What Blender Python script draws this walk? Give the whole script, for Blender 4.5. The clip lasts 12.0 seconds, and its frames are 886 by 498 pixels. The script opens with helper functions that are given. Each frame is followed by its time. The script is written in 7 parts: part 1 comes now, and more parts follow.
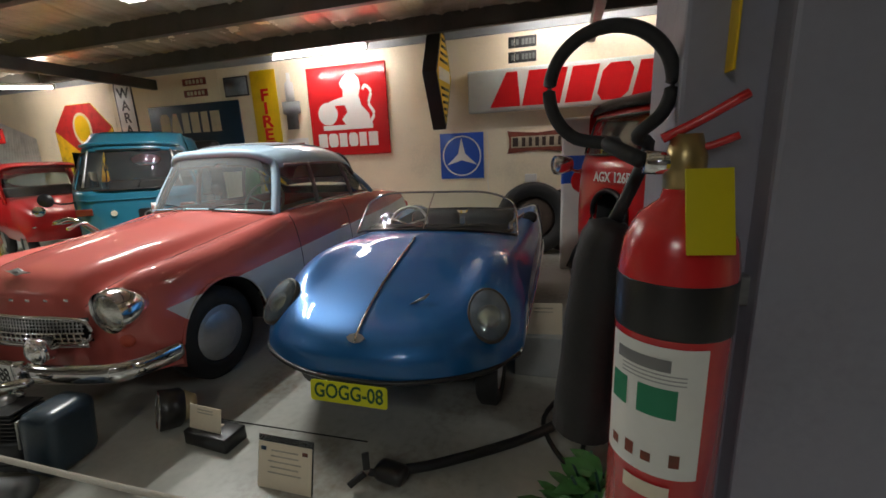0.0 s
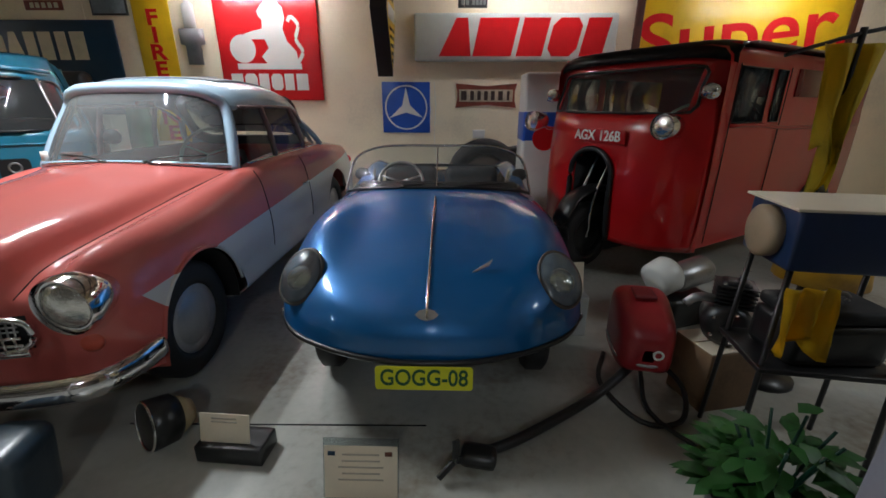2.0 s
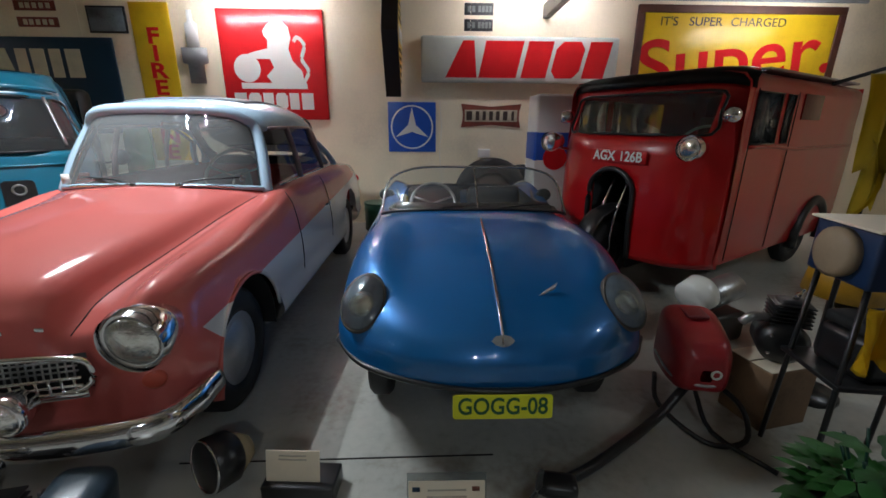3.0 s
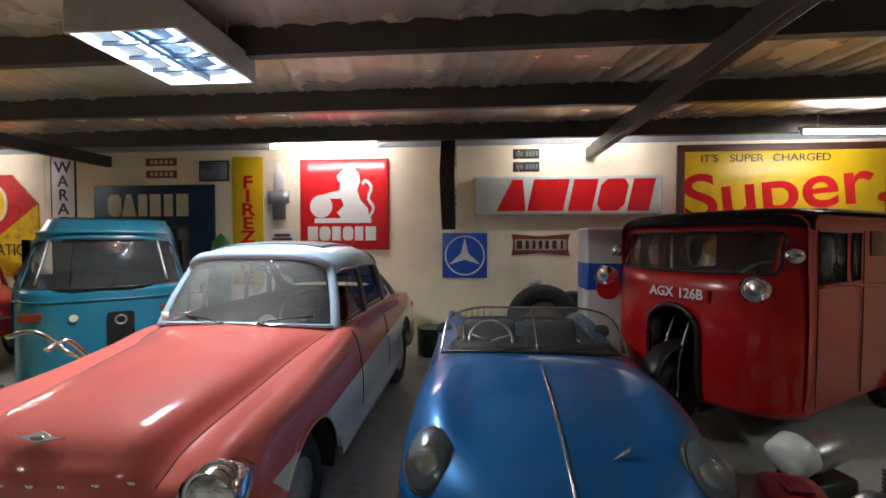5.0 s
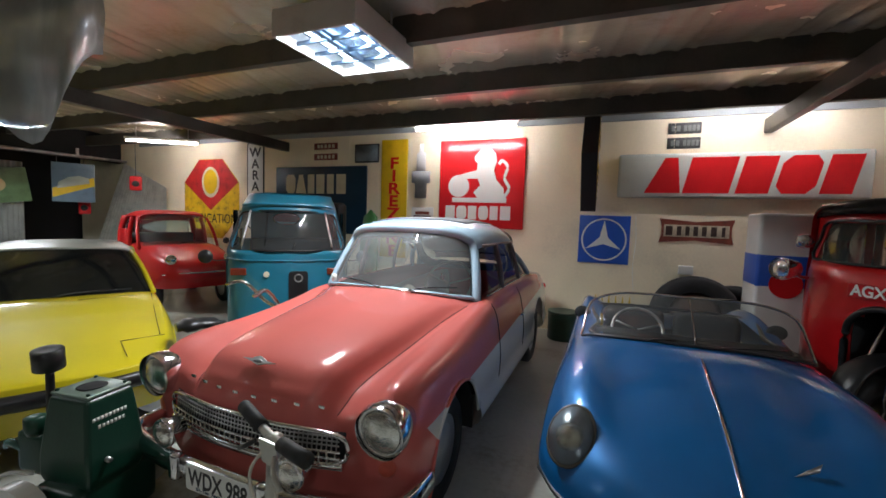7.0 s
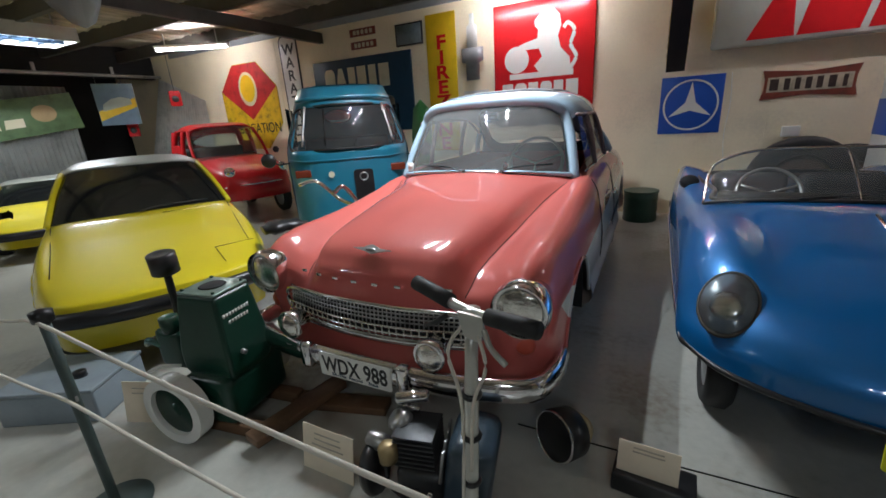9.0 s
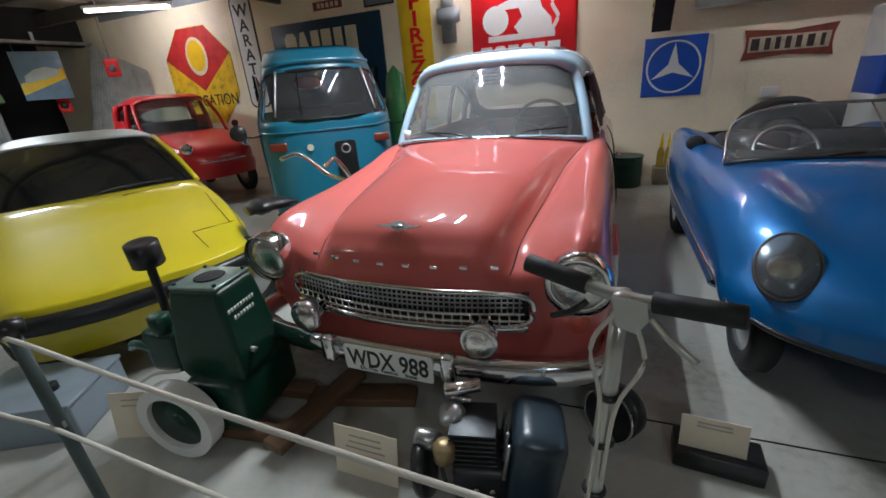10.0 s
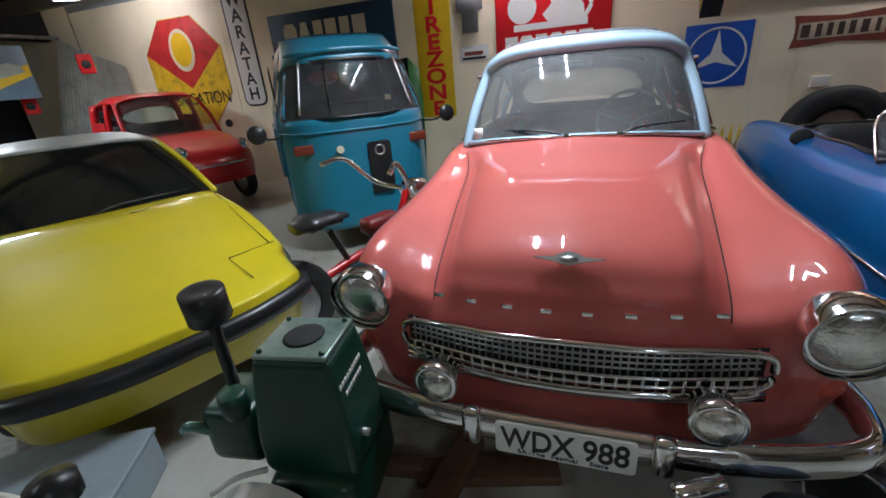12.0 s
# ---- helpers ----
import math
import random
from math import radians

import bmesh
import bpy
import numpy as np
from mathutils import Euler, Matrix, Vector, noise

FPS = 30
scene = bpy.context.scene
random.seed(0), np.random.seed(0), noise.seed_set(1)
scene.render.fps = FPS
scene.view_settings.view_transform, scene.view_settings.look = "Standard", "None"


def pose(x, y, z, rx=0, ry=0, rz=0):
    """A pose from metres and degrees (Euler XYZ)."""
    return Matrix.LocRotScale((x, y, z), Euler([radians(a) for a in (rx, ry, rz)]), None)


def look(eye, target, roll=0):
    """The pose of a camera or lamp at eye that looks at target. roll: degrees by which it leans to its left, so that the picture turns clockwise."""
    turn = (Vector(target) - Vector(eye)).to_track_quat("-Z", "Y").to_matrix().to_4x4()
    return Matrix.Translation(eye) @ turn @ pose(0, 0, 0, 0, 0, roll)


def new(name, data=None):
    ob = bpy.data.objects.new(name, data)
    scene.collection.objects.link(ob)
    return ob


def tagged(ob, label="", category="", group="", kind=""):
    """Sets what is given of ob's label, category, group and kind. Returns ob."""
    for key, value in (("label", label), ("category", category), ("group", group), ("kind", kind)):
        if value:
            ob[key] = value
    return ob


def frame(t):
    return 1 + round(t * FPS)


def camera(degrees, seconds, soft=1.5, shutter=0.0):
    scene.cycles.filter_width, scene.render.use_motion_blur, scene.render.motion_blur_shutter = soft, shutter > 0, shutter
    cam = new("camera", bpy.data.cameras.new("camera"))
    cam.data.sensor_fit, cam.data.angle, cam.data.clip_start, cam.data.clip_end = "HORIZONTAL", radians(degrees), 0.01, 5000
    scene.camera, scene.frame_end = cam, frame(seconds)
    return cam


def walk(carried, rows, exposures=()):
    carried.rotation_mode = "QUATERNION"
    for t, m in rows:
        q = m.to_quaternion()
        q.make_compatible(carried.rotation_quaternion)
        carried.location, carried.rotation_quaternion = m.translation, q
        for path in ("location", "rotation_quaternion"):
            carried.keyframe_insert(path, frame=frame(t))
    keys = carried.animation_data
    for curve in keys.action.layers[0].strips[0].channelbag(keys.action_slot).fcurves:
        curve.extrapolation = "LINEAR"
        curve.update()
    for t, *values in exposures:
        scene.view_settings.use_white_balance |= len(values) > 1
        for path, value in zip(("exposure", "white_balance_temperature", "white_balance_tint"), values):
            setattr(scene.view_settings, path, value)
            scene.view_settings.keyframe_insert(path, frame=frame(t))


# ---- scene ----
cam = camera(94.4, 12.0, soft=1.6)
PATH = [
    (0, (0.035, 0.038, 1.348), (-0.522, 1.905, 0.895), -2.5),
    (0.5, (-0.163, 0.069, 1.348), (-0.557, 1.964, 0.844), -2.1),
    (1, (-0.404, 0.057, 1.349), (-0.62, 1.957, 0.761), -0.7),
    (1.5, (-0.577, 0.056, 1.332), (-0.709, 1.947, 0.696), -0.2),
    (2, (-0.747, 0.141, 1.322), (-0.789, 2.029, 0.665), 0.2),
    (2.5, (-0.943, 0.195, 1.333), (-0.924, 2.086, 0.683), 0.1),
    (3, (-1.11, 0.171, 1.347), (-1.055, 2.084, 0.764), 0.4),
    (3.5, (-1.182, 0.16, 1.396), (-1.179, 2.113, 0.963), 0.6),
    (3.7, (-1.183, 0.153, 1.431), (-1.182, 2.119, 1.068), 0.6),
    (5.3, (-1.206, 0.09, 1.54), (-1.47, 2.072, 1.52), 0.3),
    (5.5, (-1.23, 0.081, 1.537), (-1.574, 2.052, 1.527), 0.7),
    (6, (-1.268, 0.057, 1.534), (-1.813, 1.981, 1.527), 1.7),
    (6.5, (-1.294, 0.043, 1.515), (-1.975, 1.923, 1.473), 2.1),
    (7, (-1.301, 0.034, 1.503), (-2.048, 1.883, 1.358), 1.9),
    (7.5, (-1.327, 0.05, 1.467), (-2.109, 1.867, 1.176), 1.0),
    (7.7, (-1.345, 0.044, 1.44), (-2.159, 1.836, 1.084), 0.2),
    (9.3, (-1.791, 0.089, 1.352), (-2.67, 1.759, 0.692), -4.2),
    (9.5, (-1.851, 0.118, 1.349), (-2.693, 1.795, 0.656), -4.6),
    (10, (-2.033, 0.111, 1.316), (-2.741, 1.828, 0.574), -4.7),
    (10.5, (-2.238, 0.075, 1.327), (-2.815, 1.828, 0.556), -4.2),
    (11, (-2.379, 0.117, 1.289), (-2.895, 1.881, 0.499), -4.3),
    (11.5, (-2.577, 0.264, 1.315), (-3.136, 2.019, 0.535), -5.1),
    (12, (-2.733, 0.333, 1.32), (-3.347, 2.078, 0.559), -5.3),
]
EXPOSURE = 0.52
# the automatic white balance drifts from warm to cool along the walk
BALANCE = [(0, 7150), (1.5, 6850), (2.5, 6300), (3.5, 6350), (5.5, 6700), (7.5, 6500), (9.5, 6300), (11, 6100), (12, 6100)]
walk(cam, [(t, look(eye, target, roll)) for t, eye, target, roll in PATH], [(t, EXPOSURE - (0.08 if t == 12 else 0), kelvin, 10) for t, kelvin in BALANCE])

# ---- world, lamps and exposure ----
world = bpy.data.worlds.new("night_world")
world.use_nodes = True
world.node_tree.nodes["Background"].inputs[0].default_value = (0.02, 0.022, 0.026, 1)
world.node_tree.nodes["Background"].inputs[1].default_value = 0.3
scene.world = world
scene.view_settings.exposure = EXPOSURE


def lamp(name, m, sx, sy, watts, colour):
    data = bpy.data.lights.new(name, "AREA")
    data.shape, data.size, data.size_y, data.energy, data.color = "RECTANGLE", sx, sy, watts, colour
    ob = new(name, data)
    ob.matrix_world = m
    return tagged(ob, kind="structure")


# ---- materials ----


def mat(name, colour, rough=0.5, metal=0.0, var=0.12, scale=6.0, fine=60.0, bump=0.1, coat=0.0, dirt=None, emit=0.0, spec=0.5):
    """A surface with two scales of variation in colour, gloss and relief, in object space."""
    m = bpy.data.materials.new(name)
    m.use_nodes = True
    t = m.node_tree
    n, l = t.nodes, t.links
    b = n["Principled BSDF"]
    co = n.new("ShaderNodeTexCoord")
    big, small = n.new("ShaderNodeTexNoise"), n.new("ShaderNodeTexNoise")
    big.inputs["Scale"].default_value, big.inputs["Detail"].default_value = scale, 5
    small.inputs["Scale"].default_value, small.inputs["Detail"].default_value = fine, 4
    l.new(co.outputs["Object"], big.inputs["Vector"]), l.new(co.outputs["Object"], small.inputs["Vector"])
    ramp = n.new("ShaderNodeValToRGB")
    d = dirt or tuple(c * (1 - var) for c in colour)
    u = tuple(min(1, c * (1 + var * 0.5)) for c in colour)
    ramp.color_ramp.elements[0].color, ramp.color_ramp.elements[0].position = (*d, 1), 0.3
    ramp.color_ramp.elements[1].color, ramp.color_ramp.elements[1].position = (*u, 1), 0.62
    mid = ramp.color_ramp.elements.new(0.45)
    mid.color = (*colour, 1)
    add = n.new("ShaderNodeMath")
    add.operation = "MULTIPLY_ADD"
    l.new(small.outputs["Fac"], add.inputs[0])
    add.inputs[1].default_value = 0.25
    sub = n.new("ShaderNodeMath")
    sub.operation = "SUBTRACT"
    l.new(big.outputs["Fac"], sub.inputs[0])
    sub.inputs[1].default_value = 0.125
    l.new(sub.outputs[0], add.inputs[2])
    l.new(add.outputs[0], ramp.inputs["Fac"])
    l.new(ramp.outputs["Color"], b.inputs["Base Color"])
    rr = n.new("ShaderNodeMapRange")
    rr.inputs["To Min"].default_value, rr.inputs["To Max"].default_value = max(0.02, rough * 0.8), min(1, rough * 1.2)
    l.new(big.outputs["Fac"], rr.inputs["Value"]), l.new(rr.outputs[0], b.inputs["Roughness"])
    b.inputs["Metallic"].default_value = metal
    b.inputs["Specular IOR Level"].default_value = spec
    if coat:
        b.inputs["Coat Weight"].default_value, b.inputs["Coat Roughness"].default_value = coat, 0.035
    if bump:
        bp = n.new("ShaderNodeBump")
        bp.inputs["Strength"].default_value, bp.inputs["Distance"].default_value = bump, 0.004
        l.new(small.outputs["Fac"], bp.inputs["Height"]), l.new(bp.outputs[0], b.inputs["Normal"])
    if emit:
        l.new(ramp.outputs["Color"], b.inputs["Emission Color"])
        b.inputs["Emission Strength"].default_value = emit
    return m


def glass(name, colour=(0.9, 0.95, 0.95), rough=0.0, opacity=0.12, haze=0.0):
    """Thin sheet glass: clear film with a true gloss, and a pale diffuse haze."""
    m = bpy.data.materials.new(name)
    m.use_nodes = True
    n, l = m.node_tree.nodes, m.node_tree.links
    n.remove(n["Principled BSDF"])
    tr, gl, mx, fr = n.new("ShaderNodeBsdfTransparent"), n.new("ShaderNodeBsdfGlossy"), n.new("ShaderNodeMixShader"), n.new("ShaderNodeFresnel")
    tr.inputs["Color"].default_value = (*[c * (1 - opacity) for c in colour], 1)
    gl.inputs["Roughness"].default_value = rough
    fr.inputs["IOR"].default_value = 1.52
    l.new(fr.outputs[0], mx.inputs[0]), l.new(tr.outputs[0], mx.inputs[1]), l.new(gl.outputs[0], mx.inputs[2])
    film, veil, blur = n.new("ShaderNodeBsdfDiffuse"), n.new("ShaderNodeMixShader"), n.new("ShaderNodeTexNoise")
    film.inputs["Color"].default_value = (0.72, 0.74, 0.75, 1)
    blur.inputs["Scale"].default_value, blur.inputs["Detail"].default_value = 3.5, 5
    amount = n.new("ShaderNodeMapRange")
    amount.inputs["To Min"].default_value, amount.inputs["To Max"].default_value = haze * 0.5, haze * 1.5
    l.new(blur.outputs["Fac"], amount.inputs["Value"]), l.new(amount.outputs[0], veil.inputs[0])
    l.new(mx.outputs[0], veil.inputs[1]), l.new(film.outputs[0], veil.inputs[2])
    l.new(veil.outputs[0], n["Material Output"].inputs["Surface"])
    return m


WALL = mat("cream_wall_paint", (0.93, 0.83, 0.62), 0.6, var=0.14, scale=1.2, fine=30, bump=0.15)
CONCRETE = mat("painted_concrete", (0.4, 0.4, 0.36), 0.3, var=0.4, scale=1.1, fine=25, bump=0.2, dirt=(0.22, 0.19, 0.145))
STEEL_DARK = mat("dark_steel_paint", (0.055, 0.05, 0.042), 0.45, var=0.4, scale=3, fine=40)
GREY_POST = mat("grey_post_paint", (0.29, 0.29, 0.35), 0.5, var=0.15, scale=3, fine=70, bump=0.15)
FOIL = mat("foil_insulation", (0.88, 0.8, 0.64), 0.26, metal=0.5, var=0.12, scale=1.6, fine=24, bump=0.8, dirt=(0.74, 0.62, 0.45))
CHROME = mat("chrome", (0.78, 0.78, 0.8), 0.08, metal=1, var=0.2, scale=5, fine=80, bump=0.03)
DULL_STEEL = mat("dull_steel", (0.42, 0.42, 0.42), 0.35, metal=0.8, var=0.35, scale=8, fine=90)
RUBBER = mat("black_rubber", (0.018, 0.018, 0.019), 0.65, var=0.3, scale=8, fine=90, bump=0.2)
BLACK = mat("black_paint", (0.015, 0.015, 0.016), 0.35, var=0.3, scale=6, fine=80, bump=0.05)
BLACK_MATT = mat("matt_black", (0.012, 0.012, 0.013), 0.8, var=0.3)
PINK = mat("salmon_car_paint", (0.58, 0.13, 0.112), 0.5, var=0.07, scale=2.5, fine=120, bump=0.01, coat=1.0, spec=0.12)
PALE_BLUE = mat("pale_blue_paint", (0.38, 0.52, 0.64), 0.25, var=0.06, scale=3, fine=120, bump=0.02, coat=0.6)
BLUE = mat("deep_blue_car_paint", (0.0, 0.13, 0.38), 0.42, metal=0.4, var=0.1, scale=2.5, fine=150, bump=0.01, coat=1.0)
RED = mat("red_van_paint", (0.46, 0.008, 0.01), 0.3, var=0.12, scale=3, fine=90, bump=0.01, coat=0.8, spec=0.3)
BRIGHT_RED = mat("bright_red_paint", (0.6, 0.02, 0.025), 0.25, var=0.1, scale=3, fine=90, bump=0.03, coat=0.6)
YELLOW = mat("yellow_car_paint", (0.66, 0.54, 0.01), 0.45, var=0.07, scale=2.5, fine=120, bump=0.01, coat=1.0, spec=0.3)
TEAL = mat("teal_truck_paint", (0.016, 0.18, 0.28), 0.3, var=0.1, scale=3, fine=100, bump=0.03, coat=0.5)
GREEN = mat("engine_green_paint", (0.005, 0.04, 0.024), 0.35, var=0.25, scale=5, fine=60, bump=0.12)
WHITE = mat("white_paint", (0.78, 0.77, 0.74), 0.4, var=0.06, scale=4, fine=80)
CARD = mat("display_card", (0.82, 0.72, 0.56), 0.6, var=0.06, scale=6, fine=80)
GLASS = glass("car_glass", haze=0.05)
# pale bluish haze paints the ceiling's reflection into the windscreen
HAZED = glass("hazed_windscreen_glass", (0.88, 0.96, 1.0), opacity=0.12, haze=0.13)
DARK_GLASS = glass("tinted_glass", (0.35, 0.36, 0.36), opacity=0.5)
INTERIOR = mat("dark_upholstery", (0.03, 0.028, 0.03), 0.7, var=0.3, scale=6, fine=60)
S_RED = mat("sign_red", (0.66, 0.02, 0.025), 0.22, var=0.06, scale=3, fine=60, bump=0.02)
S_WHITE = mat("sign_white", (0.8, 0.8, 0.76), 0.3, var=0.05, scale=3, fine=60, bump=0.02)
S_BLUE = mat("sign_blue", (0.02, 0.1, 0.5), 0.35, var=0.08, scale=3, fine=60, bump=0.02)
S_NAVY = mat("sign_navy", (0.006, 0.036, 0.075), 0.4, var=0.2, scale=3, fine=60, bump=0.02)
S_YELLOW = mat("sign_yellow", (0.76, 0.5, 0.015), 0.35, var=0.12, scale=5, fine=60, bump=0.03)
S_BLACK = mat("sign_black", (0.015, 0.015, 0.015), 0.45, var=0.2)
S_RUST = mat("rusty_red_enamel", (0.22, 0.05, 0.03), 0.5, var=0.45, scale=9, fine=50, dirt=(0.1, 0.05, 0.03))
TUBE = mat("fluorescent_tube", (0.97, 0.95, 1.0), 0.4, var=0.0, bump=0, emit=72.0)
TUBE_FILL = mat("fill_fluorescent_tube", (0.97, 0.93, 1.0), 0.4, var=0.0, bump=0, emit=60.0)
TUBE_BLUE = mat("cool_fluorescent_tube", (0.7, 0.86, 1.0), 0.4, var=0.0, bump=0, emit=5.0)

# ---- building helpers ----


def thing(name, label, category, m=None, group="", kind=""):
    e = new(name)
    e.empty_display_size = 0.1
    if m is not None:
        e.matrix_world = m
    return tagged(e, label, category, group, kind)


def part(name, bm, material, parent=None, label="", smooth=True):
    me = bpy.data.meshes.new(name)
    bm.to_mesh(me)
    bm.free()
    for p in me.polygons:
        p.use_smooth = smooth
    if material is not None:
        me.materials.append(material)
    ob = new(name, me)
    if parent is not None:
        ob.parent = parent
    if label:
        ob["label"] = label
    return ob


def box(sx, sy, sz, c=(0, 0, 0), bevel=0.0, m=None, bm=None, seg=2):
    """A box of that size with its middle at c, edges rounded by bevel."""
    own = bmesh.new()
    bmesh.ops.create_cube(own, size=1)
    bmesh.ops.scale(own, vec=(sx, sy, sz), verts=own.verts)
    if bevel:
        bmesh.ops.bevel(own, geom=own.edges[:], offset=min(bevel, 0.49 * min(sx, sy, sz)), segments=seg, affect="EDGES", profile=0.6)
    bmesh.ops.translate(own, vec=c, verts=own.verts)
    if m is not None:
        own.transform(m)
    return merge(bm, own)


def merge(bm, own):
    if bm is None:
        return own
    me = bpy.data.meshes.new("tmp")
    own.to_mesh(me)
    own.free()
    bm.from_mesh(me)
    bpy.data.meshes.remove(me)
    return bm


def lathe(profile, m=None, bm=None, seg=28, closed=False, capped=True):
    """A turned shape: (radius, height) pairs round z."""
    own = bmesh.new()
    rings = []
    for r, z in profile:
        rings.append([own.verts.new((r * math.cos(a), r * math.sin(a), z)) for a in (2 * math.pi * k / seg for k in range(seg))])
    pairs = list(zip(rings, rings[1:])) + ([(rings[-1], rings[0])] if closed else [])
    for a, b in pairs:
        for k in range(seg):
            own.faces.new((a[k], a[(k + 1) % seg], b[(k + 1) % seg], b[k]))
    if not closed and capped:
        for ring in (rings[0], rings[-1]):
            own.faces.new(ring)
    bmesh.ops.remove_doubles(own, verts=own.verts, dist=1e-5)
    bmesh.ops.recalc_face_normals(own, faces=own.faces)
    if m is not None:
        own.transform(m)
    return merge(bm, own)


def smooth_line(points, n=8, closed=False):
    """Points on a curve through the given ones."""
    P = [Vector(p) for p in points]
    out = []
    last = len(P) if closed else len(P) - 1
    for i in range(last):
        p1, p2 = P[i], P[(i + 1) % len(P)]
        p0 = P[i - 1] if (i > 0 or closed) else p1 * 2 - p2
        p3 = P[(i + 2) % len(P)] if (i + 2 < len(P) or closed) else p2 * 2 - p1
        for k in range(n):
            t = k / n
            out.append(0.5 * (2 * p1 + (p2 - p0) * t + (2 * p0 - 5 * p1 + 4 * p2 - p3) * t * t + (3 * p1 - p0 - 3 * p2 + p3) * t ** 3))
    if not closed:
        out.append(P[-1])
    return out


def tube(points, radius, bm=None, seg=8, closed=False, n=6, radii=None, flat=1.0):
    """A round bar swept along a smooth line."""
    line = smooth_line(points, n, closed)
    own = bmesh.new()
    rings = []
    up = Vector((0, 0, 1))
    for i, p in enumerate(line):
        a = line[(i - 1) % len(line)] if (i > 0 or closed) else line[0]
        b = line[(i + 1) % len(line)] if (i + 1 < len(line) or closed) else line[-1]
        d = (b - a).normalized() if (b - a).length > 1e-9 else Vector((0, 0, 1))
        s = d.cross(up)
        s = s.normalized() if s.length > 0.05 else d.cross(Vector((1, 0, 0))).normalized()
        w = s.cross(d)
        r = radius if radii is None else radii[min(len(radii) - 1, int(i / max(1, len(line) - 1) * (len(radii) - 1) + 0.5))]
        rings.append([own.verts.new(p + s * (r * math.cos(q)) + w * (r * flat * math.sin(q))) for q in (2 * math.pi * k / seg for k in range(seg))])
    for a, b in list(zip(rings, rings[1:])) + ([(rings[-1], rings[0])] if closed else []):
        for k in range(seg):
            own.faces.new((a[k], a[(k + 1) % seg], b[(k + 1) % seg], b[k]))
    if not closed:
        own.faces.new(rings[0]), own.faces.new(rings[-1])
    bmesh.ops.recalc_face_normals(own, faces=own.faces)
    return merge(bm, own)


def plate(outline, y0, y1, bm=None, m=None):
    """A flat piece: (x, z) outline with its faces at y0 and y1."""
    own = bmesh.new()
    a = [own.verts.new((x, y0, z)) for x, z in outline]
    b = [own.verts.new((x, y1, z)) for x, z in outline]
    own.faces.new(a), own.faces.new(b)
    for k in range(len(a)):
        own.faces.new((a[k], a[(k + 1) % len(a)], b[(k + 1) % len(a)], b[k]))
    bmesh.ops.recalc_face_normals(own, faces=own.faces)
    if m is not None:
        own.transform(m)
    return merge(bm, own)


def rounded(w, h, r, n=5, cx=0.0, cz=0.0):
    """Outline of a rectangle with round corners."""
    pts = []
    for sx, sz, a0 in ((1, 1, 0), (-1, 1, 90), (-1, -1, 180), (1, -1, 270)):
        for k in range(n + 1):
            a = radians(a0 + 90 * k / n)
            pts.append((cx + sx * (w / 2 - r) + r * math.cos(a), cz + sz * (h / 2 - r) + r * math.sin(a)))
    return pts


def disc(r, n=32, cx=0.0, cz=0.0, rz=None):
    return [(cx + r * math.cos(2 * math.pi * k / n), cz + (rz or r) * math.sin(2 * math.pi * k / n)) for k in range(n)]


def ring(r0, r1, y0, y1, n=36, bm=None, cx=0.0, cz=0.0):
    own = bmesh.new()
    L = []
    for r, y in ((r0, y0), (r1, y0), (r1, y1), (r0, y1)):
        L.append([own.verts.new((cx + r * math.cos(2 * math.pi * k / n), y, cz + r * math.sin(2 * math.pi * k / n))) for k in range(n)])
    for i in range(4):
        a, b = L[i], L[(i + 1) % 4]
        for k in range(n):
            own.faces.new((a[k], a[(k + 1) % n], b[(k + 1) % n], b[k]))
    bmesh.ops.recalc_face_normals(own, faces=own.faces)
    return merge(bm, own)


def words(text, size, material, parent, m, name="lettering", depth=0.002, wide=1.0, label="", bold=0.0):
    """Raised lettering in the built-in font, as a mesh."""
    c = bpy.data.curves.new("tmp_text", "FONT")
    c.body, c.size, c.align_x, c.align_y, c.extrude, c.offset = text, size, "CENTER", "CENTER", depth, bold * size
    tmp = bpy.data.objects.new("tmp_text", c)
    scene.collection.objects.link(tmp)
    me = bpy.data.meshes.new_from_object(tmp.evaluated_get(bpy.context.evaluated_depsgraph_get()))
    bpy.data.objects.remove(tmp)
    bm = bmesh.new()
    bm.from_mesh(me)
    bpy.data.meshes.remove(me)
    bmesh.ops.scale(bm, vec=(wide, 1, 1), verts=bm.verts)
    bm.transform(m)
    return part(name, bm, material, parent, label, smooth=False)


FACE = pose(0, 0, 0, 90, 0, 0)  # lettering that faces -y


def grid_points(ctrl, nu, nv):
    """A dense smooth sheet through rows of control points."""
    dense = [smooth_line(row, nv) for row in ctrl]
    cols = [smooth_line([row[j] for row in dense], nu) for j in range(len(dense[0]))]
    return [[cols[j][i] for j in range(len(cols))] for i in range(len(cols[0]))]


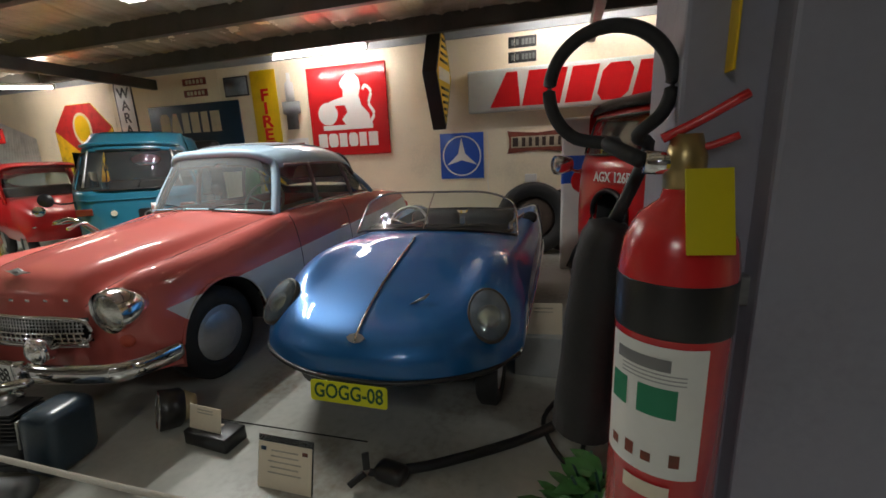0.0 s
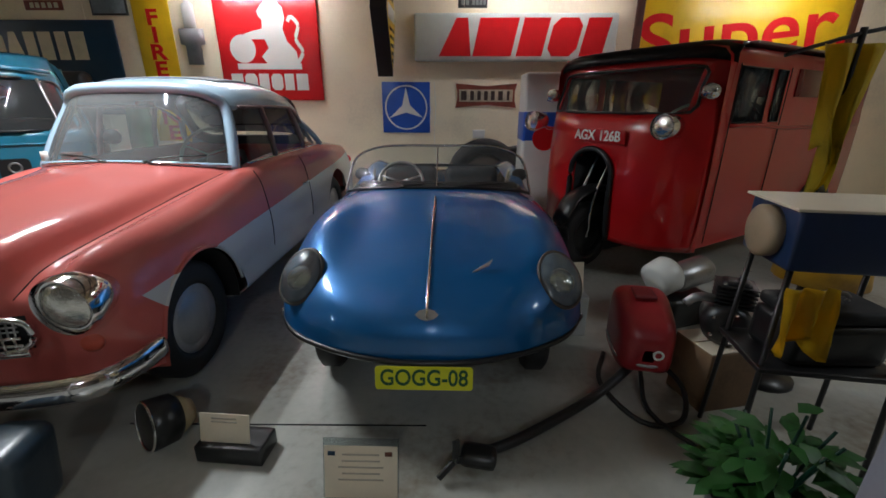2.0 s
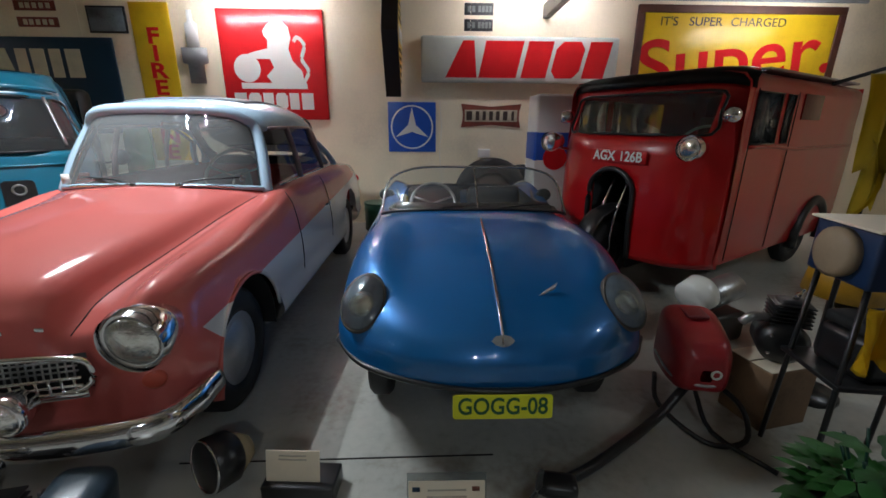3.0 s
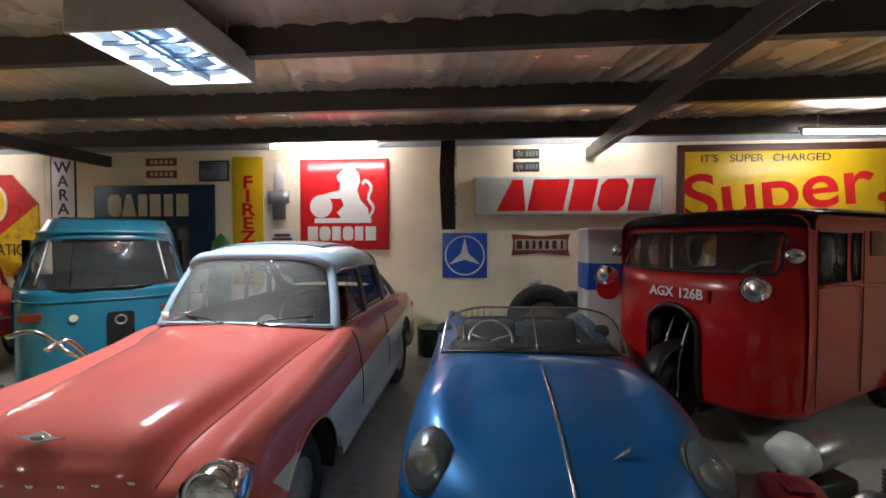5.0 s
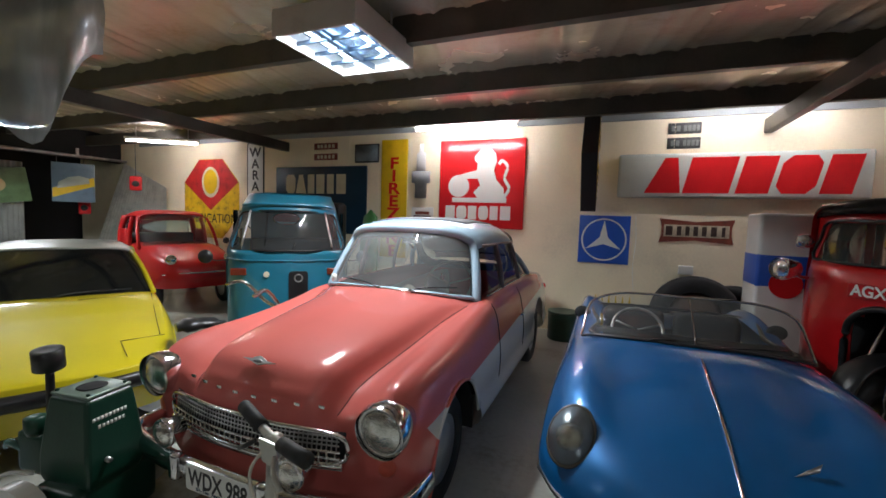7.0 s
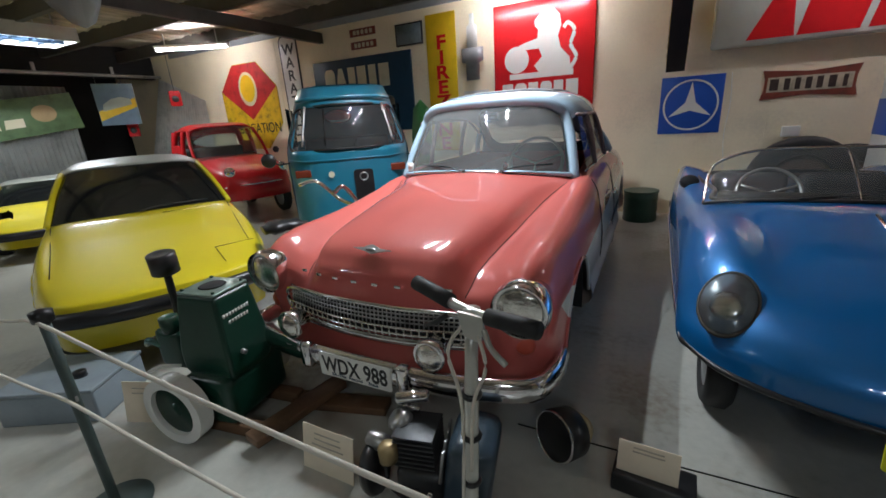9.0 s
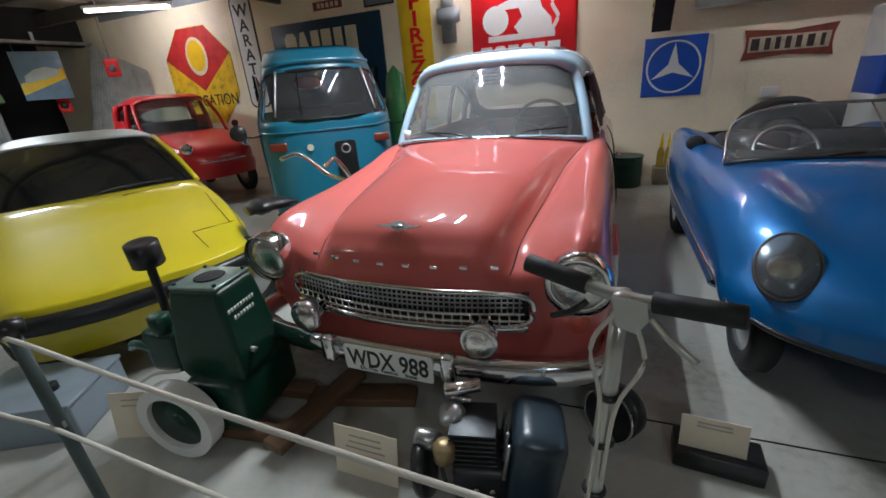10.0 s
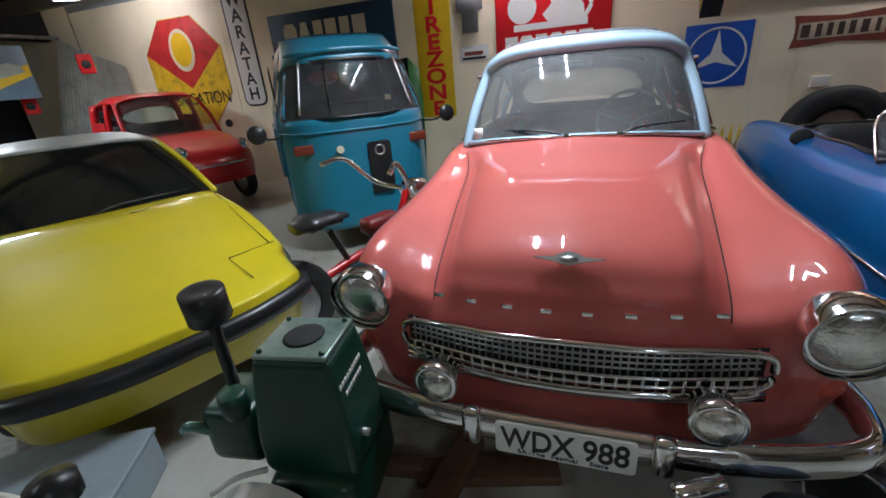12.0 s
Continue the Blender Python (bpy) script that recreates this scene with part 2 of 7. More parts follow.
def sheet(P, rows=None, cols=None, mirror=True, bm=None, thick=0.0):
    """Mesh of part of a dense sheet, and its mirror image in x."""
    own = bmesh.new()
    r0, r1 = rows or (0, len(P) - 1)
    c0, c1 = cols or (0, len(P[0]) - 1)
    for sgn in ((1, -1) if mirror else (1,)):
        V = [[own.verts.new((sgn * P[i][j][0], P[i][j][1], P[i][j][2])) for j in range(c0, c1 + 1)] for i in range(r0, r1 + 1)]
        for i in range(len(V) - 1):
            for j in range(len(V[0]) - 1):
                q = (V[i][j], V[i][j + 1], V[i + 1][j + 1], V[i + 1][j])
                own.faces.new(q if sgn > 0 else q[::-1])
    bmesh.ops.remove_doubles(own, verts=own.verts, dist=1e-4)
    bmesh.ops.dissolve_degenerate(own, dist=1e-5, edges=own.edges)
    bmesh.ops.recalc_face_normals(own, faces=own.faces)
    if thick:
        bmesh.ops.solidify(own, geom=own.faces[:], thickness=thick)
    return merge(bm, own)


def wheel(parent, x, y, z, r, w, rim_mat, hub_r=0.6, name="wheel"):
    """A road wheel with its axle along x: tyre, rim and hubcap."""
    t = lathe([(r * 0.6, -w * 0.42), (r * 0.7, -w / 2), (r * 0.9, -w / 2), (r, -w * 0.32), (r, w * 0.32), (r * 0.9, w / 2), (r * 0.7, w / 2), (r * 0.6, w * 0.42)], pose(x, y, z, 0, 90, 0), closed=True, seg=36)
    ob = part(name, t, RUBBER, parent, "black rubber tyre")
    for s in (-1, 1):
        k = lathe([(r * 0.63, 0), (r * 0.6, w * 0.1), (r * 0.48, w * 0.02), (r * 0.44, w * 0.06), (r * 0.34, w * 0.16), (r * 0.12, w * 0.22), (0.001, w * 0.23)], pose(x + s * w * 0.3, y, z, 0, 90 * s, 0), seg=32)
        part("rim", k, rim_mat, ob, "grey painted rim and hubcap")
    return ob


# ---- the shed ----
WALL_Y = 5.9


def structure(name, bm, material, label="", smooth=False, cat=""):
    return tagged(part(name, bm, material, None, label, smooth), label, cat, kind="structure")


floor = structure("floor", box(19, 11.5, 0.2, (-3.5, 1.75, -0.1)), CONCRETE, "grey painted concrete floor, worn and stained", cat="floor")
tagged(part("floor_joint", box(1.3, 0.006, 0.003, (0, 0, 0), m=pose(-1.5, 1.57, 0.0016, 0, 0, 1)), BLACK_MATT, floor), kind="structure")
structure("wall_north", box(19, 0.15, 3.2, (-3.5, WALL_Y + 0.075, 1.6)), WALL, "cream painted panel wall", cat="wall")
for x in (-7.82, -5.42, -3.02, -0.62, 1.78, 4.18):
    structure("wall_seam", box(0.012, 0.006, 3.0, (x, WALL_Y - 0.003, 1.5), 0.002), WALL, "joint strip of the cream wall", cat="trim")
# unseen south wall, coloured dark to keep its reflections off the cars
UNSEEN_DARK = mat("unseen_dark_wall", (0.14, 0.125, 0.11), 0.7, var=0.3, scale=2, fine=30)
# unseen end wall, cream so that it reflects in the van's side
structure("wall_east", box(0.15, 11.5, 3.2, (6.08, 1.75, 1.6)), WALL, "cream painted end wall", cat="wall")
structure("wall_south", box(19, 0.15, 3.2, (-3.5, -4.05, 1.6)), UNSEEN_DARK, "unseen wall behind the walkway, dark to dim its reflections", cat="wall")
structure("header_board", box(15.2, 0.03, 0.1, (-3.2, WALL_Y - 0.017, 2.89), 0.004), mat("grey_blue_board", (0.3, 0.33, 0.34), 0.5), "grey board along the top of the wall", cat="trim")


def corrugated(w, h, pitch=0.076, depth=0.018):
    """A corrugated iron sheet in the xz plane, ribs upright."""
    bm = bmesh.new()
    n = int(w / pitch * 6)
    P = [[(w * i / n, depth * math.sin(2 * math.pi * (w * i / n) / pitch), z) for z in (0, h / 2, h)] for i in range(n + 1)]
    V = [[bm.verts.new(p) for p in row] for row in P]
    for i in range(n):
        for j in range(2):
            bm.faces.new((V[i][j], V[i + 1][j], V[i + 1][j + 1], V[i][j + 1]))
    bmesh.ops.solidify(bm, geom=bm.faces[:], thickness=0.002)
    return bm


IRON = mat("galvanised_iron", (0.5, 0.52, 0.5), 0.45, metal=0.3, var=0.25, scale=3, fine=40)
# the west end: iron sheets beside a dark doorway
structure("wall_west", box(0.15, 5.3, 3.2, (-11.55, -1.35, 1.6)), WALL, "cream painted end wall", cat="wall")
ob = structure("iron_wall", corrugated(2.9, 2.3), IRON, "corrugated iron sheeting beside the dark doorway", True, "wall")
ob.matrix_world = pose(-11.4, 1.3, 0, 0, 0, 90)
# matt black panels paint in the darkness beyond the doorway
structure("wall_west_lintel", box(0.15, 4.6, 0.7, (-11.55, 3.6, 2.85)), BLACK_MATT, "matt black panel over the doorway", cat="wall")
structure("unlit_backdrop", box(0.1, 6, 3.2, (-13.4, 4, 1.6)), BLACK_MATT, "matt black panel standing for the unlit space beyond the doorway", cat="wall")
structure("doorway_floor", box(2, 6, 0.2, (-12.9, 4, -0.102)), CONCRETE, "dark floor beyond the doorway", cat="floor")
structure("unlit_backdrop_side", box(2, 0.1, 3.2, (-12.5, 1.05, 1.6)), BLACK_MATT, "matt black side panel standing for unlit space", cat="wall")
rail = structure("door_rail", tube([(-11.3, 1.6, 2.5), (-11.3, 6, 2.53)], 0.03), DULL_STEEL, "grey sliding door rail", True, "rail")
for y in (2.6, 3.8, 5.0):
    part("hanger", box(0.03, 0.05, 0.16, (-11.3, y, 2.6), 0.005), DULL_STEEL, rail)

# roof: foil between dark purlins, on rafters


def crinkled(x0, x1, y0, y1, z, nx, ny):
    """Foil drawn over the purlins: sagging, with sharp creases across each bay."""
    bm = bmesh.new()
    V = []
    for i in range(nx + 1):
        row = []
        for j in range(ny + 1):
            x, y = x0 + (x1 - x0) * i / nx, y0 + (y1 - y0) * j / ny
            bay = (y + 3.3) / 1.22
            sag = 0.035 * math.sin(math.pi * (bay % 1))
            edge = 0.35 + 1.3 * abs((bay % 1) - 0.5)
            skew = x + 0.25 * (bay % 1)
            w = -0.034 * edge * (1 - min(1, 7 * abs(noise.noise((skew * 3.4, y * 0.35, math.floor(bay) * 7))))) + 0.014 * edge * noise.noise((skew * 9, y * 1.2, 7)) + 0.003 * noise.noise((x * 3, y * 8, 1))
            row.append(bm.verts.new((x, y, z + w - sag)))
        V.append(row)
    for i in range(nx):
        for j in range(ny):
            bm.faces.new((V[i][j], V[i][j + 1], V[i + 1][j + 1], V[i + 1][j]))
    return bm


structure("ceiling", crinkled(-10.0, 4.5, -0.9, 6.0, 2.985, 560, 210), FOIL, "crinkled silver foil insulation under the roof", True, "ceiling")
structure("ceiling_beyond", crinkled(-13.2, 6.2, -4.1, 6.0, 3.1, 120, 60), FOIL, "foil insulation under the roof", True, "ceiling")
structure("roof", box(20, 11.5, 0.05, (-3.5, 1.75, 3.2)), STEEL_DARK, "roof sheeting", cat="roof")


def purlin(length):
    """A C-section beam along x."""
    c = [(-0.006, -0.1), (0.07, -0.1), (0.07, -0.088), (0.006, -0.088), (0.006, 0.088), (0.07, 0.088), (0.07, 0.1), (-0.006, 0.1)]
    return plate(c, -length / 2, length / 2, m=pose(0, 0, 0, 0, 0, 90))


for y in (-3.3, -2.08, -0.86, 0.36, 1.58, 2.8, 4.02, 5.24):
    ob = structure("purlin", purlin(19), STEEL_DARK, "dark steel roof purlin", cat="beam")
    ob.matrix_world = pose(-3.5, y, 2.88)
for x in (-6.75, 0.33):
    ob = structure("rafter", box(0.09, 9.9, 0.16, (0, 0, 0), 0.01), STEEL_DARK, "dark steel rafter under the purlins", cat="beam")
    ob.matrix_world = pose(x, 1.0, 2.7)


def tube_lamp(m, length, glow):
    """A bare fluorescent batten: tray, tube, two end caps."""
    e = thing("fluorescent_batten", "white fluorescent tube batten, lit, under the roof", "lamp", m, "tube lamps")
    part("tray", box(length, 0.07, 0.04, (0, 0, 0.05), 0.006), WHITE, e)
    part("tube", lathe([(0.013, -length / 2 + 0.03), (0.013, length / 2 - 0.03)], pose(0, 0, 0, 0, 90, 0), seg=14), glow, e, "glowing white tube")
    for s in (-1, 1):
        part("end_cap", box(0.02, 0.03, 0.06, (s * (length / 2 - 0.02), 0, 0.01), 0.004), WHITE, e)
    for s in (-1, 1):
        part("hanger", box(0.012, 0.012, 0.3, (s * length * 0.35, 0, 0.21)), DULL_STEEL, e)
    return e


tube_lamp(pose(-3.23, 5.42, 2.76), 1.5, TUBE)
tube_lamp(pose(-8.75, 5.0, 2.7, 0, 0, 30), 1.22, TUBE)
# added batten, hidden behind a purlin, to brighten the middle of the wall
tube_lamp(pose(0.2, 5.36, 2.9), 1.5, TUBE_FILL)
tube_lamp(pose(3.1, 5.15, 2.74, 0, 0, 4), 1.3, TUBE)


def troffer(m, watts):
    """A box light with two tubes and a louvre of blades darkened against glare."""
    e = thing("box_light", "grey metal box light with two lit tubes under the roof", "lamp", m, "box lights")
    casing = mat("casing_grey", (0.55, 0.55, 0.53), 0.5)
    for k in (-1, 1):
        part("end_panel", box(0.68, 0.02, 0.16, (0, k * 0.4, 0.08), 0.004), casing, e)
        part("side_panel", box(0.02, 0.776, 0.158, (k * 0.33, 0, 0.08), 0.003), casing, e)
    part("top_panel", box(0.676, 0.816, 0.012, (0, 0, 0.167), 0.003), casing, e)
    for s in (-1, 1):
        part("hanger", box(0.012, 0.012, 0.26, (s * 0.25, 0.2, 0.29)), DULL_STEEL, e)
    for s in (-1, 1):
        part("tube", lathe([(0.013, -0.37), (0.013, 0.37)], pose(s * 0.17, 0, 0.075, 90, 0, 0), seg=12), TUBE_BLUE, e, "glowing white tube")
    # blue reflector colour and dark blades stand in for the tubes' cool glow
    part("reflector", box(0.62, 0.76, 0.004, (0, 0, 0.13)), mat("reflector_blue_white", (0.4, 0.6, 0.88), 0.25, metal=0.6), e)
    bl = box(0.006, 0.76, 0.05, (0, 0, 0.03))
    for k in (-0.2, 0.0, 0.2):
        box(0.62, 0.004, 0.03, (0, k, 0.03), bm=bl)
    part("louvre", bl, mat("louvre_metal", (0.06, 0.1, 0.16), 0.4, metal=0.9), e)
    for s in (-1, 1):
        lamp("box_light_tube", m @ pose(s * 0.17, 0, 0.06), 0.03, 0.74, watts / 2, (0.89, 0.95, 0.99))
    return e


troffer(pose(-3.08, 2.53, 2.64) @ Matrix.Diagonal((0.94, 0.94, 1, 1)), 55)
troffer(pose(-9.1, 3.0, 2.62), 60)
# unseen box light, added behind the walkway to brighten column and car noses
troffer(pose(-0.8, -2.4, 2.62), 28)
troffer(pose(-6.4, -1.2, 2.62), 24)
# unseen box light, added out of view to light the van's side
troffer(pose(2.9, 1.2, 2.62), 16)


# ---- signs on the back wall ----


def sign(name, label, x0, x1, z0, z1, depth, material, bevel=0.006, y=None):
    """A board on the wall; parts hang at its middle."""
    m = pose((x0 + x1) / 2, (WALL_Y if y is None else y) - depth, (z0 + z1) / 2)
    e = thing(name, label, "sign", m)
    part("board", box(x1 - x0, depth, z1 - z0, (0, depth / 2, 0), bevel), material, e)
    return e


SHAPES = {
    "bar": [(-1, -1), (1, -1), (1, 1), (-1, 1)],
    "peak": [(-1, -1), (1, -1), (0.35, 1), (-0.35, 1)],
    "round": [(-1, -0.6), (-0.6, -1), (0.6, -1), (1, -0.6), (1, 0.6), (0.6, 1), (-0.6, 1), (-1, 0.6)],
}


def shapes(e, items, z, h, material, slant=0.0, y=-0.003):
    """A row of plain shapes that stands for a trade name: (x, width, shape)."""
    for x, w, kind in items:
        part("letter_block", plate([(x + p * w / 2 + q * slant, z + q * h / 2) for p, q in SHAPES[kind]], y, 0.001), material, e, smooth=False)


def blocks(e, xs, z, h, material, slant=0.0, y=-0.003, name="letter_block"):
    """A row of plain blocks that stands for a trade name: (x, width) pairs."""
    for x, w in xs:
        part(name, plate([(x - w / 2 - slant, z - h / 2), (x + w / 2 - slant * 0.3, z - h / 2), (x + w / 2 + slant * 0.3, z + h / 2), (x - w / 2 + slant, z + h / 2)], y, 0.001), material, e, smooth=False)


# red square sign with a white crest over a white word
e = sign("enamel_sign", "large glossy red sign with white crest and word band", -3.75, -2.45, 1.39, 2.68, 0.04, S_RED, 0.015)
crest = plate(disc(0.165, 28, -0.335, -0.03), -0.003, 0.001)
plate([(-0.43, -0.27), (0.4, -0.27), (0.4, -0.2), (-0.43, -0.2)], -0.0035, 0.001, crest)
plate([(-0.04, -0.2), (0.37, -0.2), (0.35, -0.06), (0.24, 0.06), (0.2, 0.2), (0.24, 0.32), (0.22, 0.44), (0.14, 0.52), (0.04, 0.53), (-0.04, 0.47), (-0.1, 0.4), (-0.09, 0.34), (-0.05, 0.3), (-0.06, 0.2), (-0.2, 0.17), (-0.3, 0.14), (-0.3, 0.08), (-0.18, 0.08), (-0.04, 0.08), (0.0, -0.02), (-0.1, -0.12)], -0.0031, 0.001, crest)
tube([(0.36, -0.2, -0.2), (0.43, -0.2, -0.06), (0.36, -0.2, 0.08), (0.4, -0.2, 0.24), (0.32, -0.2, 0.33), (0.27, -0.2, 0.28)], 0.022, crest)
for v in crest.verts:
    if v.co.y < -0.1:
        v.co.y = -0.0032 + (v.co.y + 0.2) * 0.05
part("crest", crest, S_WHITE, e, "white crest", False)
shapes(e, [(-0.46, 0.15, "bar"), (-0.28, 0.16, "round"), (-0.11, 0.13, "bar"), (0.06, 0.15, "round"), (0.22, 0.12, "bar"), (0.39, 0.15, "bar")], -0.42, 0.2, S_WHITE)

# blue square with a three-bladed star in a ring
e = sign("star_sign", "blue square sign with a white three-bladed star in a ring", -1.685, -1.055, 0.985, 1.62, 0.012, S_BLUE, 0.003)
part("ring", ring(0.262, 0.282, -0.003, 0.001, 48), S_WHITE, e, smooth=False)
bm = None
for a in (90, 210, 330):
    d = lambda r, q: (r * math.cos(radians(a + q)), r * math.sin(radians(a + q)))
    bm = plate([(0, 0), d(0.06, -60), d(0.255, 0), d(0.06, 60)], -0.0035, 0.001, bm)
part("star", bm, S_WHITE, e, "white star", False)

# long white light box with a red name
e = sign("light_box_sign", "long white plastic sign with bold red block word", -1.24, 1.26, 1.86, 2.4, 0.1, mat("milk_plastic", (0.66, 0.72, 0.66), 0.2, var=0.05, bump=0.02), 0.03)
shapes(e, [(-0.7, 0.4, "peak"), (-0.24, 0.48, "bar"), (0.22, 0.32, "bar"), (0.61, 0.36, "round"), (0.98, 0.28, "bar")], 0.0, 0.43, S_RED, 0.045)

# rusty name plate with bowed ends
e = thing("rusty_plate_sign", "small rusty red and white enamel name plate", "sign", pose(-0.32, WALL_Y - 0.012, 1.455))
part("plate", plate([(-0.4, -0.15), (0, -0.115), (0.4, -0.15), (0.375, -0.05), (0.375, 0.05), (0.4, 0.15), (0, 0.115), (-0.4, 0.15), (-0.375, 0.05), (-0.375, -0.05)], 0, 0.011), S_RUST, e, smooth=False)
part("band", box(0.7, 0.003, 0.15, (0, -0.001, 0), 0.001), mat("worn_cream_enamel", (0.5, 0.44, 0.32), 0.5, var=0.4, scale=12), e)
blocks(e, [(-0.29, 0.075), (-0.18, 0.05), (-0.09, 0.045), (0.0, 0.05), (0.09, 0.05), (0.19, 0.06), (0.29, 0.035)], 0, 0.115, mat("worn_brown_enamel", (0.05, 0.03, 0.025), 0.5, var=0.5, scale=20), y=-0.005)

# two black number plates
for z, s in ((2.715, 0.36), (2.535, 0.36)):
    e = thing("number_plate", "old black number plate on the wall", "number plate", pose(-0.52, WALL_Y - 0.006, z), "wall plates")
    part("plate", box(s, 0.006, 0.135, (0, 0.003, 0), 0.002), S_BLACK, e)
    blocks(e, [(-0.12, 0.04), (-0.065, 0.04), (0.01, 0.035), (0.055, 0.035), (0.1, 0.035), (0.145, 0.03)], 0, 0.07, mat("worn_grey_enamel", (0.11, 0.12, 0.11), 0.5, var=0.3), y=-0.002)

# yellow sign in a dark frame
e = sign("framed_sign", "large yellow enamel sign in a dark wooden frame", 1.57, 4.06, 1.3, 2.7, 0.03, S_YELLOW, 0.004)
WOOD_DARK = mat("dark_red_timber", (0.09, 0.03, 0.02), 0.5, var=0.3)
for a in ((2.67, 0.05, 0.09, (0, 0.01, 0.745)), (2.67, 0.05, 0.09, (0, 0.01, -0.745))):
    part("frame_rail", box(*a, 0.008), WOOD_DARK, e)
for s in (-1, 1):
    part("frame_stile", box(0.09, 0.05, 1.4, (s * 1.29, 0.01, 0), 0.008), WOOD_DARK, e)
words("Super.", 0.85, S_RED, e, pose(0.02, -0.002, 0.17, 90, -6, 0), wide=1.2, bold=0.012, label="slanting red lettering")
for x, w in ((-0.93, "IT'S"), (-0.46, "SUPER"), (0.22, "CHARGED")):
    words(w, 0.14, S_BLACK, e, pose(x, -0.002, 0.6, 90, 0, 0), wide=1.1)

# navy sign with a cream name
e = sign("navy_sign", "wide navy blue enamel sign with cream word", -6.98, -5.06, 1.2, 2.34, 0.03, S_NAVY, 0.01)
CREAM = mat("cream_enamel", (0.7, 0.66, 0.5), 0.35, var=0.1)
shapes(e, [(-0.62, 0.21, "round"), (-0.39, 0.23, "peak"), (-0.17, 0.14, "bar"), (0.03, 0.17, "bar"), (0.24, 0.14, "bar"), (0.46, 0.19, "bar")], 0.27, 0.33, CREAM)

# tall yellow sign, letters one under the other
e = sign("tall_sign", "tall narrow yellow sign with red letters running down", -4.79, -4.32, 0.86, 2.74, 0.012, S_YELLOW, 0.004)
for k, c in enumerate("FIREZONE"):
    words(c, 0.25, S_RED, e, pose(0, -0.002, 0.56 - 0.2 * k, 90, 0, 0), "letter", wide=1.35, bold=0.03)

# spark plug cut-out and its plate
e = thing("plug_sign", "grey and white spark plug cut-out on the wall", "sign", pose(-4.06, WALL_Y - 0.05, 2.2))
PLUG_GREY = mat("plug_grey", (0.32, 0.33, 0.34), 0.4, metal=0.4, var=0.2)
for name, prof, mt in (("insulator", [(0.001, 0.45), (0.03, 0.45), (0.035, 0.33), (0.075, 0.3), (0.08, 0.02)], S_WHITE), ("body", [(0.16, 0.03), (0.16, -0.14), (0.1, -0.16), (0.1, -0.38), (0.001, -0.38)], PLUG_GREY)):
    bm = lathe(prof, seg=18)
    bmesh.ops.scale(bm, vec=(1, 0.3, 1), verts=bm.verts)
    part(name, bm, mt, e)
e = sign("maker_plate", "small white plate with a dark bow-tie border", -4.23, -3.85, 1.5, 1.68, 0.006, S_WHITE, 0.002)
blocks(e, [(0, 0.3)], -0.055, 0.03, S_BLACK), blocks(e, [(0.0, 0.24)], 0.0, 0.045, S_RUST)

# small red plates and a framed picture
for z in (2.68, 2.5):
    e = sign("red_plate", "small faded red plate", -6.15, -5.66, z - 0.05, z + 0.06, 0.006, S_RUST, 0.002)
    blocks(e, [(-0.15, 0.05), (-0.08, 0.05), (0.0, 0.05), (0.08, 0.05), (0.16, 0.05)], 0, 0.06, CREAM)
e = sign("framed_picture", "small framed photograph of a car, mostly grey", -5.3, -4.84, 2.39, 2.69, 0.02, S_BLACK, 0.004)
part("print", box(0.42, 0.004, 0.26, (0, -0.001, 0)), mat("grey_print", (0.14, 0.18, 0.2), 0.4, var=0.5, scale=7), e)

# white name board, letters one under the other
e = thing("name_board", "tall white board with black letters running down", "sign", pose(-7.5, WALL_Y - 0.014, 2.02))
part("board", plate(rounded(0.42, 1.66, 0.12), 0.002, 0.013), S_BLACK, e, "black edge", False)
part("face", plate(rounded(0.37, 1.61, 0.1), 0, 0.003), S_WHITE, e, smooth=False)
for k, c in enumerate("WARATAH"):
    words(c, 0.24, S_BLACK, e, pose(0, -0.001, 0.6 - 0.21 * k, 90, 0, 0), "letter", wide=1.1, bold=0.02)

# eight-sided yellow and red sign
e = thing("hexagon_sign", "rusty yellow and red enamel sign with scallop emblem", "sign", pose(-8.67, WALL_Y - 0.014, 1.78))
oct_pts = [(-0.32, 0.75), (0.32, 0.75), (0.75, 0.3), (0.75, -0.35), (0.3, -0.8), (-0.3, -0.8), (-0.75, -0.35), (-0.75, 0.3)]
part("board", plate(oct_pts, 0, 0.013), mat("weathered_yellow", (0.72, 0.47, 0.02), 0.4, var=0.35, scale=6, fine=30, dirt=(0.35, 0.2, 0.03)), e, smooth=False)
part("chevron", plate([(-0.32, 0.74), (0.32, 0.74), (0.74, 0.3), (0.0, -0.25), (-0.74, 0.3)], -0.003, 0.001), mat("weathered_red", (0.52, 0.03, 0.03), 0.4, var=0.35, scale=6, fine=30), e, smooth=False)
part("emblem", plate(disc(0.24, 28, 0, 0.3, 0.3), -0.006, 0.001), CREAM, e, smooth=False)
part("emblem_core", plate(disc(0.19, 24, 0, 0.31, 0.24), -0.008, 0.001), S_YELLOW, e, smooth=False)
words("LUBRICATION", 0.26, S_BLACK, e, pose(0, -0.002, -0.42, 90, 0, 0), wide=0.85)

# projecting diamond sign
e = thing("diamond_sign", "black framed yellow diamond sign projecting from the wall", "sign", pose(-1.57, WALL_Y - 0.01, 2.33))
dm = [(-0.38, 0.67), (-0.02, 0.0), (-0.38, -0.67), (-0.74, 0.0)]
TURN90 = pose(0, 0, 0, 0, 0, 90)
part("casing", plate(dm, -0.09, 0.09, m=TURN90), S_BLACK, e, smooth=False)
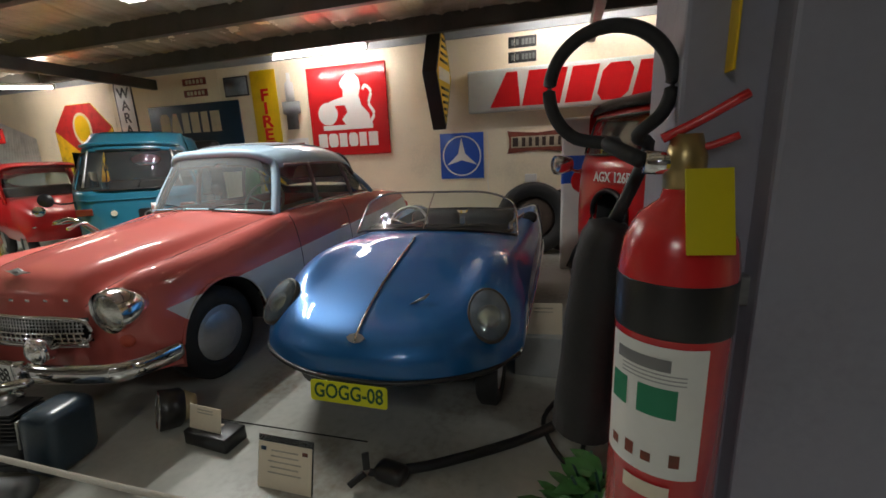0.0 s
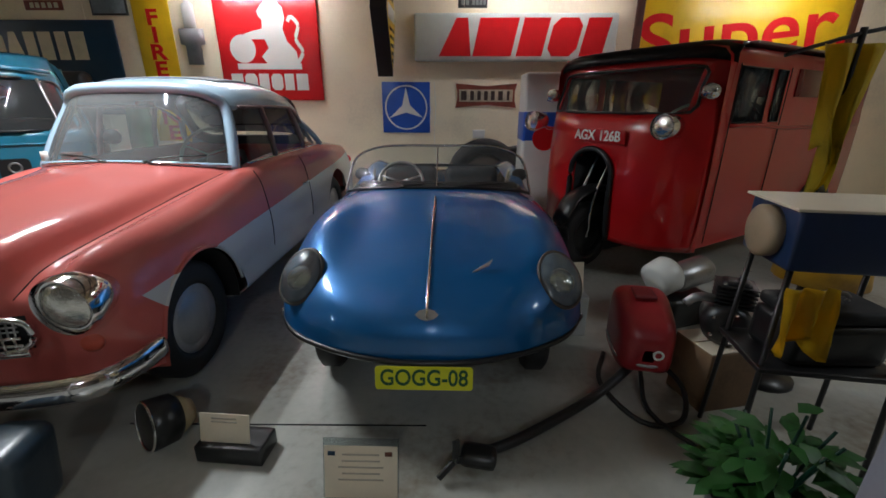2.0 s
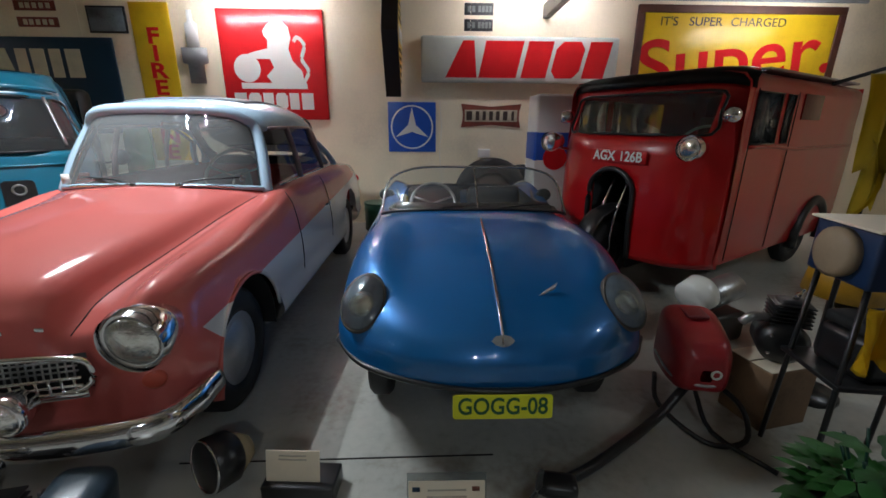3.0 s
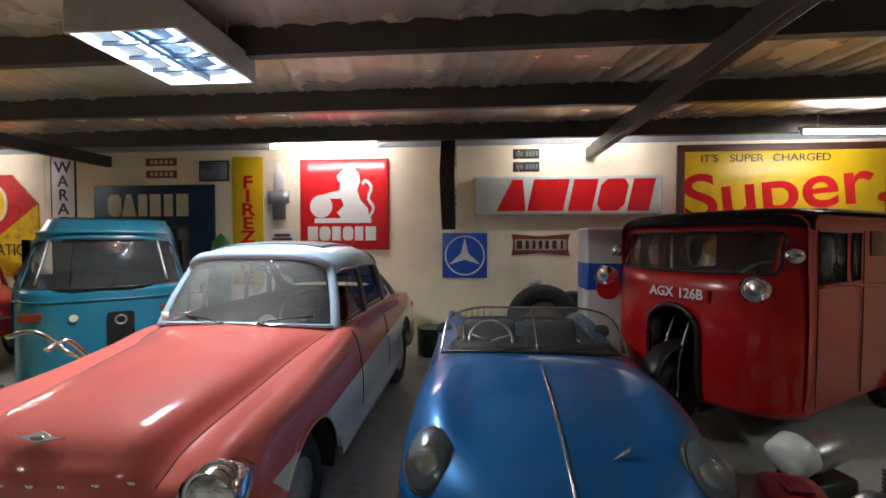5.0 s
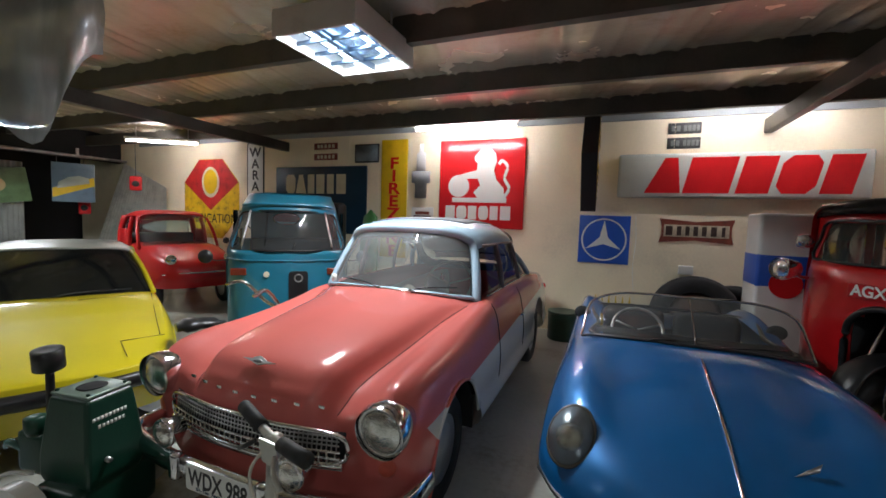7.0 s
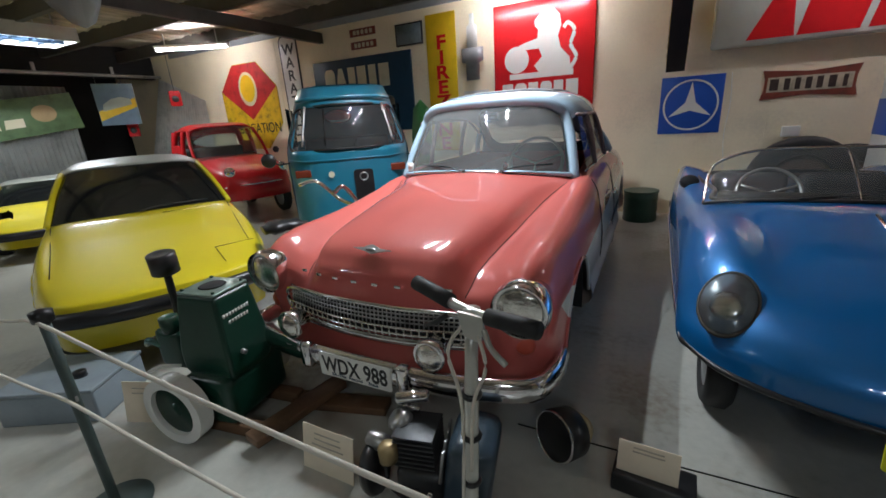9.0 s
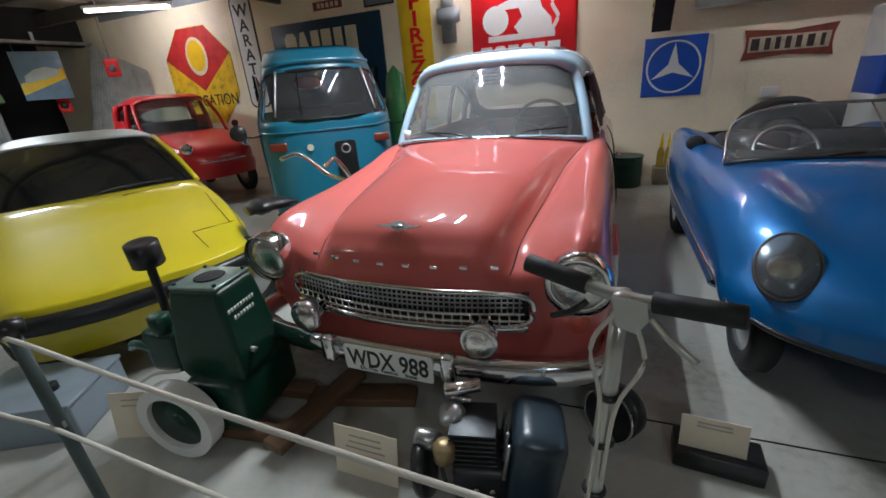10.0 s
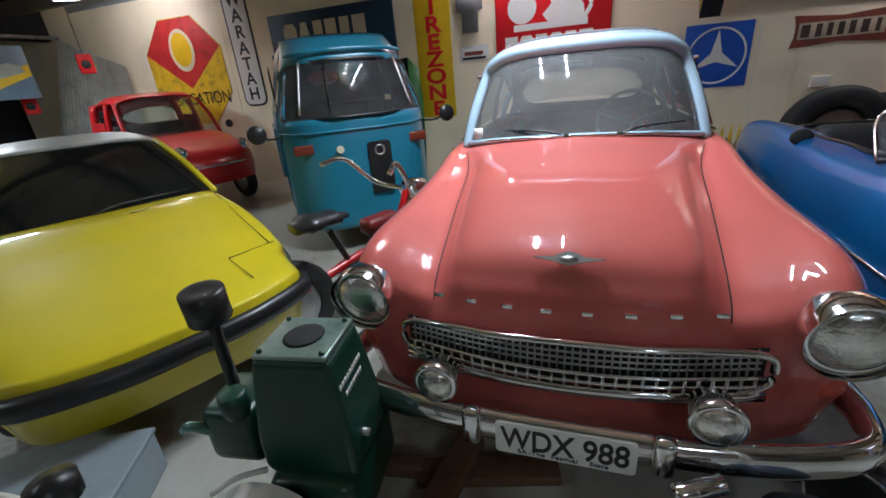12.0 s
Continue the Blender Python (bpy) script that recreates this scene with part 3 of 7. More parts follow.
for s in (-1, 1):
    f = [(-0.38, 0.6), (-0.06, 0.0), (-0.38, -0.6), (-0.7, 0.0)]
    part("face", plate(f, s * 0.091, s * 0.094, m=TURN90), S_YELLOW, e, smooth=False)
    for k in range(-6, 7):
        if abs(k) > 1:
            w = 0.6 * (1 - abs(k) / 7.2)
            part("stripe", box(0.004, w * 0.85, 0.035, (-s * 0.095, -0.38, k * 0.083)), S_BLACK, e)
    part("name_band", box(0.004, 0.5, 0.15, (-s * 0.096, -0.38, 0)), S_WHITE, e)

# ---- the cars ----


def cut_arch(bm, cy, cz, r, h=0.055, xmin=0.4):
    """Open a round wheel arch in a body side."""
    far = {}
    for v in bm.verts:
        d = math.hypot(v.co.y - cy, v.co.z - cz)
        if abs(v.co.x) > xmin and d < r:
            if d > r - h:
                v.co.y, v.co.z = cy + (v.co.y - cy) * r / d, cz + (v.co.z - cz) * r / d
            else:
                far[v] = True
    bmesh.ops.delete(bm, geom=[f for f in bm.faces if any(v in far for v in f.verts)], context="FACES")


def arch_rim(cy, cz, r, x, a0=-20, a1=200, thick=0.012):
    return [(x, cy + r * math.cos(radians(a)), cz + r * math.sin(radians(a))) for a in range(a0, a1 + 1, 20)]


def head_lamp(e, x, y, z, r, tilt=8, name="headlight", depth=0.1, ring_mat=None):
    """A round lamp facing -y: chrome shell, ribbed lens."""
    m = pose(x, y, z, 90 + tilt, 0, 0)
    sh = part(name, lathe([(r * 0.8, -depth), (r * 1.02, -depth * 0.3), (r * 1.08, 0.0), (r * 1.02, 0.014), (r * 0.9, 0.012)], m, seg=32), ring_mat or CHROME, e, "chrome ringed headlight")
    part("peak", lathe([(r * 1.06, -depth * 0.2), (r * 1.1, 0.0), (r * 1.04, 0.03)], m, seg=32, capped=False), ring_mat or CHROME, sh) if name == "headlight" else None
    part("lens", lathe([(r * 0.92, 0.008), (r * 0.8, 0.02), (r * 0.5, 0.032), (0.001, 0.038)], m, seg=32), LENS, sh, "ribbed glass lens")
    return sh


def steering(e, x, y, z, r, tilt, material):
    m = pose(x, y, z, tilt, 0, 0)
    bm = bmesh.new()
    pts = [m @ Vector((r * math.cos(a), r * math.sin(a), 0)) for a in (2 * math.pi * k / 16 for k in range(16))]
    tube(pts, 0.011, bm, closed=True, n=2)
    for a in (20, 160, 270):
        tube([m @ Vector((0, 0, 0)), m @ Vector((r * math.cos(radians(a)), r * math.sin(radians(a)), 0))], 0.007, bm, n=1)
    return part("steering_wheel", bm, material, e, "pale thin-rimmed steering wheel")


def two_tone(base, other, name):
    """Salmon above, off-white below a line that rises towards the tail."""
    m = base.copy()
    m.name = name
    n, l = m.node_tree.nodes, m.node_tree.links
    b = n["Principled BSDF"]
    src = b.inputs["Base Color"].links[0].from_socket
    co, sp = n.new("ShaderNodeTexCoord"), n.new("ShaderNodeSeparateXYZ")
    l.new(co.outputs["Object"], sp.inputs[0])

    def math_node(op, a, bb):
        k = n.new("ShaderNodeMath")
        k.operation = op
        for i, v in enumerate((a, bb)):
            if isinstance(v, float):
                k.inputs[i].default_value = v
            else:
                l.new(v, k.inputs[i])
        return k.outputs[0]

    line = math_node("ADD", math_node("MULTIPLY", sp.outputs["Y"], 0.055), 0.585)
    under = math_node("LESS_THAN", sp.outputs["Z"], line)
    low = math_node("GREATER_THAN", sp.outputs["Z"], math_node("SUBTRACT", 1.0, sp.outputs["Y"]))
    inside = math_node("MULTIPLY", math_node("MULTIPLY", under, low), math_node("GREATER_THAN", math_node("ABSOLUTE", sp.outputs["X"], 0.0), 0.6))
    mx = n.new("ShaderNodeMix")
    mx.data_type = "RGBA"
    l.new(inside, mx.inputs["Factor"]), l.new(src, mx.inputs[6])
    mx.inputs[7].default_value = (*other, 1)
    l.new(mx.outputs[2], b.inputs["Base Color"])
    return m


LENS = mat("lamp_lens_glass", (0.84, 0.84, 0.8), 0.09, metal=0.92, var=0.45, scale=16, fine=90, bump=0.6)
SILVER_PAINT = mat("silver_badge", (0.62, 0.63, 0.64), 0.3, metal=0.3, var=0.1)
BEIGE = mat("pale_grey_upholstery", (0.36, 0.34, 0.31), 0.7, var=0.2, scale=6, fine=90)
CREAM_PLASTIC = mat("cream_plastic", (0.6, 0.56, 0.45), 0.35, var=0.08)


MAUVE = mat("mauve_grey_paint", (0.2, 0.13, 0.13), 0.4, var=0.1)


def number_plate(e, m, w, h, base, text, ink, size, wide=1.0, name="number_plate", label=""):
    p = part(name, plate(rounded(w, h, 0.012), -0.002, 0.002, m=m), base, e, label, False)
    words(text, size, ink, p, m @ pose(0, -0.0026, 0, 90, 0, 0), wide=wide, depth=0.001, bold=0.016)
    return p


def pink_wagon():
    e = thing("estate_car", "salmon pink and white vintage estate car with pale blue roof", "car", pose(-2.75, 1.2, 0))
    side = lambda y, k: [(0.757 * k, y, 0.84), (0.79 * k, y, 0.63), (0.79 * k, y, 0.45), (0.765 * k, y, 0.28), (0.3, y, 0.22)]
    R = [
        [(0, 0.17, 0.28), (0.25, 0.18, 0.28), (0.45, 0.2, 0.28), (0.53, 0.22, 0.28), (0.58, 0.24, 0.28), (0.66, 0.28, 0.28), (0.74, 0.36, 0.28), (0.765, 0.42, 0.27), (0.765, 0.44, 0.26), (0.74, 0.46, 0.24), (0.3, 0.45, 0.22)],
        [(0, 0.13, 0.45), (0.25, 0.145, 0.45), (0.45, 0.19, 0.46), (0.54, 0.215, 0.48), (0.59, 0.215, 0.5), (0.66, 0.225, 0.5), (0.745, 0.3, 0.47), (0.775, 0.41, 0.42), (0.775, 0.44, 0.36), (0.75, 0.46, 0.27), (0.3, 0.45, 0.22)],
        [(0, 0.145, 0.665), (0.25, 0.165, 0.66), (0.34, 0.187, 0.653), (0.43, 0.228, 0.627), (0.555, 0.225, 0.635), (0.665, 0.225, 0.68), (0.755, 0.31, 0.6), (0.78, 0.42, 0.52), (0.78, 0.45, 0.4), (0.755, 0.47, 0.28), (0.3, 0.46, 0.22)],
        [(0, 0.185, 0.765), (0.25, 0.205, 0.755), (0.34, 0.235, 0.742), (0.43, 0.29, 0.684), (0.555, 0.272, 0.715), (0.665, 0.265, 0.775), (0.75, 0.345, 0.7), (0.782, 0.46, 0.56), (0.782, 0.48, 0.42), (0.757, 0.5, 0.28), (0.3, 0.48, 0.22)],
        [(0, 0.32, 0.86), (0.25, 0.34, 0.845), (0.355, 0.372, 0.823), (0.44, 0.42, 0.738), (0.56, 0.42, 0.775), (0.665, 0.42, 0.825), (0.742, 0.46, 0.76), (0.785, 0.54, 0.58), (0.785, 0.56, 0.43), (0.76, 0.57, 0.28), (0.3, 0.55, 0.22)],
        [(0, 0.8, 0.94), (0.25, 0.8, 0.925), (0.4, 0.8, 0.888), (0.485, 0.8, 0.808), (0.575, 0.8, 0.83), (0.67, 0.8, 0.845), (0.747, 0.8, 0.78), (0.79, 0.8, 0.6), (0.79, 0.8, 0.45), (0.765, 0.8, 0.28), (0.3, 0.8, 0.22)],
        [(0, 1.15, 0.985), (0.27, 1.17, 0.967), (0.435, 1.19, 0.936), (0.53, 1.2, 0.876), (0.605, 1.2, 0.886), (0.685, 1.2, 0.885), *side(1.2, 1)[:0], (0.752, 1.2, 0.8), (0.79, 1.2, 0.62), (0.79, 1.2, 0.45), (0.765, 1.2, 0.28), (0.3, 1.2, 0.22)],
        [(0, 1.4, 1.0), (0.3, 1.43, 0.985), (0.51, 1.49, 0.962), (0.605, 1.52, 0.938), (0.65, 1.52, 0.942), (0.705, 1.52, 0.925), *side(1.52, 1)],
        [(0, 2.0, 0.98), (0.3, 2.0, 0.98), (0.54, 2.0, 0.98), (0.62, 2.0, 0.98), (0.665, 2.0, 0.97), (0.712, 2.0, 0.93), *side(2.0, 1)],
        [(0, 2.8, 0.98), (0.3, 2.8, 0.98), (0.54, 2.8, 0.98), (0.62, 2.8, 0.98), (0.665, 2.8, 0.97), (0.712, 2.8, 0.93), *side(2.8, 1)],
        [(0, 3.3, 0.99), (0.3, 3.3, 0.985), (0.52, 3.3, 0.975), (0.6, 3.3, 0.965), (0.66, 3.3, 0.95), (0.715, 3.3, 0.91), *side(3.3, 1)],
        [(0, 4.05, 0.92), (0.28, 4.04, 0.915), (0.46, 4.0, 0.9), (0.53, 4.0, 0.88), (0.6, 4.0, 0.87), (0.67, 4.02, 0.85), (0.735, 4.0, 0.72), (0.76, 3.98, 0.6), (0.76, 3.98, 0.45), (0.73, 3.96, 0.3), (0.3, 3.96, 0.24)],
        [(0, 4.26, 0.72), (0.28, 4.25, 0.72), (0.45, 4.2, 0.7), (0.53, 4.18, 0.68), (0.58, 4.18, 0.66), (0.64, 4.18, 0.64), (0.69, 4.14, 0.58), (0.71, 4.12, 0.5), (0.71, 4.12, 0.42), (0.68, 4.1, 0.32), (0.3, 4.1, 0.26)],
        [(0, 4.24, 0.36), (0.28, 4.23, 0.36), (0.45, 4.18, 0.36), (0.52, 4.16, 0.36), (0.57, 4.15, 0.35), (0.62, 4.14, 0.35), (0.66, 4.1, 0.34), (0.68, 4.08, 0.33), (0.68, 4.08, 0.32), (0.65, 4.06, 0.3), (0.3, 4.06, 0.26)],
    ]
    nu, nv = 9, 6
    P = grid_points(R, nu, nv)
    seam = 3 * nv
    paint = two_tone(PINK, (0.66, 0.65, 0.62), "salmon_and_white_paint")
    bm = sheet(P, cols=(seam, len(P[0]) - 1))
    sheet(P, rows=(0, 2 * nu), cols=(0, seam), bm=bm), sheet(P, rows=(10 * nu - 2, len(P) - 1), cols=(0, seam), bm=bm)
    bmesh.ops.remove_doubles(bm, verts=bm.verts, dist=1e-4)
    cut_arch(bm, 0.78, 0.32, 0.345), cut_arch(bm, 3.25, 0.34, 0.36)
    part("body", bm, paint, e, "salmon body sides with an off-white flash")
    part("bonnet", sheet(P, rows=(2 * nu, 7 * nu), cols=(0, seam)), PINK, e, "long rounded salmon bonnet")
    for s in (-1, 1):
        part("bonnet_seam", tube([(s * P[i][seam][0], P[i][seam][1], P[i][seam][2] + 0.001) for i in range(2 * nu + 3, 7 * nu, 4)], 0.0022, n=2, seg=6), BLACK_MATT, e, "dark gap beside the bonnet")
        well = lathe([(0.34, 0.0), (0.34, 0.3), (0.001, 0.3)], pose(s * 0.755, 0.78, 0.32, 0, -90 * s, 0), seg=36, capped=False)
        bmesh.ops.delete(well, geom=[f for f in well.faces if f.calc_center_median().z < 0.24], context="FACES")
        part("wheel_well", well, BLACK_MATT, e, "dark wheel well")
        part("arch_lip", tube(arch_rim(0.78, 0.32, 0.345, s * 0.785, 10, 170), 0.01, n=3, seg=6), paint, e)
        for y in (1.58, 2.4):
            part("door_gap", tube([(s * 0.716, y, 0.93), (s * 0.76, y, 0.84), (s * 0.794, y, 0.63), (s * 0.794, y, 0.45), (s * 0.77, y, 0.3)], 0.003, n=4, seg=5), BLACK_MATT, e)
        part("door_handle", tube([(s * 0.8, 2.2, 0.73), (s * 0.815, 2.25, 0.735), (s * 0.8, 2.34, 0.735)], 0.009, n=4, seg=6), CHROME, e, "chrome door handle")
        wheel(e, s * 0.638, 0.78, 0.295, 0.295, 0.15, WHEEL_GREY), wheel(e, s * 0.67, 3.25, 0.31, 0.31, 0.15, WHEEL_GREY)
        head_lamp(e, s * 0.662, 0.205, 0.66, 0.104, 4, depth=0.16)
        f = head_lamp(e, s * 0.359, 0.03, 0.5, 0.062, 2, "fog_lamp", 0.07)
        part("bracket", tube([(s * 0.359, 0.06, 0.5), (s * 0.359, 0.09, 0.44)], 0.01, n=2), CHROME, f)
        part("indicator", lathe([(0.001, 0.012), (0.03, 0.01), (0.04, 0.0), (0.04, -0.02)], pose(s * 0.67, 0.235, 0.49, 90, 0, 18 * s), seg=20), mat("salmon_indicator", (0.6, 0.1, 0.06), 0.3), e, "round amber indicator")
        part("tail_light", lathe([(0.001, 0.02), (0.04, 0.015), (0.05, 0.0)], pose(s * 0.69, 4.1, 0.7, -90, 0, 0), seg=16), BRIGHT_RED, e)
    # grille: frame, bars and slats, bowed to follow the nose
    bow = lambda x: 0.115 + 0.3 * x * x
    gx = lambda a: 0.515 * math.copysign(abs(math.cos(a)) ** 0.45, math.cos(a))
    g = part("grille", tube([(gx(a), bow(gx(a)) - 0.012, 0.555 + 0.075 * math.copysign(abs(math.sin(a)) ** 0.5, math.sin(a))) for a in (2 * math.pi * (k + 0.5) / 40 for k in range(40))], 0.011, closed=True, n=2), CHROME, e, "wide chrome mesh grille")
    bk = bmesh.new()
    n = 24
    V = [[bk.verts.new((x, bow(x) + 0.006, z)) for z in (0.49, 0.62)] for x in (-0.5 + k / n for k in range(n + 1))]
    for a, b in zip(V, V[1:]):
        bk.faces.new((a[0], b[0], b[1], a[1]))
    part("backing", bk, BLACK_MATT, g)
    for k in range(29):
        x = -0.47 + 0.94 * k / 28
        part("grille_bar", tube([(x, bow(x) - 0.02, 0.487), (x, bow(x) - 0.02, 0.545)], 0.0055, n=1, seg=6), CHROME, g)
    for k in range(47):
        x = -0.47 + 0.94 * k / 46
        part("mesh_wire", tube([(x, bow(x) - 0.012, 0.55), (x, bow(x) - 0.004, 0.622)], 0.0032, n=1, seg=5), DULL_STEEL, g)
    for z in (0.517, 0.545):
        part("grille_slat", tube([(x, bow(x) - 0.02, z) for x in (-0.49, -0.24, 0, 0.24, 0.49)], 0.0065, n=5, seg=6), CHROME, g)
    for z in (0.566, 0.585, 0.604):
        part("mesh_slat", tube([(x, bow(x) - 0.01, z) for x in (-0.48, -0.24, 0, 0.24, 0.48)], 0.0034, n=5, seg=6), DULL_STEEL, g)
    part("grille_lip", tube([(x, bow(x) - 0.018, 0.484) for x in (-0.5, -0.25, 0, 0.25, 0.5)], 0.012, n=5, seg=8, flat=1.5), CHROME, g, "broad chrome lower lip")
    # bumper
    arc = [(-0.78, 0.42, 0.36), (-0.775, 0.26, 0.37), (-0.7, 0.12, 0.375), (-0.4, 0.045, 0.375), (0, 0.03, 0.375), (0.4, 0.045, 0.375), (0.7, 0.12, 0.375), (0.775, 0.26, 0.37), (0.78, 0.42, 0.36)]
    bmp = part("bumper", tube(arc, 0.03, n=8, seg=12, flat=1.75), CHROME, e, "heavy chrome front bumper")
    for s in (-1, 1):
        part("overrider", box(0.055, 0.05, 0.12, (s * 0.25, 0.005, 0.39), 0.018), CHROME, bmp)
    number_plate(e, pose(0.005, 0.0, 0.365), 0.372, 0.112, S_WHITE, "WDX 988", S_BLACK, 0.104, 0.76, label="white number plate with black characters")
    for x, w in ((-0.105, "SA"), (-0.065, "-The"), (0.01, "Festival"), (0.1, "State")):
        words(w, 0.021, S_NAVY, e, pose(x, -0.0026, 0.3225, 90, 0, 0), wide=1.15, depth=0.001, bold=0.01)
    # emblem and the row of name studs
    em = part("emblem", plate([(-0.098, 0.004), (-0.04, 0.008), (-0.028, 0.016), (0, 0.024), (0.028, 0.016), (0.04, 0.008), (0.098, 0.004), (0.04, -0.006), (0, -0.017), (-0.04, -0.006)], -0.006, 0.006, m=pose(0, 0.222, 0.828, -38, 0, 0)), SILVER_PAINT, e, "silver winged emblem", False)
    part("centre", plate(disc(0.026, 16, rz=0.009), -0.009, 0.0, m=pose(0, 0.222, 0.828, -38, 0, 0)), DULL_STEEL, em)
    for k in range(8):
        x = -0.38 + 0.76 * k / 7
        part("name_stud", box(0.03, 0.006, 0.014, (x, 0.14 + 0.33 * x * x, 0.705), 0.003), CHROME, e)
    # the greenhouse
    base = [(0, 1.37, 0.998), (0.25, 1.385, 0.993), (0.45, 1.43, 0.982), (0.57, 1.5, 0.966), (0.61, 1.56, 0.955)]
    head = [(0, 1.645, 1.425), (0.2, 1.65, 1.423), (0.37, 1.665, 1.408), (0.46, 1.7, 1.372), (0.515, 1.735, 1.31)]
    both = lambda L: [(-x, y, z) for x, y, z in L[:0:-1]] + L
    loop = both(base) + [tuple(Vector(a).lerp(Vector(b), 0.5) + Vector((0.012, 0, 0))) for a, b in ((base[-1], head[-1]),)] + both(head)[::-1] + [tuple(Vector((-base[-1][0], *base[-1][1:])).lerp(Vector((-head[-1][0], *head[-1][1:])), 0.5) - Vector((0.012, 0, 0)))]
    part("windscreen_frame", tube([(0.615, 1.57, 0.94), base[-1], tuple(Vector(base[-1]).lerp(Vector(head[-1]), 0.5) + Vector((0.012, 0, 0)))] + both(head)[::-1] + [tuple(Vector((-base[-1][0], *base[-1][1:])).lerp(Vector((-head[-1][0], *head[-1][1:])), 0.5) - Vector((0.012, 0, 0))), (-base[-1][0], *base[-1][1:]), (-0.615, 1.57, 0.94)], 0.036, n=4, seg=10), PALE_BLUE, e, "pale blue windscreen surround")
    part("screen_sill", tube(both(base), 0.015, n=4, seg=8), PALE_BLUE, e)
    part("windscreen_trim", tube([(x * 0.945, y - 0.022, 0.022 + z * 0.982) for x, y, z in loop], 0.007, closed=True, n=3, seg=6), CHROME, e)
    W = grid_points([base, [tuple(Vector(a).lerp(Vector(b), 0.5) + Vector((0, -0.012, 0))) for a, b in zip(base, head)], head], 4, 4)
    ws = part("windscreen", sheet(W), HAZED, e, "large curved windscreen")
    roof = [
        [(0, 1.635, 1.435), (0.2, 1.64, 1.433), (0.38, 1.655, 1.418), (0.475, 1.69, 1.385), (0.532, 1.73, 1.33), (0.555, 1.755, 1.29)],
        [(0, 1.86, 1.49), (0.21, 1.86, 1.487), (0.4, 1.86, 1.464), (0.505, 1.86, 1.42), (0.56, 1.86, 1.36), (0.58, 1.86, 1.31)],
        [(0, 2.2, 1.512), (0.22, 2.2, 1.508), (0.41, 2.2, 1.482), (0.522, 2.2, 1.436), (0.578, 2.2, 1.376), (0.598, 2.2, 1.325)],
        [(0, 2.6, 1.49), (0.22, 2.6, 1.486), (0.41, 2.6, 1.462), (0.515, 2.6, 1.42), (0.57, 2.6, 1.362), (0.592, 2.6, 1.315)],
        [(0, 2.88, 1.42), (0.21, 2.88, 1.416), (0.39, 2.88, 1.39), (0.5, 2.88, 1.35), (0.55, 2.88, 1.3), (0.572, 2.88, 1.25)],
        [(0, 3.06, 1.25), (0.2, 3.06, 1.246), (0.38, 3.06, 1.22), (0.49, 3.06, 1.18), (0.545, 3.05, 1.14), (0.57, 3.05, 1.1)],
        [(0, 3.24, 0.99), (0.2, 3.24, 0.985), (0.38, 3.23, 0.98), (0.5, 3.2, 0.975), (0.57, 3.17, 0.97), (0.62, 3.14, 0.965)],
    ]
    Q = grid_points(roof, 6, 4)
    bm = sheet(Q, rows=(0, 23))
    sheet(Q, rows=(23, 36), cols=(14, 20), bm=bm)
    bmesh.ops.remove_doubles(bm, verts=bm.verts, dist=1e-4)
    part("roof", bm, PALE_BLUE, e, "pale blue roof")
    part("rear_window", sheet(Q, rows=(23, 34), cols=(0, 14)), GLASS, e, "curved rear window")
    part("sunroof", sheet([[p + Vector((0, 0, 0.008)) for p in row] for row in Q], rows=(7, 18), cols=(0, 8), thick=0.01), mat("grey_fabric", (0.16, 0.16, 0.17), 0.7, fine=200, bump=0.4), e, "grey folding fabric sunroof")
    for s in (-1, 1):
        rail = lambda y: Vector((s * (0.595 - 0.04 * abs(y - 2.2)), y, 1.318 - 0.9 * max(0, y - 2.55) ** 2))
        belt = lambda y: Vector((s * 0.672, y, 0.965))
        for y0, y1, r in ((2.06, 2.08, 0.02), (2.68, 2.64, 0.018), (3.14, 2.95, 0.026)):
            part("pillar", tube([belt(y0), (belt(y0) + rail(y1)) / 2 + Vector((s * 0.012, 0, 0)), rail(y1)], r, n=3, seg=8), PALE_BLUE if y0 > 3 else MAUVE, e)
        part("window_header", tube([rail(y) + Vector((s * 0.004, 0, -0.004)) for y in (1.78, 2.1, 2.4, 2.7, 2.95)], 0.012, n=4, seg=8), MAUVE, e)
        part("belt_trim", tube([belt(y) + Vector((0, 0, 0.004)) for y in (1.62, 2.0, 2.4, 2.8, 3.12)], 0.007, n=3, seg=6), CHROME, e)
        for a, b in ((1.66, 2.04), (2.09, 2.66), (2.7, 2.94)):
            bm = bmesh.new()
            bm.faces.new([bm.verts.new(v) for v in (belt(a) + Vector((0, 0.0, 0.02)), belt(b) + Vector((0, 0, 0.02)), rail(b), rail(a + (0.16 if a < 1.7 else 0.02)))])
            part("side_window", bm, GLASS, e)
    # inside
    fr = bmesh.new()
    L = [[fr.verts.new((x, y, z)) for x, z in pts] for pts, y in ((rounded(1.1, 0.56, 0.12), 0.0), (rounded(0.96, 0.42, 0.12, cz=0.03), 0.0), (rounded(0.96, 0.42, 0.12, cz=0.03), 0.02), (rounded(1.1, 0.56, 0.12), 0.02))]
    for a, b in zip(L, L[1:] + L[:1]):
        for k in range(len(a)):
            fr.faces.new((a[k], a[(k + 1) % len(a)], b[(k + 1) % len(a)], b[k]))
    bmesh.ops.recalc_face_normals(fr, faces=fr.faces)
    fr.transform(pose(0, 2.98, 1.18, 38, 0, 0))
    part("rear_lining", fr, INTERIOR, e, "dark lining round the rear window", False)
    part("cabin_floor", box(1.34, 2.6, 0.04, (0, 2.7, 0.36)), BLACK_MATT, e)
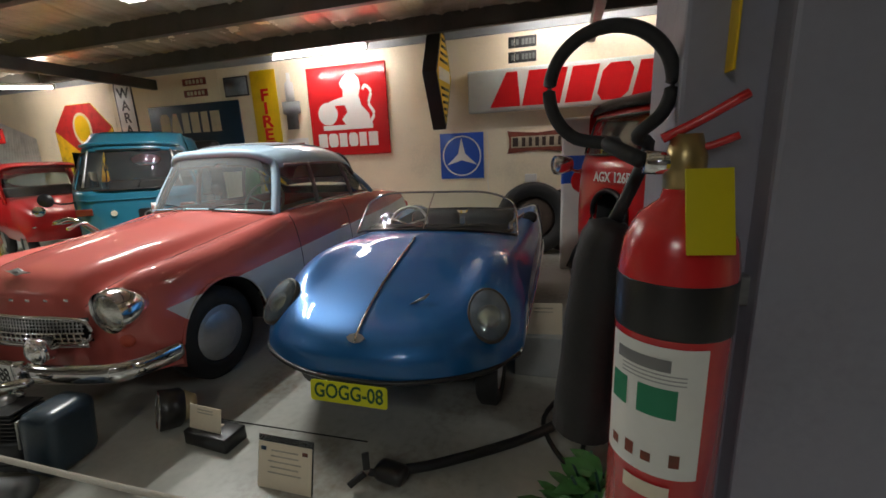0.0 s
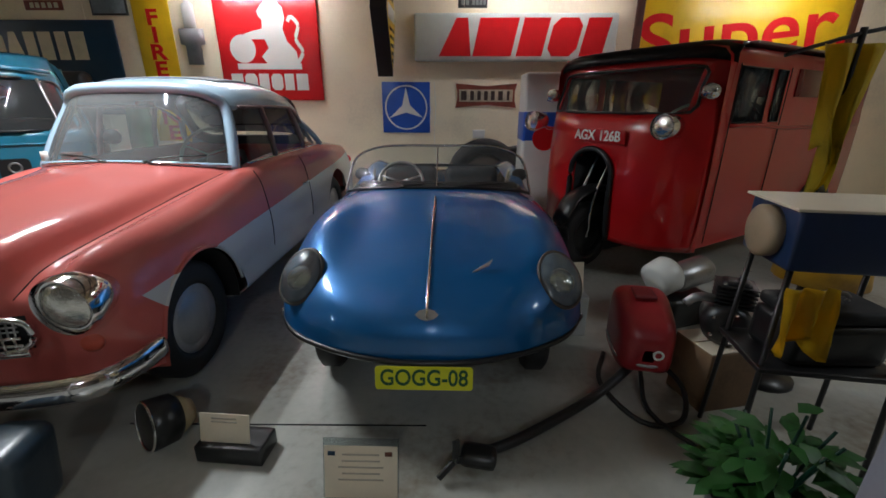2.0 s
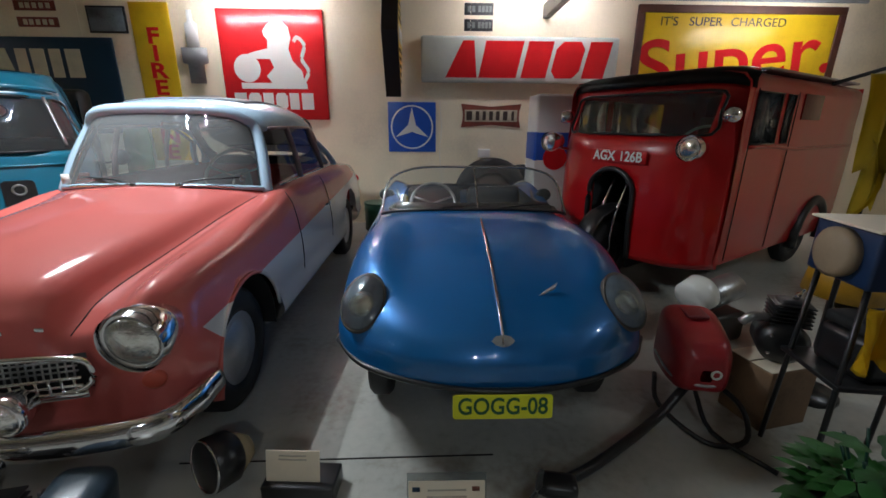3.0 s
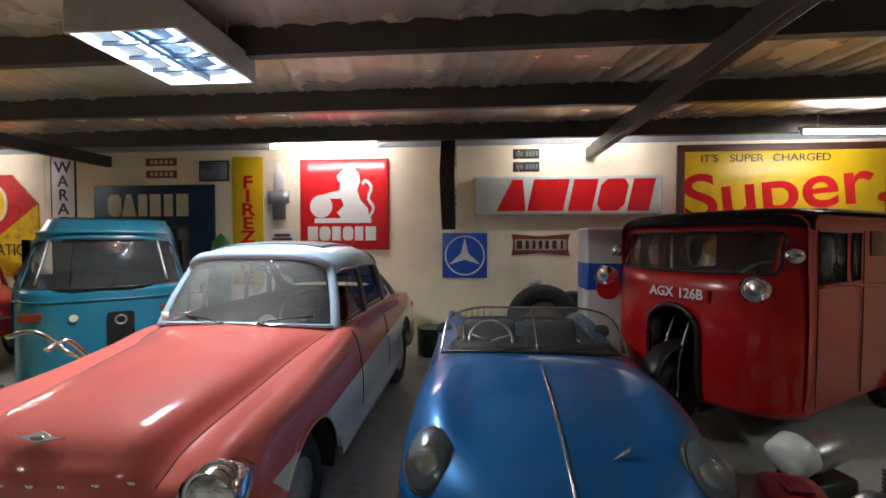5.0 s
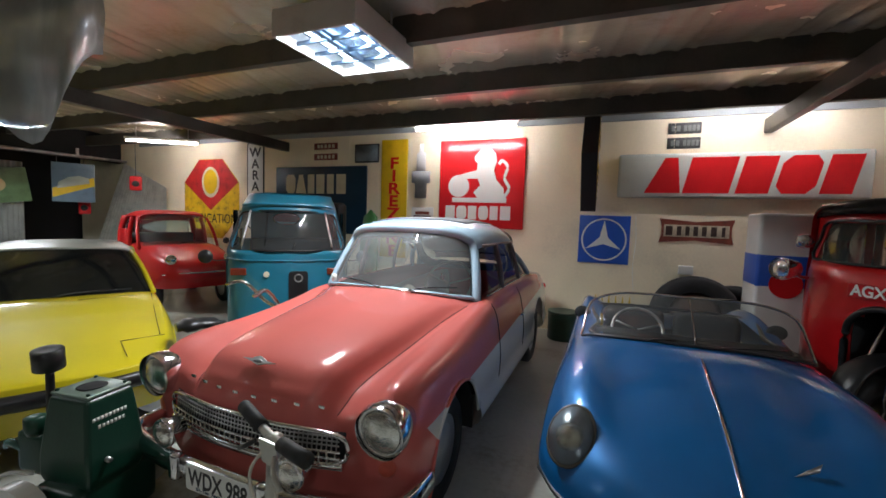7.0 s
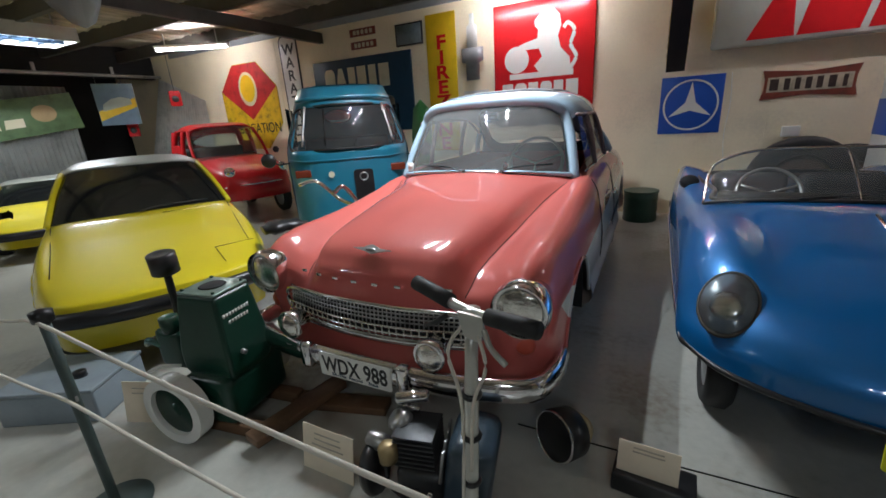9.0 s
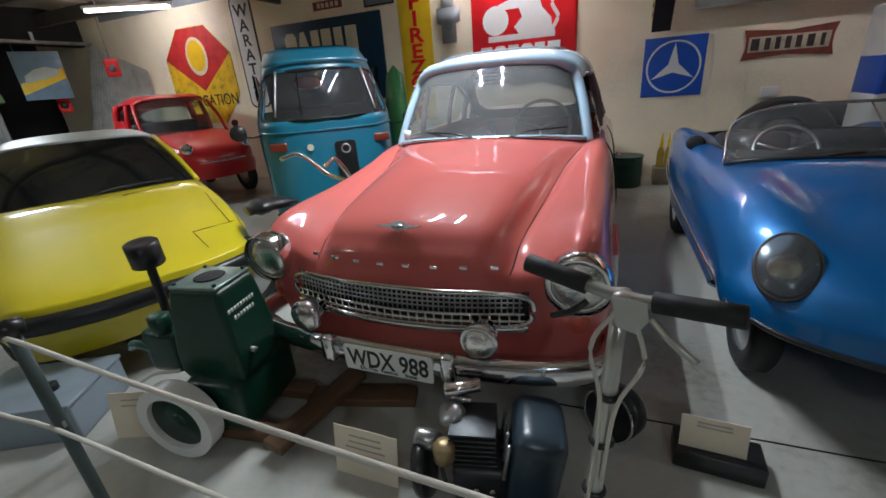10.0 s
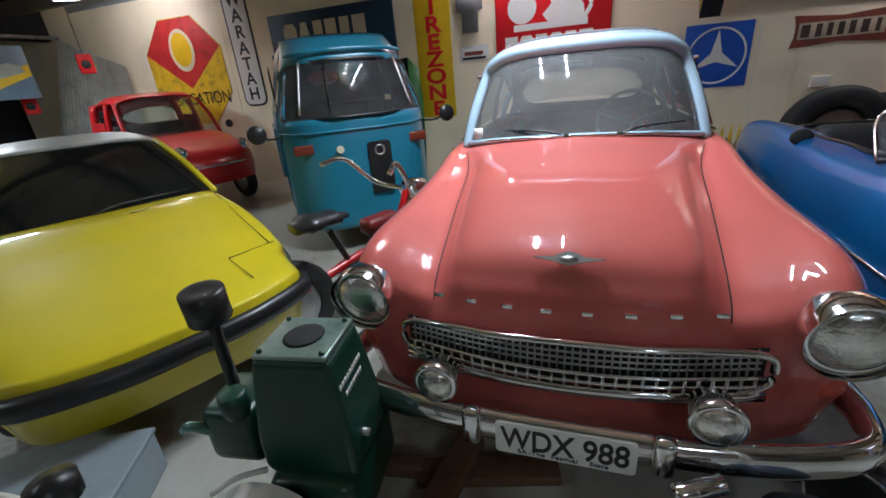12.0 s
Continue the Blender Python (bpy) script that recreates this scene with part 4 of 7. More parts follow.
    part("dashboard", box(1.26, 0.25, 0.2, (0, 1.62, 0.85), 0.06, seg=3), INTERIOR, e, "dark dashboard")
    for y in (2.0, 2.62):
        part("seat_back", box(1.2, 0.16, 0.5, (0, y + 0.28, 0.76), 0.07, pose(0, 0, 0, -6, 0, 0), seg=3), BEIGE, e, "pale grey bench seat")
        part("seat_base", box(1.2, 0.5, 0.2, (0, y, 0.5), 0.06, seg=3), BEIGE, e)
    steering(e, 0.3, 1.82, 1.0, 0.19, 62, CREAM_PLASTIC)
    part("mirror", box(0.13, 0.02, 0.05, (0, 1.72, 1.33), 0.01), CHROME, e, "rear-view mirror")
    part("sticker", box(0.05, 0.002, 0.06, (-0.53, 1.478, 1.02)), S_WHITE, e)
    for x0, x1 in ((-0.05, -0.42), (0.2, 0.5)):
        w = part("wiper", tube([(x0, 1.35, 1.0), (x0 + (x1 - x0) * 0.3, 1.365, 1.03), (x1, 1.415 + 0.1 * abs(x1) , 1.035)], 0.005, n=4, seg=6), BLACK, e, "black wiper")
        part("spindle", lathe([(0.018, -0.01), (0.014, 0.02), (0.001, 0.022)], pose(x0, 1.345, 0.995), seg=12), CHROME, w)
    return e


WHEEL_GREY = mat("wheel_grey_paint", (0.5, 0.51, 0.52), 0.3, metal=0.5, var=0.2)
pink_wagon()


def blue_roadster():
    e = thing("roadster", "small deep blue open roadster with low curved screen", "car", pose(-0.84, 1.47, 0))
    low = lambda y: [(0.69, y, 0.38), (0.6, y, 0.27), (0, y, 0.27)]
    R = [
        [(0, 0.02, 0.4), (0.2, 0.03, 0.4), (0.39, 0.085, 0.4), (0.54, 0.175, 0.405), (0.63, 0.26, 0.41), (0.69, 0.37, 0.415), (0.675, 0.39, 0.37), (0.5, 0.3, 0.34), (0, 0.14, 0.33)],
        [(0, 0.035, 0.505), (0.2, 0.05, 0.505), (0.385, 0.105, 0.51), (0.53, 0.195, 0.505), (0.635, 0.295, 0.485), (0.702, 0.43, 0.46), (0.685, 0.46, 0.36), (0.5, 0.42, 0.3), (0, 0.35, 0.3)],
        [(0, 0.125, 0.595), (0.2, 0.145, 0.592), (0.38, 0.2, 0.605), (0.52, 0.29, 0.6), (0.635, 0.4, 0.56), (0.705, 0.52, 0.51), (0.69, 0.53, 0.37), (0.55, 0.53, 0.29), (0, 0.5, 0.29)],
        [(0, 0.4, 0.71), (0.2, 0.42, 0.698), (0.37, 0.45, 0.695), (0.52, 0.51, 0.735), (0.642, 0.57, 0.675), (0.705, 0.64, 0.56), *low(0.64)],
        [(0, 0.75, 0.805), (0.2, 0.76, 0.795), (0.37, 0.78, 0.775), (0.52, 0.81, 0.8), (0.635, 0.84, 0.745), (0.702, 0.86, 0.6), *low(0.86)],
        [(0, 1.06, 0.862), (0.2, 1.08, 0.858), (0.38, 1.15, 0.84), (0.53, 1.3, 0.8), (0.64, 1.32, 0.74), (0.702, 1.32, 0.6), *low(1.32)],
        [(0, 1.7, 0.84), (0.2, 1.7, 0.84), (0.42, 1.7, 0.815), (0.55, 1.7, 0.79), (0.645, 1.7, 0.745), (0.702, 1.7, 0.6), *low(1.7)],
        [(0, 2.3, 0.8), (0.2, 2.3, 0.8), (0.4, 2.3, 0.805), (0.54, 2.3, 0.84), (0.64, 2.3, 0.82), (0.702, 2.3, 0.61), *low(2.3)],
        [(0, 2.75, 0.7), (0.2, 2.75, 0.7), (0.4, 2.75, 0.72), (0.55, 2.75, 0.8), (0.635, 2.75, 0.8), (0.675, 2.75, 0.62), (0.65, 2.75, 0.42), (0.55, 2.75, 0.32), (0, 2.75, 0.32)],
        [(0, 3.03, 0.5), (0.2, 3.03, 0.52), (0.4, 3.02, 0.56), (0.55, 3.0, 0.64), (0.615, 2.98, 0.7), (0.64, 2.97, 0.6), (0.62, 2.97, 0.45), (0.5, 2.97, 0.36), (0, 2.98, 0.36)],
    ]
    nu, nv = 9, 6
    P = grid_points(R, nu, nv)
    hole = 2 * nv + 3
    bm = sheet(P, rows=(0, 5 * nu))
    sheet(P, rows=(5 * nu, 7 * nu), cols=(hole, len(P[0]) - 1), bm=bm), sheet(P, rows=(7 * nu, len(P) - 1), bm=bm)
    bmesh.ops.remove_doubles(bm, verts=bm.verts, dist=1e-4)
    cut_arch(bm, 0.58, 0.15, 0.245, 0.05, 0.3), cut_arch(bm, 2.45, 0.2, 0.26, 0.05, 0.3)
    part("body", bm, BLUE, e, "smooth one-piece deep blue body")
    part("cockpit_rim", tube([(s * P[i][hole][0], P[i][hole][1], P[i][hole][2]) for s, i in [(1, 5 * nu), (1, 6 * nu), (1, 7 * nu), (-1, 7 * nu), (-1, 6 * nu), (-1, 5 * nu)]], 0.014, n=5, closed=True), BLACK, e, "padded cockpit edge")
    part("cockpit_floor", box(1.2, 1.5, 0.03, (0, 1.75, 0.3)), BLACK_MATT, e)
    for s in (-1, 1):
        part("seat", box(0.44, 0.16, 0.5, (s * 0.25, 2.15, 0.6), 0.07, seg=3), INTERIOR, e, "dark bucket seat")
        wheel(e, s * 0.52, 0.6, 0.215, 0.215, 0.11, WHEEL_GREY), wheel(e, s * 0.57, 2.45, 0.235, 0.235, 0.11, S_WHITE)
        m = pose(s * 0.562, 0.31, 0.621, 48, 0, 18 * s)
        rim = part("headlight", lathe([(0.125, -0.05), (0.135, 0.0), (0.13, 0.008), (0.122, 0.006)], m @ Matrix.Diagonal((0.74, 1.0, 1, 1)), seg=36, capped=False), STEEL_DARK, e, "faired-in headlight")
        part("lamp_well", lathe([(0.127, 0.0), (0.12, 0.008), (0.001, 0.012)], m @ Matrix.Diagonal((0.74, 1.0, 1, 1)), seg=32), COVER, rim, "dark lamp well")
        part("lamp_lens", lathe([(0.058, 0.006), (0.056, 0.012), (0.04, 0.018), (0.001, 0.022)], m @ pose(0, -0.012, 0), seg=28), LENS, rim, "silvered round lamp")
        part("lens_cover", lathe([(0.126, 0.003), (0.115, 0.016), (0.08, 0.028), (0.001, 0.036)], m @ Matrix.Diagonal((0.74, 1.0, 1, 1)), seg=32), GLASS, rim, "clear faired lens cover")
        part("side_strip", tube([(s * 0.696, 0.38, 0.415), (s * 0.71, 0.8, 0.44), (s * 0.712, 1.6, 0.455), (s * 0.706, 2.4, 0.48), (s * 0.645, 2.95, 0.53)], 0.007, n=5, seg=6), CHROME, e, "thin bright side strip")
        part("air_scoop", lathe([(0.05, 0), (0.055, 0.02), (0.04, 0.03)], pose(s * 0.62, 1.95, 0.81, 80, 0, 0) @ Matrix.Diagonal((1.1, 0.9, 1, 1)), seg=18), BLACK_MATT, e, "black air scoop")
    part("nose_strip", tube([(-0.692, 0.37, 0.412), (-0.54, 0.168, 0.402), (-0.2, 0.02, 0.397), (0.2, 0.02, 0.397), (0.54, 0.168, 0.402), (0.692, 0.37, 0.412)], 0.012, n=6, seg=6), BLACK, e, "black rubber nose strip")
    part("bonnet_strip", tube([P[i][0] + Vector((0, 0, 0.004)) for i in range(2 * nu - 5, 5 * nu - 3, 4)], 0.0065, n=2, seg=6), CHROME, e, "chrome centre strip")
    part("emblem", plate([(-0.045, 0.0), (-0.03, 0.016), (0, 0.024), (0.03, 0.016), (0.045, 0.0), (0.028, -0.016), (0, -0.024), (-0.028, -0.016)], -0.006, 0.006, m=pose(0, 0.078, 0.562, -42, 0, 0)), DULL_STEEL, e, "worn metal nose badge", False)
    part("bonnet_badge", plate([(-0.05, -0.02), (0.05, 0.028), (0.03, 0.0)], -0.004, 0.004, m=pose(0.225, 0.31, 0.672, -60, -14, 0)), DULL_STEEL, e)
    number_plate(e, pose(-0.007, -0.02, 0.345, -8, 0, 0), 0.372, 0.095, S_PLATE_YELLOW, "GOGG-08", S_GREEN, 0.092, 0.84, label="yellow number plate with green characters")
    # wrap-round screen
    base = [(0, 1.07, 0.868), (0.2, 1.085, 0.865), (0.38, 1.14, 0.85), (0.5, 1.2, 0.83), (0.585, 1.27, 0.8)]
    top = [(0, 1.36, 1.085), (0.2, 1.365, 1.085), (0.36, 1.38, 1.075), (0.49, 1.39, 1.035), (0.56, 1.4, 0.965)]
    W = grid_points([base, [tuple(Vector(a).lerp(Vector(b), 0.5) + Vector((0, -0.015, 0.01))) for a, b in zip(base, top)], top], 4, 4)
    part("windscreen", sheet(W), GLASS, e, "curved wrap-round windscreen")
    both = lambda L: [(-x, y, z) for x, y, z in L[:0:-1]] + L
    part("screen_edge", tube([(-0.588, 1.27, 0.8)] + both(top) + [(0.588, 1.27, 0.8)], 0.008, n=5, seg=6), CHROME, e, "bright screen edge")
    part("screen_base", tube(both(base), 0.01, n=5, seg=6), BLACK, e, "rubber screen seal")
    part("screen_bar", tube([(0, 1.065, 0.87), (0, 1.2, 0.985), (0, 1.355, 1.083)], 0.004, n=3, seg=6), CHROME, e)
    for x in (-0.22, 0.12):
        part("wiper", tube([(x, 1.08, 0.875), (x + 0.1, 1.085, 0.885), (x + 0.3, 1.15, 0.885)], 0.005, n=3, seg=6), BLACK, e)
    part("dashboard", tube([(-0.5, 1.4, 0.8), (-0.2, 1.28, 0.82), (0.2, 1.28, 0.82), (0.5, 1.4, 0.8)], 0.05, n=4), INTERIOR, e, "dark padded dashboard")
    steering(e, -0.26, 1.47, 0.83, 0.15, 55, DULL_STEEL)
    return e


S_PLATE_YELLOW = mat("plate_yellow", (0.72, 0.72, 0.02), 0.4, var=0.06)
S_GREEN = mat("plate_green", (0.01, 0.09, 0.03), 0.4, var=0.1)
COVER = mat("smoky_cover", (0.16, 0.2, 0.26), 0.2, var=0.5, scale=9, fine=60, bump=0.02, coat=1.0)
blue_roadster()


def drop_faces(bm, inside):
    bmesh.ops.delete(bm, geom=[f for f in bm.faces if inside(f.calc_center_median())], context="FACES")


def red_van():
    e = thing("three_wheel_van", "dark red three-wheeled delivery van with black front arch", "van", pose(0.4, 3.575, 0, 0, 0, -58.5))
    xs = [-0.76, -0.74, -0.7, -0.64] + [-0.6 + 0.06 * k for k in range(21)] + [0.64, 0.7, 0.74, 0.76]
    zs = [0.28 + 0.05 * k for k in range(30)]

    def front_y(x, z):
        q = abs(x / 0.76)
        y = 0.02 + 0.27 * q ** 5 + 0.05 * q * q
        if z > 1.2:
            y += (z - 1.2) * 0.55 * (1 - 0.85 * q ** 5)
        return y - 0.03 * math.sin(math.pi * min(1, max(0, (z - 0.28) / 0.95)))

    bm = bmesh.new()
    V = [[bm.verts.new((x, front_y(x, z), z)) for z in zs] for x in xs]
    for a, b in zip(V, V[1:]):
        for j in range(len(zs) - 1):
            bm.faces.new((a[j], b[j], b[j + 1], a[j + 1]))
    drop_faces(bm, lambda c: 1.28 < c.z < 1.58 and abs(c.x) < 0.62)
    drop_faces(bm, lambda c: abs(c.x) < 0.205 and (c.z < 0.8 or math.hypot(c.x, c.z - 0.8) < 0.205))
    bmesh.ops.solidify(bm, geom=bm.faces[:], thickness=0.012)
    part("front_panel", bm, RED, e, "rounded dark red front panel")
    # roof and sides
    sec = [(0, 1.75), (0.4, 1.745), (0.6, 1.735), (0.7, 1.71), (0.745, 1.66), (0.755, 1.58), (0.757, 1.3), (0.765, 1.22), (0.77, 0.9), (0.765, 0.5), (0.74, 0.3)]
    ys = [0.3, 0.36, 0.44, 0.6, 0.86, 0.96, 1.1, 1.22, 1.45, 1.75, 1.9, 2.4, 2.78, 2.86]
    bm = bmesh.new()
    for s in (-1, 1):
        V = [[bm.verts.new((s * x * (1 if y < 2.8 else 0.97), y, z - (0.02 if y > 2.8 else 0) - (0.02 if y < 0.32 and z > 1.6 else 0))) for x, z in sec] for y in ys]
        for a, b in zip(V, V[1:]):
            for j in range(len(sec) - 1):
                bm.faces.new((a[j], b[j], b[j + 1], a[j + 1]))
    drop_faces(bm, lambda c: 1.22 < c.z < 1.58 and (0.44 < c.y < 0.86 or 0.96 < c.y < 1.1 or (c.x < 0 and 1.1 < c.y < 1.9)) and abs(c.x) > 0.7)
    bmesh.ops.remove_doubles(bm, verts=bm.verts, dist=1e-4)
    bmesh.ops.recalc_face_normals(bm, faces=bm.faces)
    part("body", bm, RED, e, "dark red panelled body")
    part("rear_panel", box(1.46, 0.03, 1.42, (0, 2.85, 1.0), 0.01), RED, e)
    part("underside", box(1.4, 2.3, 0.03, (0, 1.65, 0.32)), BLACK_MATT, e)
    bm = bmesh.new()
    V = []
    for x in xs:
        k, drop = x * 1.02, 0.05 * abs(x / 0.76) ** 6
        V.append([bm.verts.new(p) for p in ((k, front_y(x, 1.645) - 0.03, 1.645 - drop), (k, front_y(x, 1.7) - 0.04, 1.705 - drop), (k, front_y(x, 1.72) - 0.01, 1.75 - drop), (k, 0.46, 1.772 - drop), (k, 0.7, 1.776 - drop))])
    for a, b in zip(V, V[1:]):
        for j in range(4):
            bm.faces.new((a[j], b[j], b[j + 1], a[j + 1]))
    bmesh.ops.solidify(bm, geom=bm.faces[:], thickness=0.012)
    part("roof_visor", bm, BLACK, e, "black roof peak over the screen")
    part("roof_cover", box(1.4, 2.1, 0.02, (0, 1.76, 1.755), 0.008), mat("grey_roof_cloth", (0.3, 0.25, 0.24), 0.35, var=0.3), e, "pale grey roof skin")
    part("screen_seal", tube([(x, front_y(x, z) - 0.008, z) for x, z in ((-0.62, 1.29), (-0.3, 1.28), (0, 1.28), (0.3, 1.28), (0.62, 1.29), (0.63, 1.45), (0.61, 1.58), (0.3, 1.59), (0, 1.59), (-0.3, 1.59), (-0.61, 1.58), (-0.63, 1.45))], 0.012, closed=True, n=3, seg=6), BLACK, e, "black screen rubber")
    bm = bmesh.new()
    V = [[bm.verts.new((x, front_y(x, z) + 0.004, z)) for z in (1.27, 1.6)] for x in (-0.63, -0.4, -0.2, 0, 0.2, 0.4, 0.63)]
    for a, b in zip(V, V[1:]):
        bm.faces.new((a[0], b[0], b[1], a[1]))
    part("windscreen", bm, GLASS, e, "flat windscreen")
    for s in (-1, 1):
        for y0, y1 in ((0.44, 0.86), (0.96, 1.1)):
            part("side_window", box(0.004, y1 - y0, 0.36, (s * 0.752, (y0 + y1) / 2, 1.4)), GLASS, e)
            part("window_seal", tube([(s * 0.762, y, z) for y, z in ((y0, 1.22), (y1, 1.22), (y1, 1.58), (y0, 1.58))], 0.009, closed=True, n=1, seg=6), BLACK, e)
        h = head_lamp(e, s * 0.63, -0.1, 1.2, 0.082, 0, depth=0.12)
        part("bracket", tube([(s * 0.63, -0.02, 1.19), (s * 0.62, 0.06, 1.14), (s * 0.6, 0.14, 1.13)], 0.014, n=3), CHROME, h)
        part("bulb", lathe([(0.001, 0.06), (0.045, 0.05), (0.06, 0.0), (0.05, -0.05)], pose(s * 0.72, 0.2, 1.42, 90, 0, 30 * s), seg=16), CHROME, e, "small round mirror")
        wheel(e, s * 0.62, 2.15, 0.3, 0.3, 0.13, BLACK)
        part("door_gap", tube([(s * 0.774, 1.12, 1.6), (s * 0.776, 1.12, 0.9), (s * 0.77, 1.12, 0.35)], 0.004, n=3, seg=5), BLACK_MATT, e)
        part("door_gap", tube([(s * 0.773, 0.4, 1.6), (s * 0.776, 0.4, 0.9), (s * 0.77, 0.4, 0.35)], 0.004, n=3, seg=5), BLACK_MATT, e)
        if s < 0:
            part("side_window", box(0.004, 0.8, 0.36, (-0.752, 1.5, 1.4)), GLASS, e)
            continue
        part("panel_window", box(0.012, 0.42, 0.2, (s * 0.758, 1.5, 1.5), 0.004), mat("dark_red_pane", (0.12, 0.005, 0.006), 0.15), e, "dark red blanked window")
        part("mudguard", tube([(s * 0.76, 2.15 + 0.36 * math.cos(radians(a)), 0.3 + 0.36 * math.sin(radians(a))) for a in range(-10, 191, 20)], 0.05, n=3, seg=10), BLACK, e, "black rear mudguard")
        part("waist_ridge", tube([(s * 0.772, y, 1.2 - 0.03 * (y > 1.2)) for y in (0.42, 0.8, 1.3, 2.0, 2.7)], 0.014, n=4, seg=8), RED, e)
    part("plate_board", box(0.5, 0.012, 0.1, (0.03, -0.012, 1.105), 0.004), RED, e)
    for x, w in ((-0.095, "AGX"), (0.145, "126B")):
        words(w, 0.108, S_WHITE, e, pose(x, -0.022, 1.105, 90, 0, 0), wide=0.9, label="white painted registration", bold=0.02)
    # the front arch, its mudguard and wheel
    rim = [(-0.205, front_y(0.2, 0.3) - 0.004, 0.28), (-0.205, -0.02, 0.55), (-0.205, -0.02, 0.8)] + [(-0.205 * math.cos(radians(a)), -0.025, 0.8 + 0.205 * math.sin(radians(a))) for a in (30, 60, 90, 120, 150)] + [(0.205, -0.02, 0.8), (0.205, -0.02, 0.55), (0.205, front_y(0.2, 0.3) - 0.004, 0.28)]
    part("front_arch", tube(rim, 0.022, n=4), BLACK, e, "black front wheel arch")
    bm = box(0.42, 0.03, 0.9, (0, 0.5, 0.6))
    box(0.02, 0.5, 0.8, (-0.21, 0.26, 0.6), bm=bm), box(0.02, 0.5, 0.8, (0.21, 0.26, 0.6), bm=bm), box(0.42, 0.5, 0.02, (0, 0.26, 1.01), bm=bm)
    part("arch_box", bm, BLACK_MATT, e)
    part("mudguard", tube([(0, -0.28, 0.3), (0, -0.3, 0.45), (0, -0.18, 0.62), (0, 0.1, 0.68), (0, 0.35, 0.6)], 0.085, n=5, seg=12, flat=0.35), BLACK, e, "long black front mudguard")
    for x in (-0.07, 0.07):
        part("fork", tube([(x, 0.15, 0.95), (x, -0.02, 0.6), (x, -0.05, 0.28)], 0.014, n=4), CHROME, e)
    wheel(e, 0, 0.0, 0.28, 0.28, 0.12, BLACK)
    for s in (-1, 1):
        part("seat", box(0.5, 0.14, 0.5, (s * 0.33, 1.2, 0.9), 0.06, seg=3), INTERIOR, e)
    steering(e, 0.34, 0.62, 1.2, 0.19, 50, CREAM_PLASTIC)
    part("load_wall", box(1.4, 0.03, 1.1, (0, 2.7, 0.9)), mat("dull_red_lining", (0.2, 0.05, 0.04), 0.6), e)
    return e


red_van()


def yellow_coupe(m, h, label, length=3.2):
    """A low wedge-shaped coupe; h scales its height."""
    e = thing("coupe", label, "car", m)
    z = lambda L: [(x, y, q * h) for x, y, q in L]
    low = lambda y, k: [(0.65 * k, y, 0.3), (0.55 * k, y, 0.19), (0, y, 0.18)]
    R = [z(r) for r in (
        [(0, 0.05, 0.2), (0.25, 0.06, 0.2), (0.42, 0.1, 0.2), (0.5, 0.14, 0.2), (0.55, 0.2, 0.2), (0.57, 0.24, 0.2), (0.57, 0.26, 0.19), (0.5, 0.26, 0.18), (0, 0.26, 0.18)],
        [(0, 0.0, 0.36), (0.25, 0.01, 0.36), (0.43, 0.05, 0.36), (0.52, 0.1, 0.36), (0.57, 0.17, 0.35), (0.6, 0.26, 0.33), (0.6, 0.28, 0.28), (0.5, 0.28, 0.18), (0, 0.28, 0.18)],
        [(0, -0.01, 0.475), (0.25, 0.0, 0.475), (0.43, 0.04, 0.48), (0.52, 0.09, 0.48), (0.575, 0.16, 0.46), (0.61, 0.27, 0.4), (0.61, 0.29, 0.3), (0.5, 0.29, 0.18), (0, 0.29, 0.18)],
        [(0, 0.05, 0.52), (0.25, 0.06, 0.52), (0.43, 0.1, 0.525), (0.52, 0.14, 0.52), (0.58, 0.21, 0.49), (0.625, 0.31, 0.42), (0.625, 0.32, 0.3), (0.5, 0.32, 0.18), (0, 0.32, 0.18)],
        [(0, 0.4, 0.605), (0.25, 0.4, 0.605), (0.45, 0.4, 0.6), (0.54, 0.4, 0.59), (0.61, 0.42, 0.575), (0.66, 0.45, 0.45), *low(0.45, 1)],
        [(0, 0.8, 0.695), (0.25, 0.8, 0.695), (0.45, 0.8, 0.69), (0.55, 0.8, 0.675), (0.635, 0.8, 0.665), (0.685, 0.8, 0.52), *low(0.8, 1.03)],
        [(0, 1.2, 0.785), (0.25, 1.21, 0.785), (0.46, 1.23, 0.78), (0.57, 1.25, 0.765), (0.64, 1.27, 0.715), (0.675, 1.27, 0.55), *low(1.27, 1.03)],
        [(0, 2.0, 0.78), (0.25, 2.0, 0.78), (0.46, 2.0, 0.78), (0.58, 2.0, 0.775), (0.645, 2.0, 0.73), (0.68, 2.0, 0.56), *low(2.0, 1.03)],
        [(0, length - 0.4, 0.78), (0.25, length - 0.4, 0.78), (0.46, length - 0.4, 0.78), (0.58, length - 0.4, 0.775), (0.645, length - 0.4, 0.73), (0.68, length - 0.4, 0.56), *low(length - 0.4, 1.03)],
        [(0, length, 0.7), (0.25, length, 0.7), (0.45, length, 0.7), (0.54, length, 0.69), (0.6, length, 0.66), (0.63, length, 0.5), (0.6, length, 0.3), (0.5, length, 0.22), (0, length, 0.22)],
    )]
    nu, nv = 8, 6
    P = grid_points(R, nu, nv)
    bm = sheet(P)
    cut_arch(bm, 0.72, 0.27, 0.29, 0.05), cut_arch(bm, length - 0.75, 0.27, 0.29, 0.05)
    part("body", bm, YELLOW, e, "bright yellow wedge body")
    arc = [(-0.62, 0.33, 0.41), (-0.585, 0.15, 0.42), (-0.5, 0.05, 0.425), (-0.25, -0.03, 0.425), (0, -0.04, 0.425), (0.25, -0.03, 0.425), (0.5, 0.05, 0.425), (0.585, 0.15, 0.42), (0.62, 0.33, 0.41)]
